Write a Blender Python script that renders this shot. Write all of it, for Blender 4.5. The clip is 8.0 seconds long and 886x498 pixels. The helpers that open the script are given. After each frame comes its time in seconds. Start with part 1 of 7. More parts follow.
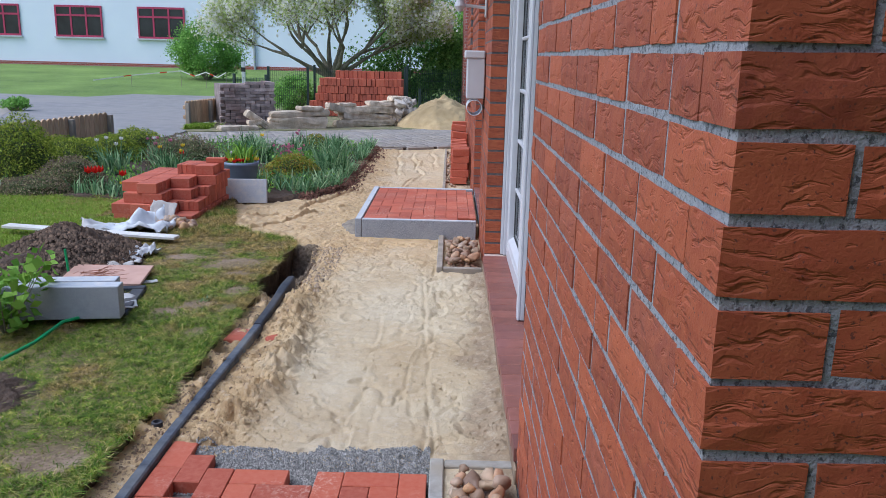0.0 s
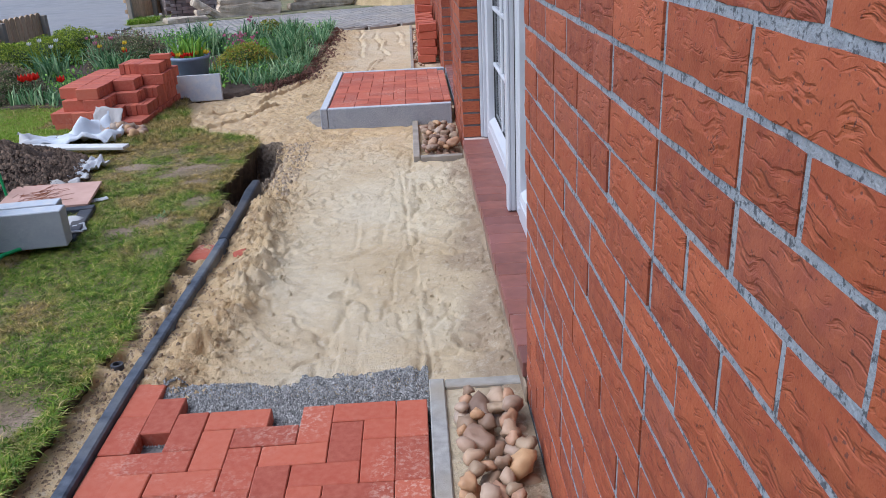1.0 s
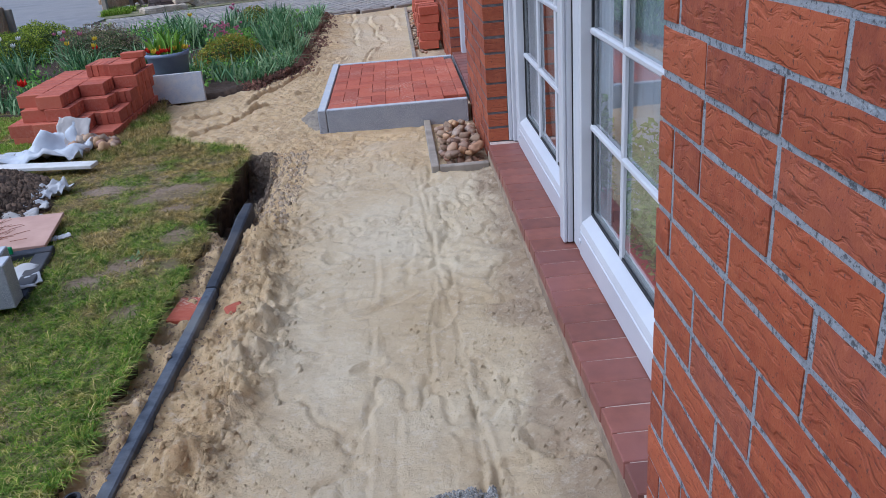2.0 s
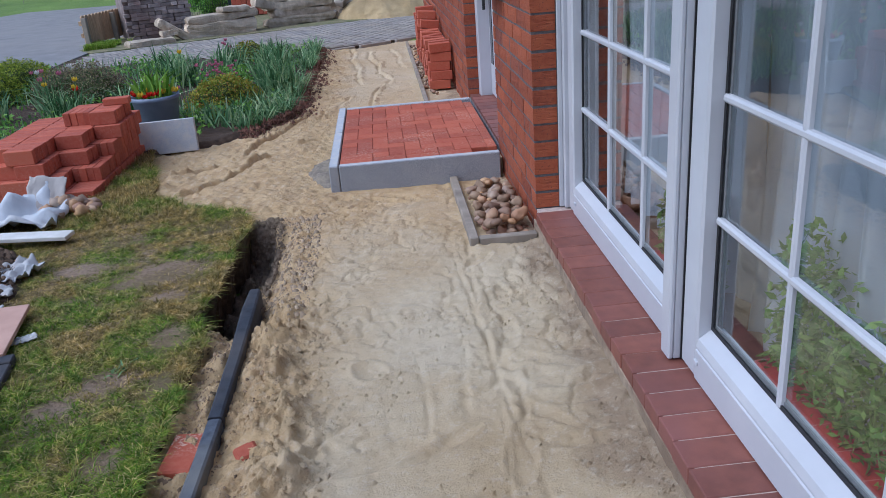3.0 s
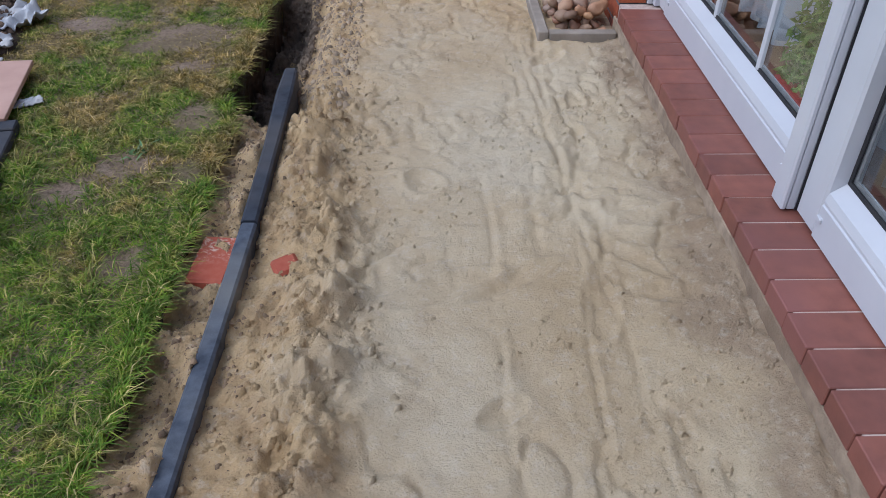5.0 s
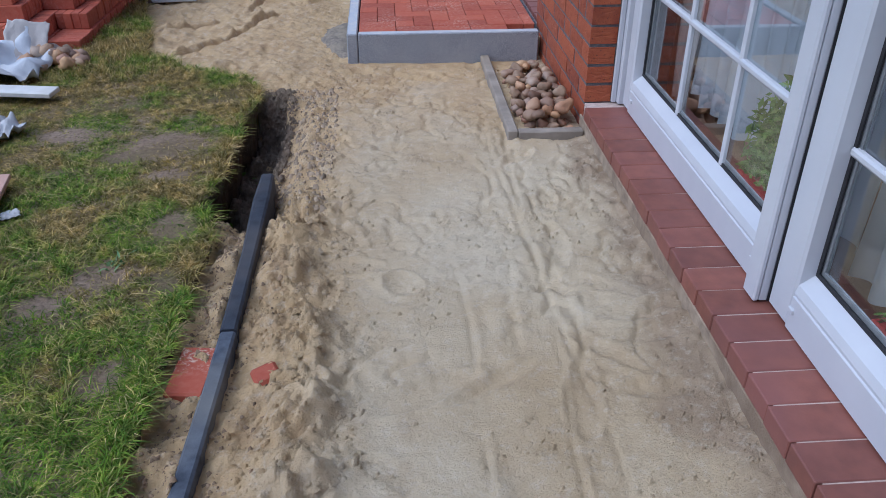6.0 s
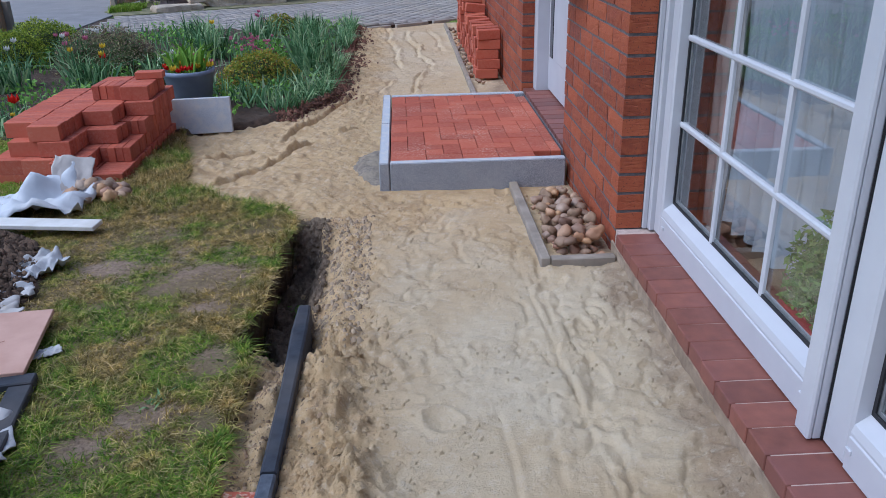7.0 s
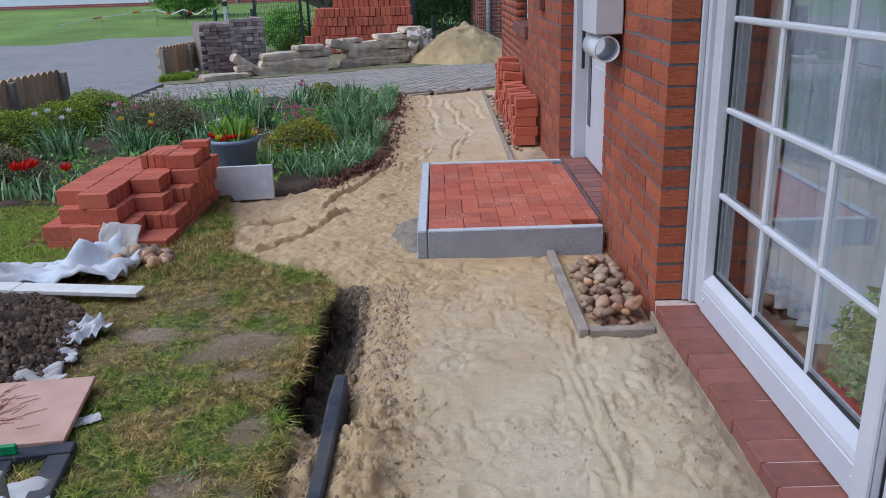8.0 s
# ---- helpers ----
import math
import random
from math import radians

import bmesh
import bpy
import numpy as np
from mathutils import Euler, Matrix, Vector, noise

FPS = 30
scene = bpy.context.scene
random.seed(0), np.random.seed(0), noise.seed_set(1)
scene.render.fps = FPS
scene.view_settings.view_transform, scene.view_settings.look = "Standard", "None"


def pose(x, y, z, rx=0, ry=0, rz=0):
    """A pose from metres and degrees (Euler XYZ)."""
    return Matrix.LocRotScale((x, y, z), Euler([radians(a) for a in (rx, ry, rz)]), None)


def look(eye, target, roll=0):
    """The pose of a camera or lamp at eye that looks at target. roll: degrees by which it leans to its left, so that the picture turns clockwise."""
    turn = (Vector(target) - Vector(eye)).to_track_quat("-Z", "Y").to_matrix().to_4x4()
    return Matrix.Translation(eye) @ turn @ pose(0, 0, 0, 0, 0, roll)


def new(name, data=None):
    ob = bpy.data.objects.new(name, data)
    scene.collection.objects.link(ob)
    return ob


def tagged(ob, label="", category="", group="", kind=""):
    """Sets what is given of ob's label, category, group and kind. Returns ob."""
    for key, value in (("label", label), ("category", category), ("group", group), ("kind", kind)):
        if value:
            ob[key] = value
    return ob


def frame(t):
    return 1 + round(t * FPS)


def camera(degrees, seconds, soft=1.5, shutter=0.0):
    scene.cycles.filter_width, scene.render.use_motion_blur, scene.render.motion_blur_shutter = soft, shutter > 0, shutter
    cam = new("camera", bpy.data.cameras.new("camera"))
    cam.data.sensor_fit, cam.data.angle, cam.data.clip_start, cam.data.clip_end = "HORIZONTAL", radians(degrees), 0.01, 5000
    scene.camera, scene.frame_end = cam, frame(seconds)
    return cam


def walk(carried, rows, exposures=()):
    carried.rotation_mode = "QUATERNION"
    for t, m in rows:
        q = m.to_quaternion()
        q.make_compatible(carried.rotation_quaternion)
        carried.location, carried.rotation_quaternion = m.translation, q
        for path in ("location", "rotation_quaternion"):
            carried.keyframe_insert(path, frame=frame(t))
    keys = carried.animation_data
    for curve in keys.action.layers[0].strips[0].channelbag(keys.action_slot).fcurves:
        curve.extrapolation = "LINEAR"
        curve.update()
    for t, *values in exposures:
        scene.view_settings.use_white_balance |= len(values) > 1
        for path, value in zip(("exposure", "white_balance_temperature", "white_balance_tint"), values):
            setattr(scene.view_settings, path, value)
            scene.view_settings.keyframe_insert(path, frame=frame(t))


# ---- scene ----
cam = camera(58.5, 8.0, soft=0.6)
PATH = [
    (0, (-0.016, -0.051, 1.413), (-0.025, 1.894, 0.945), 1.4),
    (0.5, (-0.02, 0.058, 1.371), (0.022, 1.963, 0.762), 0.1),
    (1, (-0.046, 0.366, 1.353), (0.0, 2.218, 0.599), -2.8),
    (1.2, (-0.089, 0.502, 1.349), (-0.052, 2.334, 0.548), -2.9),
    (2.3, (-0.26, 1.423, 1.311), (-0.193, 3.254, 0.51), -5.0),
    (2.5, (-0.318, 1.581, 1.315), (-0.234, 3.428, 0.553), -4.5),
    (3, (-0.411, 1.919, 1.328), (-0.308, 3.773, 0.584), -4.5),
    (3.5, (-0.451, 2.189, 1.312), (-0.339, 4.045, 0.575), -4.8),
    (4, (-0.561, 2.306, 1.314), (-0.46, 4.146, 0.536), -4.6),
    (4.5, (-0.612, 2.331, 1.29), (-0.542, 4.079, 0.322), -3.7),
    (4.7, (-0.581, 2.308, 1.233), (-0.549, 3.892, 0.013), -0.1),
    (5.8, (-0.582, 2.304, 1.256), (-0.48, 3.945, 0.118), 0.6),
    (6, (-0.589, 2.314, 1.278), (-0.464, 4.02, 0.241), 0.1),
    (6.5, (-0.618, 2.328, 1.326), (-0.471, 4.122, 0.453), -0.3),
    (7, (-0.645, 2.346, 1.349), (-0.561, 4.181, 0.559), -1.2),
    (7.5, (-0.65, 2.351, 1.364), (-0.622, 4.209, 0.626), -1.7),
    (8, (-0.643, 2.356, 1.384), (-0.648, 4.25, 0.74), -1.8),
]
walk(cam, [(t, look(eye, target, roll)) for t, eye, target, roll in PATH],
     [(0.0, -0.06, 5400.0, 10.0), (1.0, -0.02, 5400.0, 10.0), (2.5, -0.4, 5080.0, 10.0), (3.5, -0.42, 5280.0, 10.0), (4.0, -0.4, 5330.0, 10.0), (4.5, -0.42, 5430.0, 10.0),
      (6.0, -0.47, 5080.0, 10.0), (6.5, -0.43, 5030.0, 10.0), (8.0, -0.37, 5400.0, 10.0)])

# ---- world, sun, exposure ----
world = bpy.data.worlds.new("sky")
scene.world = world
world.use_nodes = True
wn = world.node_tree.nodes
sky = wn.new("ShaderNodeTexSky")
sky.sky_type, sky.sun_disc = "NISHITA", False
sky.sun_elevation, sky.sun_rotation = radians(48), radians(250)
sky.air_density, sky.dust_density = 1.0, 3.0
world.node_tree.links.new(sky.outputs[0], wn["Background"].inputs[0])
wn["Background"].inputs[1].default_value = 0.2
sun = new("sun", bpy.data.lights.new("sun", "SUN"))
sun.data.energy, sun.data.angle, sun.data.color = 1.9, radians(50), (1.0, 0.99, 0.97)
sun.matrix_world = look((-5.0, 2.6, 10), (0, 4, 0))

# ---- materials ----


def mat(name, rough=0.7, metal=0.0):
    m = bpy.data.materials.new(name)
    m.use_nodes = True
    b = m.node_tree.nodes["Principled BSDF"]
    b.inputs["Roughness"].default_value, b.inputs["Metallic"].default_value = rough, metal
    return m, m.node_tree, b


def world_coords(nt, scale=1.0, stretch=(1, 1, 1)):
    g, mp = nt.nodes.new("ShaderNodeNewGeometry"), nt.nodes.new("ShaderNodeMapping")
    mp.inputs["Scale"].default_value = [scale * s for s in stretch]
    nt.links.new(g.outputs["Position"], mp.inputs[0])
    return mp.outputs[0]


def noise_tex(nt, vec, scale, detail=4.0, rough=0.55):
    n = nt.nodes.new("ShaderNodeTexNoise")
    n.inputs["Scale"].default_value, n.inputs["Detail"].default_value, n.inputs["Roughness"].default_value = scale, detail, rough
    if vec is not None:
        nt.links.new(vec, n.inputs["Vector"])
    return n.outputs["Fac"]


def ramp(nt, fac, stops):
    r = nt.nodes.new("ShaderNodeValToRGB")
    el = r.color_ramp.elements
    while len(el) < len(stops):
        el.new(0.5)
    for e, (p, c) in zip(el, stops):
        e.position = p
        e.color = (*c, 1) if len(c) == 3 else c
    nt.links.new(fac, r.inputs[0])
    return r.outputs[0]


def mix(nt, fac, a, b, mode="MIX"):
    m = nt.nodes.new("ShaderNodeMix")
    m.data_type, m.blend_type = "RGBA", mode
    for value, sock in ((fac, m.inputs[0]), (a, m.inputs[6]), (b, m.inputs[7])):
        if isinstance(value, (int, float)):
            sock.default_value = value
        elif isinstance(value, tuple):
            sock.default_value = (*value, 1)
        else:
            nt.links.new(value, sock)
    return m.outputs[2]


def bump(nt, b, fac, strength=0.4, dist=0.01, under=None):
    n = nt.nodes.new("ShaderNodeBump")
    n.inputs["Strength"].default_value, n.inputs["Distance"].default_value = strength, dist
    nt.links.new(fac, n.inputs["Height"])
    if under is not None:
        nt.links.new(under, n.inputs["Normal"])
    nt.links.new(n.outputs[0], b.inputs["Normal"])
    return n.outputs[0]


def rand(nt):
    return nt.nodes.new("ShaderNodeObjectInfo").outputs["Random"]


def island(nt):
    return nt.nodes.new("ShaderNodeNewGeometry").outputs["Random Per Island"]


def grainy(name, c1, c2, scale=20.0, rough=0.8, bstr=0.3, bdist=0.005, fine=None, stain=None, per=None, spread=0.25, metal=0.0, stretch=(1, 1, 1)):
    """Two-scale colour with relief; per: 'object' or 'island' varies it piece by piece."""
    m, nt, b = mat(name, rough, metal)
    v = world_coords(nt, 1.0, stretch)
    n1 = noise_tex(nt, v, scale, 5)
    col = ramp(nt, n1, [(0.3, c1), (0.7, c2)])
    if stain:
        n2 = noise_tex(nt, v, scale * 0.12, 3)
        f = ramp(nt, n2, [(0.45, (0, 0, 0)), (0.7, (1, 1, 1))])
        col = mix(nt, f, col, stain)
    if per:
        r = rand(nt) if per == "object" else island(nt)
        h = nt.nodes.new("ShaderNodeHueSaturation")
        mr = nt.nodes.new("ShaderNodeMapRange")
        mr.inputs["To Min"].default_value, mr.inputs["To Max"].default_value = 1 - spread, 1 + spread
        nt.links.new(r, mr.inputs[0])
        nt.links.new(mr.outputs[0], h.inputs["Value"])
        nt.links.new(col, h.inputs["Color"])
        col = h.outputs[0]
    nt.links.new(col, b.inputs["Base Color"])
    nf = noise_tex(nt, v, fine or scale * 6, 4)
    bump(nt, b, nf, bstr, bdist)
    return m


def brick_material():
    m, nt, b = mat("wire_cut_brick", 0.75)
    v = world_coords(nt)
    r = rand(nt)
    base = ramp(nt, r, [(0.0, (0.20, 0.040, 0.018)), (0.5, (0.285, 0.060, 0.021)), (0.9, (0.36, 0.085, 0.032)), (1.0, (0.16, 0.043, 0.032))])
    n1 = noise_tex(nt, v, 35, 5)
    col = mix(nt, ramp(nt, n1, [(0.35, (0, 0, 0)), (0.75, (1, 1, 1))]), base, mix(nt, 0.5, base, (0.43, 0.125, 0.045)))
    spots = noise_tex(nt, v, 160, 2)
    col = mix(nt, ramp(nt, spots, [(0.62, (0, 0, 0)), (0.70, (1, 1, 1))]), col, (0.12, 0.035, 0.022))
    nt.links.new(col, b.inputs["Base Color"])
    warp = nt.nodes.new("ShaderNodeTexNoise")
    warp.inputs["Scale"].default_value = 14
    nt.links.new(v, warp.inputs["Vector"])
    wv = nt.nodes.new("ShaderNodeVectorMath")
    wv.operation = "MULTIPLY_ADD"
    nt.links.new(warp.outputs["Color"], wv.inputs[0])
    wv.inputs[1].default_value = (0.05, 0.05, 0.05)
    nt.links.new(v, wv.inputs[2])
    mp = nt.nodes.new("ShaderNodeMapping")
    mp.inputs["Scale"].default_value = (15, 15, 80)
    nt.links.new(wv.outputs[0], mp.inputs[0])
    wrinkles = noise_tex(nt, mp.outputs[0], 1.0, 3, 0.5)
    creases = ramp(nt, wrinkles, [(0.36, (0, 0, 0)), (0.47, (1, 1, 1))])
    first = nt.nodes.new("ShaderNodeBump")
    first.inputs["Strength"].default_value, first.inputs["Distance"].default_value = 0.35, 0.003
    nt.links.new(noise_tex(nt, v, 220, 3), first.inputs["Height"])
    bump(nt, b, creases, 0.55, 0.005, first.outputs[0])
    return m


def paver_material(name="red_paver", per="object", dust=0.5, tone=1.0):
    m, nt, b = mat(name, 0.8)
    v = world_coords(nt)
    r = rand(nt) if per == "object" else island(nt)
    base = ramp(nt, r, [(p, tuple(tone * q for q in c)) for p, c in ((0.0, (0.27, 0.052, 0.027)), (0.5, (0.36, 0.070, 0.034)), (1.0, (0.43, 0.100, 0.050)))])
    n1 = noise_tex(nt, v, 45, 5)
    col = mix(nt, ramp(nt, n1, [(0.3, (0, 0, 0)), (0.8, (1, 1, 1))]), base, mix(nt, 0.5, base, (0.48, 0.165, 0.10)))
    patch = noise_tex(nt, v, 3.2, 2)
    grit = noise_tex(nt, v, 70, 5, 0.7)
    d = nt.nodes.new("ShaderNodeMath")
    d.operation = "MULTIPLY"
    nt.links.new(ramp(nt, patch, [(0.48, (0, 0, 0)), (0.68, (1, 1, 1))]), d.inputs[0])
    nt.links.new(ramp(nt, grit, [(0.5, (0, 0, 0)), (0.62, (1, 1, 1))]), d.inputs[1])
    d2 = nt.nodes.new("ShaderNodeMath")
    d2.operation = "MULTIPLY"
    d2.inputs[1].default_value = dust
    nt.links.new(d.outputs[0], d2.inputs[0])
    col = mix(nt, d2.outputs[0], col, (0.62, 0.46, 0.36))
    nt.links.new(col, b.inputs["Base Color"])
    bump(nt, b, noise_tex(nt, v, 260, 3), 0.35, 0.002)
    return m


def granite_material():
    m, nt, b = mat("grey_granite", 0.6)
    v = world_coords(nt)
    n = noise_tex(nt, v, 380, 3, 0.75)
    col = ramp(nt, n, [(0.36, (0.045, 0.05, 0.06)), (0.45, (0.2, 0.21, 0.235)), (0.55, (0.34, 0.355, 0.385)), (0.66, (0.62, 0.635, 0.66))])
    col = mix(nt, ramp(nt, noise_tex(nt, v, 9, 4), [(0.4, (0, 0, 0)), (0.8, (1, 1, 1))]), col, mix(nt, 0.5, col, (0.42, 0.42, 0.43)))
    nt.links.new(col, b.inputs["Base Color"])
    bump(nt, b, noise_tex(nt, v, 300, 3), 0.3, 0.002)
    return m


def sand_material():
    m, nt, b = mat("sand", 0.95)
    v = world_coords(nt)
    big = noise_tex(nt, v, 1.5, 5, 0.62)
    pale = ramp(nt, big, [(0.3, (0.50, 0.375, 0.22)), (0.42, (0.565, 0.44, 0.275)), (0.55, (0.61, 0.50, 0.335)), (0.7, (0.64, 0.545, 0.39))])
    # yellower, moister sand towards the lawn and on the bend
    sep = nt.nodes.new("ShaderNodeSeparateXYZ")
    nt.links.new(v, sep.inputs[0])
    wob = nt.nodes.new("ShaderNodeMath")
    wob.operation = "MULTIPLY_ADD"
    nt.links.new(noise_tex(nt, v, 2.5, 4), wob.inputs[0])
    wob.inputs[1].default_value = 0.55
    nt.links.new(sep.outputs[0], wob.inputs[2])
    mr = nt.nodes.new("ShaderNodeMapRange")
    mr.inputs["From Min"].default_value, mr.inputs["From Max"].default_value = -0.38, -0.62
    nt.links.new(wob.outputs[0], mr.inputs[0])
    wy = nt.nodes.new("ShaderNodeMath")
    wy.operation = "MULTIPLY_ADD"
    nt.links.new(noise_tex(nt, v, 1.9, 4), wy.inputs[0])
    wy.inputs[1].default_value = 1.6
    nt.links.new(sep.outputs[1], wy.inputs[2])
    my = nt.nodes.new("ShaderNodeMapRange")
    my.inputs["From Min"].default_value, my.inputs["From Max"].default_value = 6.2, 6.9
    nt.links.new(wy.outputs[0], my.inputs[0])
    mx = nt.nodes.new("ShaderNodeMath")
    mx.operation = "MAXIMUM"
    nt.links.new(mr.outputs[0], mx.inputs[0])
    back = nt.nodes.new("ShaderNodeMapRange")
    back.inputs["From Min"].default_value, back.inputs["From Max"].default_value = 9.3, 10.4
    back.inputs["To Min"].default_value, back.inputs["To Max"].default_value = 1.0, 0.25
    nt.links.new(wy.outputs[0], back.inputs[0])
    both = nt.nodes.new("ShaderNodeMath")
    both.operation = "MULTIPLY"
    nt.links.new(my.outputs[0], both.inputs[0])
    nt.links.new(back.outputs[0], both.inputs[1])
    nt.links.new(both.outputs[0], mx.inputs[1])
    mid = noise_tex(nt, v, 9, 6, 0.7)
    moist = ramp(nt, mid, [(0.3, (0.40, 0.255, 0.12)), (0.5, (0.55, 0.375, 0.185)), (0.72, (0.65, 0.47, 0.25))])
    half = nt.nodes.new("ShaderNodeMath")
    half.operation = "MULTIPLY"
    half.inputs[1].default_value = 0.85
    nt.links.new(mx.outputs[0], half.inputs[0])
    col = mix(nt, half.outputs[0], pale, moist)
    damp = noise_tex(nt, v, 5.5, 6, 0.68)
    col = mix(nt, ramp(nt, damp, [(0.54, (0, 0, 0)), (0.70, (0.55, 0.55, 0.55))]), col, (0.40, 0.29, 0.17))
    ms = nt.nodes.new("ShaderNodeMapRange")
    ms.inputs["From Min"].default_value, ms.inputs["From Max"].default_value = 0.345, 0.465
    ms.inputs["To Max"].default_value = 0.8
    nt.links.new(wob.outputs[0], ms.inputs[0])
    col = mix(nt, ms.outputs[0], col, ramp(nt, mid, [(0.35, (0.25, 0.175, 0.11)), (0.7, (0.43, 0.325, 0.215))]))
    light = noise_tex(nt, v, 30, 6, 0.75)
    col = mix(nt, ramp(nt, light, [(0.52, (0, 0, 0)), (0.66, (0.4, 0.4, 0.4))]), col, (0.68, 0.60, 0.475))
    shade = noise_tex(nt, v, 41, 5, 0.75)
    col = mix(nt, ramp(nt, shade, [(0.56, (0, 0, 0)), (0.70, (0.3, 0.3, 0.3))]), col, (0.46, 0.35, 0.22))
    specks = noise_tex(nt, v, 130, 4, 0.75)
    col = mix(nt, ramp(nt, specks, [(0.60, (0, 0, 0)), (0.70, (0.7, 0.7, 0.7))]), col, (0.30, 0.22, 0.14))
    nt.links.new(col, b.inputs["Base Color"])
    first = nt.nodes.new("ShaderNodeBump")
    first.inputs["Strength"].default_value, first.inputs["Distance"].default_value = 1.0, 0.007
    nt.links.new(noise_tex(nt, v, 170, 5, 0.7), first.inputs["Height"])
    bump(nt, b, noise_tex(nt, v, 34, 6, 0.72), 0.8, 0.011, first.outputs[0])
    return m


def lawn_material():
    m, nt, b = mat("lawn_turf", 0.95)
    v = world_coords(nt)
    n = noise_tex(nt, v, 3.0, 5, 0.65)
    col = ramp(nt, n, [(0.34, (0.46, 0.34, 0.245)), (0.44, (0.40, 0.285, 0.195)), (0.55, (0.30, 0.22, 0.125)), (0.7, (0.19, 0.16, 0.06))])
    f = noise_tex(nt, v, 60, 4, 0.7)
    col = mix(nt, ramp(nt, f, [(0.44, (0, 0, 0)), (0.64, (0.6, 0.6, 0.6))]), col, (0.16, 0.11, 0.07))
    nt.links.new(col, b.inputs["Base Color"])
    # closed mown turf away from the trodden strip along the path
    turf = ramp(nt, noise_tex(nt, v, 14, 6, 0.7), [(0.35, (0.10, 0.15, 0.025)), (0.65, (0.22, 0.27, 0.06))])
    sep = nt.nodes.new("ShaderNodeSeparateXYZ")
    nt.links.new(v, sep.inputs[0])
    masks = []
    for axis, lo, hi in ((0, -3.3, -3.9), (1, 1.9, 1.5)):
        mr = nt.nodes.new("ShaderNodeMapRange")
        mr.inputs["From Min"].default_value, mr.inputs["From Max"].default_value = lo, hi
        nt.links.new(sep.outputs[axis], mr.inputs[0])
        masks.append(mr.outputs[0])
    either = nt.nodes.new("ShaderNodeMath")
    either.operation = "MAXIMUM"
    nt.links.new(masks[0], either.inputs[0])
    nt.links.new(masks[1], either.inputs[1])
    nt.links.new(mix(nt, either.outputs[0], col, turf), b.inputs["Base Color"])
    bump(nt, b, noise_tex(nt, v, 70, 6, 0.75), 1.0, 0.022)
    return m


def far_lawn_material():
    m, nt, b = mat("far_grass", 0.95)
    v = world_coords(nt)
    col = ramp(nt, noise_tex(nt, v, 0.35, 5, 0.65), [(0.3, (0.09, 0.155, 0.025)), (0.5, (0.15, 0.24, 0.04)), (0.7, (0.22, 0.33, 0.065))])
    f = noise_tex(nt, v, 9, 5, 0.7)
    col = mix(nt, ramp(nt, f, [(0.45, (0, 0, 0)), (0.7, (0.6, 0.6, 0.6))]), col, (0.25, 0.31, 0.09))
    nt.links.new(col, b.inputs["Base Color"])
    bump(nt, b, noise_tex(nt, v, 40, 4), 0.8, 0.05)
    return m


def leafy(name, stops, rough=0.7, trans=0.25):
    m, nt, b = mat(name, rough)
    b.inputs["Specular IOR Level"].default_value = 0.25
    col = ramp(nt, island(nt), stops)
    nt.links.new(col, b.inputs["Base Color"])
    tr = nt.nodes.new("ShaderNodeBsdfTranslucent")
    nt.links.new(col, tr.inputs[0])
    ms = nt.nodes.new("ShaderNodeMixShader")
    ms.inputs[0].default_value = trans
    nt.links.new(b.outputs[0], ms.inputs[1])
    nt.links.new(tr.outputs[0], ms.inputs[2])
    nt.links.new(ms.outputs[0], nt.nodes["Material Output"].inputs[0])
    return m


def glass_material():
    m, nt, b = mat("window_glass", 0.0)
    b.inputs["Base Color"].default_value = (0.93, 0.96, 0.96, 1)
    b.inputs["Transmission Weight"].default_value = 1.0
    b.inputs["IOR"].default_value = 1.75
    return m


def far_brick_material():
    m, nt, b = mat("far_brickwork", 0.85)
    bt = nt.nodes.new("ShaderNodeTexBrick")
    mp = nt.nodes.new("ShaderNodeMapping")
    g = nt.nodes.new("ShaderNodeNewGeometry")
    mp.inputs["Rotation"].default_value = (radians(90), 0, 0)
    nt.links.new(g.outputs["Position"], mp.inputs[0])
    nt.links.new(mp.outputs[0], bt.inputs["Vector"])
    bt.inputs["Color1"].default_value, bt.inputs["Color2"].default_value = (0.36, 0.085, 0.06, 1), (0.27, 0.06, 0.045, 1)
    bt.inputs["Mortar"].default_value = (0.42, 0.36, 0.33, 1)
    bt.inputs["Scale"].default_value, bt.inputs["Brick Width"].default_value, bt.inputs["Row Height"].default_value = 1, 0.25, 0.083
    bt.inputs["Mortar Size"].default_value = 0.007
    nt.links.new(bt.outputs[0], b.inputs["Base Color"])
    return m


def curtain_material():
    m, nt, b = mat("sheer_curtain", 0.8)
    t, d, ms = (nt.nodes.new(k) for k in ("ShaderNodeBsdfTranslucent", "ShaderNodeBsdfTransparent", "ShaderNodeMixShader"))
    t.inputs[0].default_value = (0.50, 0.56, 0.63, 1)
    b.inputs["Base Color"].default_value = (0.54, 0.60, 0.68, 1)
    ms2 = nt.nodes.new("ShaderNodeMixShader")
    ms.inputs[0].default_value, ms2.inputs[0].default_value = 0.4, 0.12
    nt.links.new(b.outputs[0], ms.inputs[1])
    nt.links.new(t.outputs[0], ms.inputs[2])
    nt.links.new(ms.outputs[0], ms2.inputs[1])
    nt.links.new(d.outputs[0], ms2.inputs[2])
    nt.links.new(ms2.outputs[0], nt.nodes["Material Output"].inputs[0])
    return m


BRICK = brick_material()
MORTAR = grainy("grey_mortar", (0.20, 0.22, 0.25), (0.31, 0.335, 0.37), 60, 0.9, 0.6, 0.005, fine=200, stain=(0.28, 0.29, 0.31))


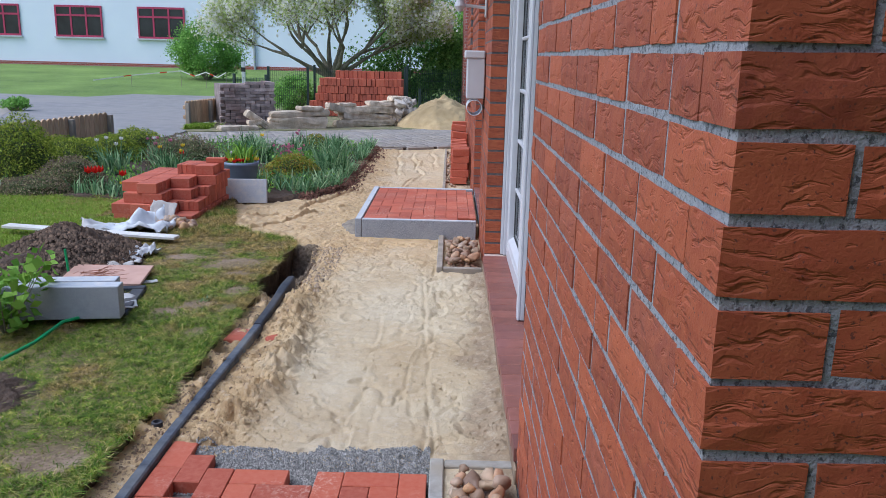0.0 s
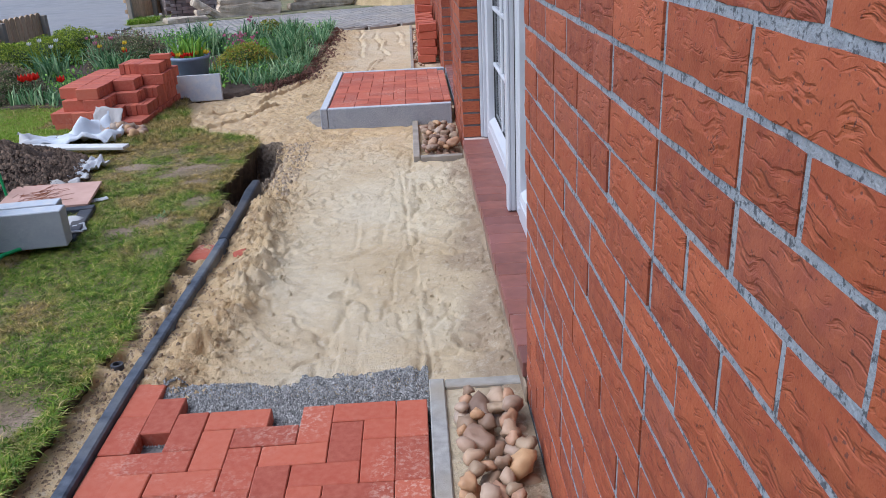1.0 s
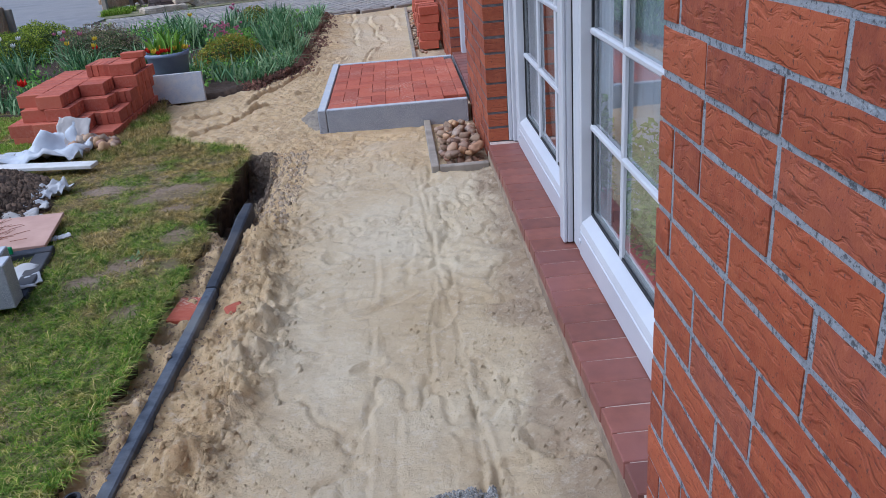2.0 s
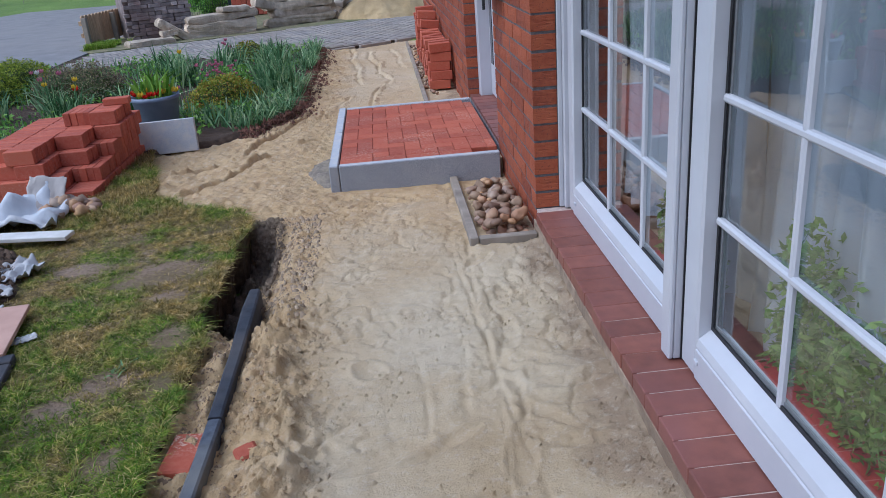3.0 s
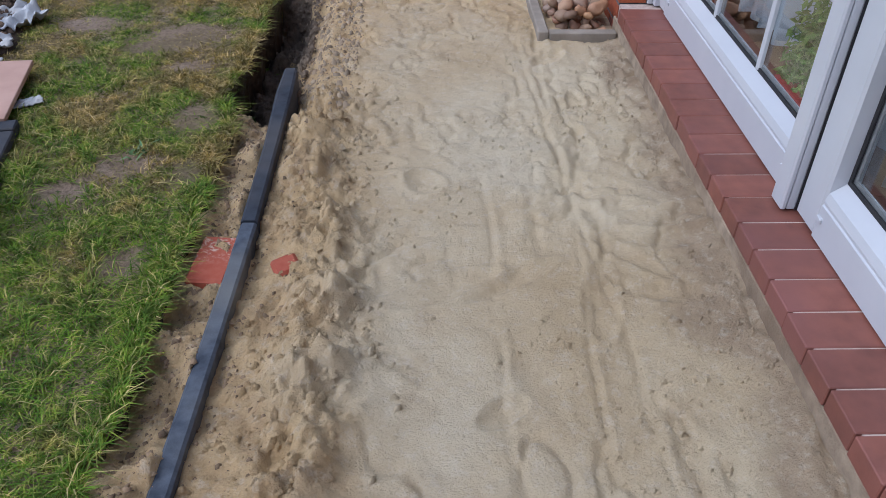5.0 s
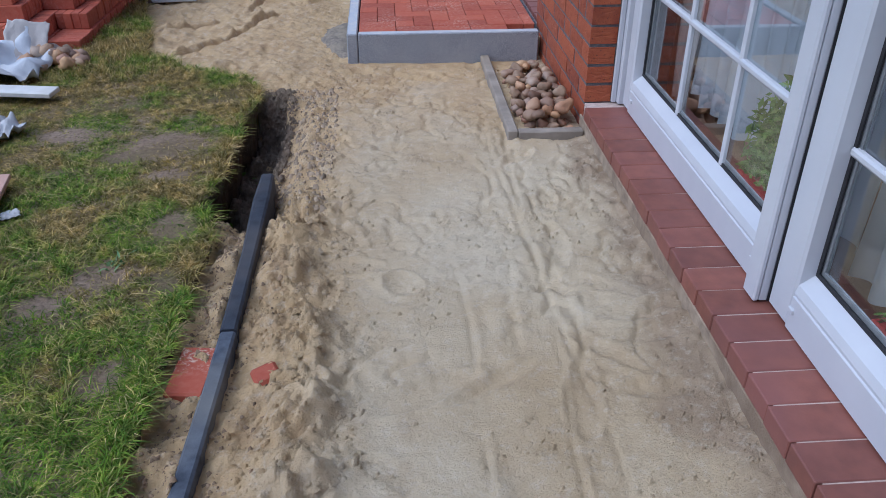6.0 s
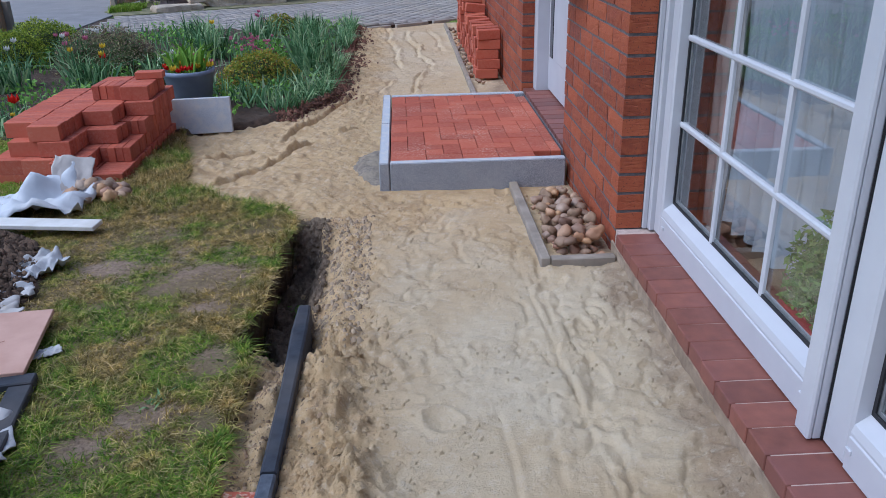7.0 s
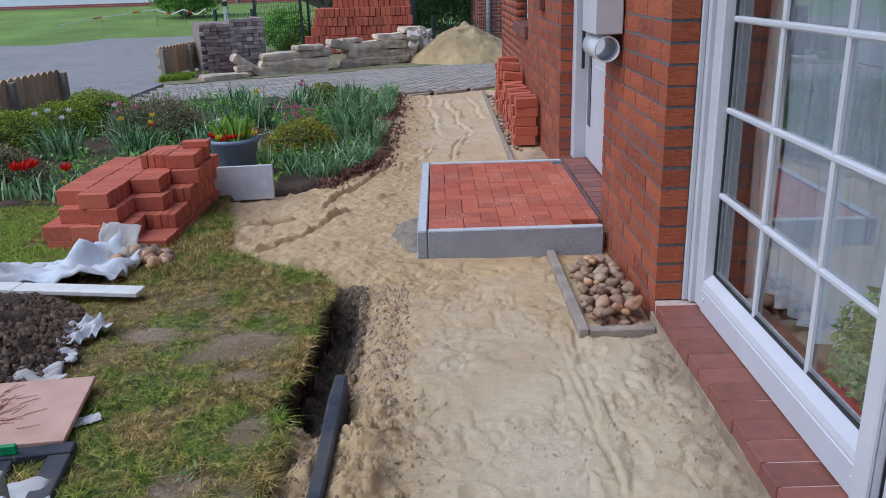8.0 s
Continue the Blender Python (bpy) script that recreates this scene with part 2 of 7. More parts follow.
def pitted(m):
    """Small dark pits in the mortar."""
    nt = m.node_tree
    b = nt.nodes["Principled BSDF"]
    col = b.inputs["Base Color"].links[0].from_socket
    f = ramp(nt, noise_tex(nt, world_coords(nt), 110, 4, 0.65), [(0.53, (0, 0, 0)), (0.61, (0.9, 0.9, 0.9))])
    nt.links.new(mix(nt, f, col, (0.06, 0.065, 0.075)), b.inputs["Base Color"])


pitted(MORTAR)
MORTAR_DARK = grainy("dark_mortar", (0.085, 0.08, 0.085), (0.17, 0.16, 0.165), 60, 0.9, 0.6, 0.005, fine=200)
SILL = grainy("dark_red_clinker", (0.165, 0.06, 0.044), (0.235, 0.085, 0.06), 18, 0.5, 0.15, 0.002, fine=160, stain=(0.2, 0.08, 0.07), per="object", spread=0.22)
PAVER = paver_material()
PAVER_DUSTY = paver_material("dusty_paver", "object", 1.0)
PAVER_CLEAN = paver_material("stacked_paver", "object", 0.15, 1.18)
PAVER_STUFF = paver_material("pallet_paver", "island", 0.1, 1.18)
GRANITE = granite_material()
GRANITE_TOP = grainy("pale_granite", (0.40, 0.42, 0.455), (0.54, 0.56, 0.595), 160, 0.6, 0.2, 0.002, fine=320, stain=(0.58, 0.56, 0.53))
SAND = sand_material()
HEAP_SAND = grainy("heap_sand", (0.46, 0.33, 0.16), (0.66, 0.50, 0.28), 6, 0.95, 0.6, 0.03, fine=60, stain=(0.27, 0.2, 0.1))
SOIL = grainy("dark_soil", (0.04, 0.025, 0.017), (0.125, 0.083, 0.056), 30, 0.95, 0.8, 0.02, fine=130, stain=(0.07, 0.045, 0.03))
SOIL_CLOD = grainy("brown_clod", (0.045, 0.03, 0.02), (0.16, 0.105, 0.07), 40, 0.95, 0.6, 0.006, fine=150, per="island", spread=0.5)
CUTSOIL = grainy("turf_soil", (0.03, 0.019, 0.013), (0.085, 0.055, 0.034), 30, 0.95, 0.8, 0.02, fine=150)
VERGE = grainy("dull_verge", (0.13, 0.15, 0.055), (0.30, 0.26, 0.15), 5, 0.95, 0.8, 0.03, fine=50, stain=(0.2, 0.17, 0.09))
REDSOIL = grainy("reddish_soil", (0.07, 0.033, 0.022), (0.22, 0.10, 0.065), 25, 0.95, 0.6, 0.01, per="island", spread=0.4)
TRENCHSOIL = grainy("trench_soil", (0.12, 0.085, 0.06), (0.32, 0.245, 0.18), 40, 0.95, 0.9, 0.02, fine=150, stain=(0.25, 0.19, 0.13))
CRUMB = grainy("earth_crumb", (0.15, 0.1, 0.06), (0.3, 0.21, 0.13), 30, 0.95, per="island", spread=0.4)
CLOD = grainy("sandy_clod", (0.26, 0.19, 0.125), (0.42, 0.33, 0.23), 40, 0.95, 0.5, 0.004, per="island", spread=0.35)
LAWN = lawn_material()
FARLAWN = far_lawn_material()
GRASS = leafy("grass_blade", [(0.0, (0.075, 0.16, 0.012)), (0.5, (0.16, 0.27, 0.025)), (0.8, (0.30, 0.34, 0.06)), (1.0, (0.55, 0.47, 0.21))])


def straw_patches(m):
    """Lets the blades turn straw-coloured in patches."""
    nt = m.node_tree
    b = nt.nodes["Principled BSDF"]
    col = b.inputs["Base Color"].links[0].from_socket
    straw = ramp(nt, island(nt), [(0.0, (0.17, 0.125, 0.028)), (0.5, (0.34, 0.255, 0.075)), (1.0, (0.62, 0.49, 0.25))])
    sep = nt.nodes.new("ShaderNodeSeparateXYZ")
    nt.links.new(world_coords(nt), sep.inputs[0])
    far = nt.nodes.new("ShaderNodeMapRange")
    far.inputs["From Min"].default_value, far.inputs["From Max"].default_value = 2.6, 6.4
    far.inputs["To Min"].default_value, far.inputs["To Max"].default_value = -0.09, 0.07
    nt.links.new(sep.outputs[1], far.inputs[0])
    dry = nt.nodes.new("ShaderNodeMath")
    nt.links.new(noise_tex(nt, world_coords(nt), 2.6, 6, 0.7), dry.inputs[0])
    nt.links.new(far.outputs[0], dry.inputs[1])
    f = ramp(nt, dry.outputs[0], [(0.46, (0, 0, 0)), (0.57, (0.95, 0.95, 0.95))])
    out = mix(nt, f, col, straw)
    tuft = ramp(nt, noise_tex(nt, world_coords(nt), 24, 4, 0.65), [(0.38, (0.48, 0.49, 0.45)), (0.5, (1.0, 0.97, 0.95)), (0.62, (1.55, 1.4, 1.25))])
    out = mix(nt, 1.0, out, tuft, "MULTIPLY")
    for lk in list(col.links):
        if lk.to_node.type != "MIX":
            nt.links.new(out, lk.to_socket)


straw_patches(GRASS)
GRASS_FRESH = leafy("fresh_grass", [(0.0, (0.16, 0.28, 0.02)), (0.5, (0.27, 0.40, 0.035)), (1.0, (0.42, 0.48, 0.10))])
FOOTING = grainy("sandy_footing", (0.22, 0.165, 0.115), (0.44, 0.345, 0.245), 18, 0.95, 0.7, 0.006, fine=140, stain=(0.2, 0.14, 0.09))
CONCRETE = grainy("grey_concrete", (0.25, 0.24, 0.22), (0.38, 0.365, 0.34), 30, 0.9, 0.4, 0.004, fine=200, stain=(0.3, 0.26, 0.2))
PVC = grainy("white_plastic", (0.51, 0.52, 0.56), (0.57, 0.58, 0.615), 4, 0.35, 0.03, 0.001)
GASKET = grainy("black_gasket", (0.012, 0.012, 0.014), (0.02, 0.02, 0.022), 30, 0.6)
BEAD = grainy("grey_spacer", (0.16, 0.17, 0.18), (0.24, 0.25, 0.26), 30, 0.4)
SILLJOINT = grainy("pale_pointing", (0.42, 0.33, 0.29), (0.58, 0.48, 0.43), 60, 0.9, 0.5, 0.003, fine=200)
GLASS = glass_material()
CURTAIN = curtain_material()
ASPHALT = grainy("asphalt", (0.195, 0.185, 0.18), (0.275, 0.262, 0.255), 3, 0.9, 0.4, 0.01, fine=90, stain=(0.27, 0.25, 0.235))
COBBLE = grainy("grey_block", (0.255, 0.23, 0.205), (0.36, 0.325, 0.29), 12, 0.9, 0.4, 0.01, fine=90, per="island", spread=0.14, stain=(0.36, 0.31, 0.25))
OLDBLOCK = grainy("weathered_block", (0.23, 0.18, 0.165), (0.44, 0.36, 0.33), 9, 0.9, 0.4, 0.01, fine=70, per="object", spread=0.45, stain=(0.2, 0.11, 0.09))
SANDSTONE = grainy("rough_sandstone", (0.36, 0.27, 0.18), (0.78, 0.65, 0.49), 8, 0.9, 0.8, 0.03, fine=40, per="object", spread=0.2, stain=(0.40, 0.35, 0.28))
WOOD = grainy("weathered_wood", (0.40, 0.255, 0.14), (0.62, 0.43, 0.26), 9, 0.85, 0.4, 0.01, per="object", spread=0.2, stretch=(6, 6, 0.7))
GREYWOOD = grainy("grey_timber", (0.21, 0.178, 0.145), (0.36, 0.31, 0.255), 8, 0.9, 0.5, 0.006, fine=120, stain=(0.3, 0.25, 0.18))
EDGING = grainy("dark_edging", (0.016, 0.019, 0.028), (0.036, 0.042, 0.057), 25, 0.8, 0.3, 0.003, fine=180, stain=(0.075, 0.07, 0.07))
EDGING_PALE = grainy("dusty_edging", (0.03, 0.037, 0.053), (0.10, 0.115, 0.145), 25, 0.8, 0.3, 0.003, fine=180, stain=(0.16, 0.16, 0.155))
PEBBLE = grainy("river_pebble", (0.3, 0.22, 0.15), (0.5, 0.4, 0.3), 14, 0.6, 0.25, 0.004, fine=90, per="object", spread=0.3, stain=(0.3, 0.2, 0.15))


def mixed_stone(m):
    """Turns some stones purple-brown, some grey, some ochre."""
    nt = m.node_tree
    b = nt.nodes["Principled BSDF"]
    col = b.inputs["Base Color"].links[0].from_socket
    kind = ramp(nt, rand(nt), [(0.0, (0.62, 0.46, 0.40)), (0.22, (1.0, 0.92, 0.76)), (0.45, (0.8, 0.66, 0.58)), (0.62, (0.95, 0.95, 0.98)), (0.8, (1.15, 0.88, 0.52)), (1.0, (0.72, 0.5, 0.42))])
    nt.links.new(mix(nt, 0.85, col, kind, "MULTIPLY"), b.inputs["Base Color"])


mixed_stone(PEBBLE)
GRAVEL = grainy("grey_gravel", (0.11, 0.108, 0.105), (0.36, 0.35, 0.335), 60, 0.85, 0.2, 0.003, per="island", spread=0.6)
GRAVEL_SAND = grainy("gritty_sand", (0.15, 0.125, 0.10), (0.31, 0.26, 0.20), 60, 0.95, 0.6, 0.006, fine=220, stain=(0.3, 0.25, 0.18))
FLEECE = grainy("white_fleece", (0.5, 0.53, 0.57), (0.62, 0.64, 0.67), 12, 0.85, 0.3, 0.004, fine=150, stain=(0.42, 0.38, 0.34))
FLEECE_TAN = grainy("tan_fleece", (0.42, 0.38, 0.35), (0.52, 0.48, 0.44), 12, 0.85, 0.3, 0.004, fine=150, stain=(0.34, 0.29, 0.25))
LATH = grainy("white_lath", (0.62, 0.6, 0.55), (0.75, 0.73, 0.69), 15, 0.6, 0.1, 0.002, stain=(0.5, 0.45, 0.38))
BOARD = grainy("pink_board", (0.46, 0.27, 0.2), (0.58, 0.36, 0.28), 9, 0.7, 0.2, 0.002, stain=(0.38, 0.22, 0.15))
RUST = grainy("pine_needles", (0.2, 0.06, 0.02), (0.3, 0.1, 0.04), 30, 0.8)
POT = grainy("slate_blue_pot", (0.17, 0.21, 0.29), (0.22, 0.265, 0.36), 10, 0.5, 0.1, 0.002)
GREENPLASTIC = grainy("green_plastic", (0.01, 0.22, 0.07), (0.02, 0.32, 0.1), 20, 0.45)
DARKMETAL = grainy("dark_green_metal", (0.012, 0.03, 0.025), (0.025, 0.05, 0.04), 20, 0.5)
ZINC = grainy("zinc_pipe", (0.3, 0.31, 0.33), (0.42, 0.43, 0.45), 10, 0.5, 0.1, metal=0.3)
RENDER_WHITE = grainy("white_cladding", (0.80, 0.84, 0.93), (0.84, 0.88, 0.96), 0.6, 0.8, 0.05)
FRAME_RED = grainy("raspberry_frame", (0.42, 0.03, 0.09), (0.5, 0.05, 0.12), 6, 0.5)
DARKPANE = grainy("dark_pane", (0.012, 0.014, 0.018), (0.04, 0.045, 0.05), 0.8, 0.12, 0.0)
FARBRICK = far_brick_material()
BARK = grainy("bark", (0.13, 0.115, 0.08), (0.27, 0.24, 0.175), 10, 0.9, 0.6, 0.02, fine=50)
LEAF_TREE = leafy("apple_leaf", [(0.0, (0.32, 0.40, 0.12)), (0.5, (0.50, 0.60, 0.22)), (1.0, (0.72, 0.74, 0.42))], trans=0.6)
BLOSSOM = leafy("blossom", [(0.0, (0.80, 0.78, 0.73)), (1.0, (0.9, 0.89, 0.85))], trans=0.55)
LEAF_DARK = leafy("hedge_leaf", [(0.0, (0.08, 0.18, 0.045)), (0.6, (0.18, 0.34, 0.08)), (1.0, (0.34, 0.54, 0.14))], trans=0.45)
LEAF_POT = leafy("pot_leaf", [(0.0, (0.06, 0.15, 0.025)), (0.6, (0.14, 0.28, 0.05)), (1.0, (0.27, 0.42, 0.09))])
LEAF_BOX = leafy("box_leaf", [(0.0, (0.07, 0.125, 0.015)), (0.5, (0.24, 0.32, 0.03)), (1.0, (0.50, 0.53, 0.06))])
# dark green with the shade inside a bush put into the colour
LEAF_SHADE_CORE = grainy("shaded_inner_leaf", (0.025, 0.045, 0.008), (0.09, 0.12, 0.02), 45, 0.8, 0.9, 0.03, fine=90)
LEAF_MID = leafy("bush_leaf", [(0.0, (0.111, 0.243, 0.044)), (0.6, (0.221, 0.420, 0.078)), (1.0, (0.376, 0.619, 0.133))])
LEAF_BLADE = leafy("daffodil_leaf", [(0.0, (0.05, 0.115, 0.04)), (0.35, (0.12, 0.25, 0.10)), (0.6, (0.21, 0.37, 0.18)), (0.85, (0.34, 0.48, 0.22)), (1.0, (0.52, 0.62, 0.38))])
LEAF_BRIGHT = leafy("bright_leaf", [(0.0, (0.105, 0.240, 0.022)), (1.0, (0.300, 0.480, 0.075))])
LEAF_HEATH = leafy("heather", [(0.0, (0.120, 0.084, 0.060)), (0.6, (0.264, 0.204, 0.132)), (1.0, (0.384, 0.360, 0.168))])
LEAF_GOLD = leafy("golden_shrub", [(0.0, (0.10, 0.15, 0.02)), (0.5, (0.28, 0.33, 0.04)), (0.8, (0.42, 0.36, 0.05)), (1.0, (0.42, 0.15, 0.05))])
RED = leafy("red_petal", [(0.0, (0.55, 0.01, 0.01)), (1.0, (0.75, 0.04, 0.02))])
YELLOW = leafy("yellow_petal", [(0.0, (0.75, 0.5, 0.02)), (1.0, (0.85, 0.68, 0.08))])
PINK = leafy("pink_petal", [(0.0, (0.50, 0.12, 0.22)), (1.0, (0.72, 0.30, 0.40))])
WHITEPETAL = leafy("white_petal", [(0.0, (0.7, 0.68, 0.62)), (1.0, (0.85, 0.84, 0.8))])
ROOMWALL = grainy("room_wall", (0.5, 0.47, 0.42), (0.56, 0.53, 0.48), 2, 0.9, 0.05)
PARQUET = grainy("parquet", (0.16, 0.07, 0.03), (0.27, 0.13, 0.06), 6, 0.4, 0.05, stretch=(8, 0.8, 1))
DARKCURTAIN = grainy("taupe_curtain", (0.27, 0.24, 0.225), (0.36, 0.32, 0.30), 12, 0.9, 0.2)
TROUGH_RED = grainy("red_planter", (0.3, 0.03, 0.02), (0.4, 0.05, 0.035), 8, 0.4)

# ---- mesh helpers ----


def obj(name, mesh, material=None, parent=None, label=""):
    ob = new(name, mesh)
    if material is not None and not mesh.materials:
        mesh.materials.append(material)
    if parent is not None:
        ob.parent = parent
    if label:
        ob["label"] = label
    return ob


def part(name, bm, material, parent=None, label="", smooth=False):
    me = bpy.data.meshes.new(name)
    bm.to_mesh(me)
    bm.free()
    if smooth:
        for p in me.polygons:
            p.use_smooth = True
    return obj(name, me, material, parent, label)


def empty(name, at=(0, 0, 0), rz=0.0):
    ob = new(name)
    ob.matrix_world = pose(*at, 0, 0, rz)
    return ob


def add_box(bm, x0, x1, y0, y1, z0, z1, bevel=0.0):
    vs = bmesh.ops.create_cube(bm, size=1.0)["verts"]
    for v in vs:
        v.co = ((x0 + x1) / 2 + v.co.x * (x1 - x0), (y0 + y1) / 2 + v.co.y * (y1 - y0), (z0 + z1) / 2 + v.co.z * (z1 - z0))
    if bevel:
        es = list({e for v in vs for e in v.link_edges})
        bmesh.ops.bevel(bm, geom=es, offset=bevel, segments=1, affect="EDGES")
    return bm


def box(x0, x1, y0, y1, z0, z1, bevel=0.0):
    return add_box(bmesh.new(), x0, x1, y0, y1, z0, z1, bevel)


def add_tube(bm, a, b, r1, r2=None, n=10):
    a, b = Vector(a), Vector(b)
    r2 = r1 if r2 is None else r2
    q = (b - a).to_track_quat("Z", "Y").to_matrix()
    ring = []
    for c, r in ((a, r1), (b, r2)):
        ring.append([bm.verts.new(c + q @ Vector((r * math.cos(2 * math.pi * i / n), r * math.sin(2 * math.pi * i / n), 0))) for i in range(n)])
    for i in range(n):
        bm.faces.new((ring[0][i], ring[0][(i + 1) % n], ring[1][(i + 1) % n], ring[1][i]))
    bm.faces.new(ring[0][::-1]), bm.faces.new(ring[1])
    return bm


def tube(a, b, r1, r2=None, n=10):
    return add_tube(bmesh.new(), a, b, r1, r2, n)


def raw_mesh(name, verts, faces):
    """A mesh from numpy arrays: verts (n, 3), faces (m, k)."""
    me = bpy.data.meshes.new(name)
    verts, faces = np.asarray(verts, float), np.asarray(faces, int)
    m, k = faces.shape
    me.vertices.add(len(verts)), me.loops.add(m * k), me.polygons.add(m)
    me.vertices.foreach_set("co", verts.ravel())
    me.loops.foreach_set("vertex_index", faces.ravel())
    me.polygons.foreach_set("loop_start", np.arange(0, m * k, k))
    me.update(calc_edges=True)
    return me


def sheet(name, xs, ys, height, material, smooth=True):
    """A sheet over a grid; height(X, Y) gives z for arrays."""
    X, Y = np.meshgrid(xs, ys)
    v = np.stack([X, Y, height(X, Y)], -1).reshape(-1, 3)
    return grid_mesh(name, v, len(xs), len(ys), material, smooth)


def grid_mesh(name, v, nx, ny, material, smooth=True):
    i = (np.arange(ny - 1)[:, None] * nx + np.arange(nx - 1)).ravel()
    me = raw_mesh(name, v, np.stack([i, i + 1, i + nx + 1, i + nx], -1))
    if smooth:
        me.polygons.foreach_set("use_smooth", np.ones(len(me.polygons), bool))
    return obj(name, me, material)


RNG = np.random.default_rng(7)
TABLE = RNG.random((128, 128))


def vnoise(x, y, scale):
    """Smooth value noise for arrays, 0 to 1."""
    x, y = np.asarray(x) * scale + 500.0, np.asarray(y) * scale + 500.0
    xi, yi = np.floor(x).astype(int), np.floor(y).astype(int)
    fx, fy = x - xi, y - yi
    fx, fy = fx * fx * (3 - 2 * fx), fy * fy * (3 - 2 * fy)
    g = lambda a, b: TABLE[(xi + a) % 128, (yi + b) % 128]
    return (g(0, 0) * (1 - fx) + g(1, 0) * fx) * (1 - fy) + (g(0, 1) * (1 - fx) + g(1, 1) * fx) * fy


def fbm(x, y, scale, octaves=4):
    s, a, out = scale, 0.5, 0
    for _ in range(octaves):
        out = out + a * (vnoise(x, y, s) - 0.5)
        s, a = s * 2.03, a * 0.5
    return out


def blades(name, pos, height, width, lean, material, curve=0.5, group=None):
    """Many bent grass blades as one mesh: pos (n, 3); two segments each."""
    n = len(pos)
    ang, tw = RNG.random(n) * 2 * np.pi, RNG.random(n) * 2 * np.pi
    h = np.asarray(height) * np.ones(n)
    w = np.asarray(width) * np.ones(n)
    le = np.asarray(lean) * np.ones(n)
    side = np.stack([np.cos(tw), np.sin(tw), 0 * tw], -1) * w[:, None] * 0.5
    out = np.stack([np.cos(ang), np.sin(ang), 0 * ang], -1) * (h * le)[:, None]
    up = np.zeros((n, 3))
    up[:, 2] = h
    mid = pos + out * 0.35 + up * 0.6
    tip = pos + out + up * (1 - 0.35 * np.minimum(le, 1.5))[:, None]
    v = np.stack([pos - side, pos + side, mid - side * 0.8, mid + side * 0.8, tip], 1).reshape(-1, 3)
    b = np.arange(n)[:, None] * 5
    f = np.concatenate([b + np.array([0, 1, 3]), b + np.array([0, 3, 2]), b + np.array([2, 3, 4])])
    return obj(name, raw_mesh(name, v, f), material)


def leaf_cloud(name, centres, size, material, parent=None, flat=0.0, ratio=0.55):
    """Many small folded leaves (two triangles each) at the centres, as one mesh."""
    n = len(centres)
    d1 = RNG.normal(size=(n, 3))
    d1[:, 2] *= 1 - flat
    d1 /= np.linalg.norm(d1, axis=1)[:, None]
    d2 = np.cross(d1, RNG.normal(size=(n, 3)))
    d2 /= np.linalg.norm(d2, axis=1)[:, None] + 1e-9
    nn = np.cross(d1, d2)
    s = (size * (0.6 + 0.8 * RNG.random(n)))[:, None]
    v = np.stack([centres - d1 * s, centres + d2 * s * ratio + nn * s * 0.15, centres + d1 * s, centres - d2 * s * ratio + nn * s * 0.15], 1).reshape(-1, 3)
    b = np.arange(n)[:, None] * 4
    f = np.concatenate([b + np.array([0, 1, 2]), b + np.array([0, 2, 3])])
    return obj(name, raw_mesh(name, v, f), material, parent)


def structure(ob, label="", category=""):
    return tagged(ob, label, category, kind="structure")


# ---- ground heights ----
WALL_X = 0.254
CORNER = 0.705


def lerp(y, ys, xs):
    return np.interp(y, ys, xs)


def lawn_edge(y):
    """x of the cut edge of the lawn."""
    base = lerp(y, [-3, 2.0, 2.4, 3.43, 4.3, 4.65, 4.8, 5.4, 5.95, 6.12, 6.35, 6.6, 7.2, 7.75], [-1.32, -1.27, -1.24, -1.19, -1.2, -1.19, -1.24, -1.2, -1.19, -1.27, -1.62, -1.86, -2.0, -2.15])
    y = np.asarray(y, float)
    return base + 0.14 * fbm(y, y * 0 + 3.3, 5.0, 5) + 0.02 * (vnoise(y, y * 0 + 9, 60) - 0.5)


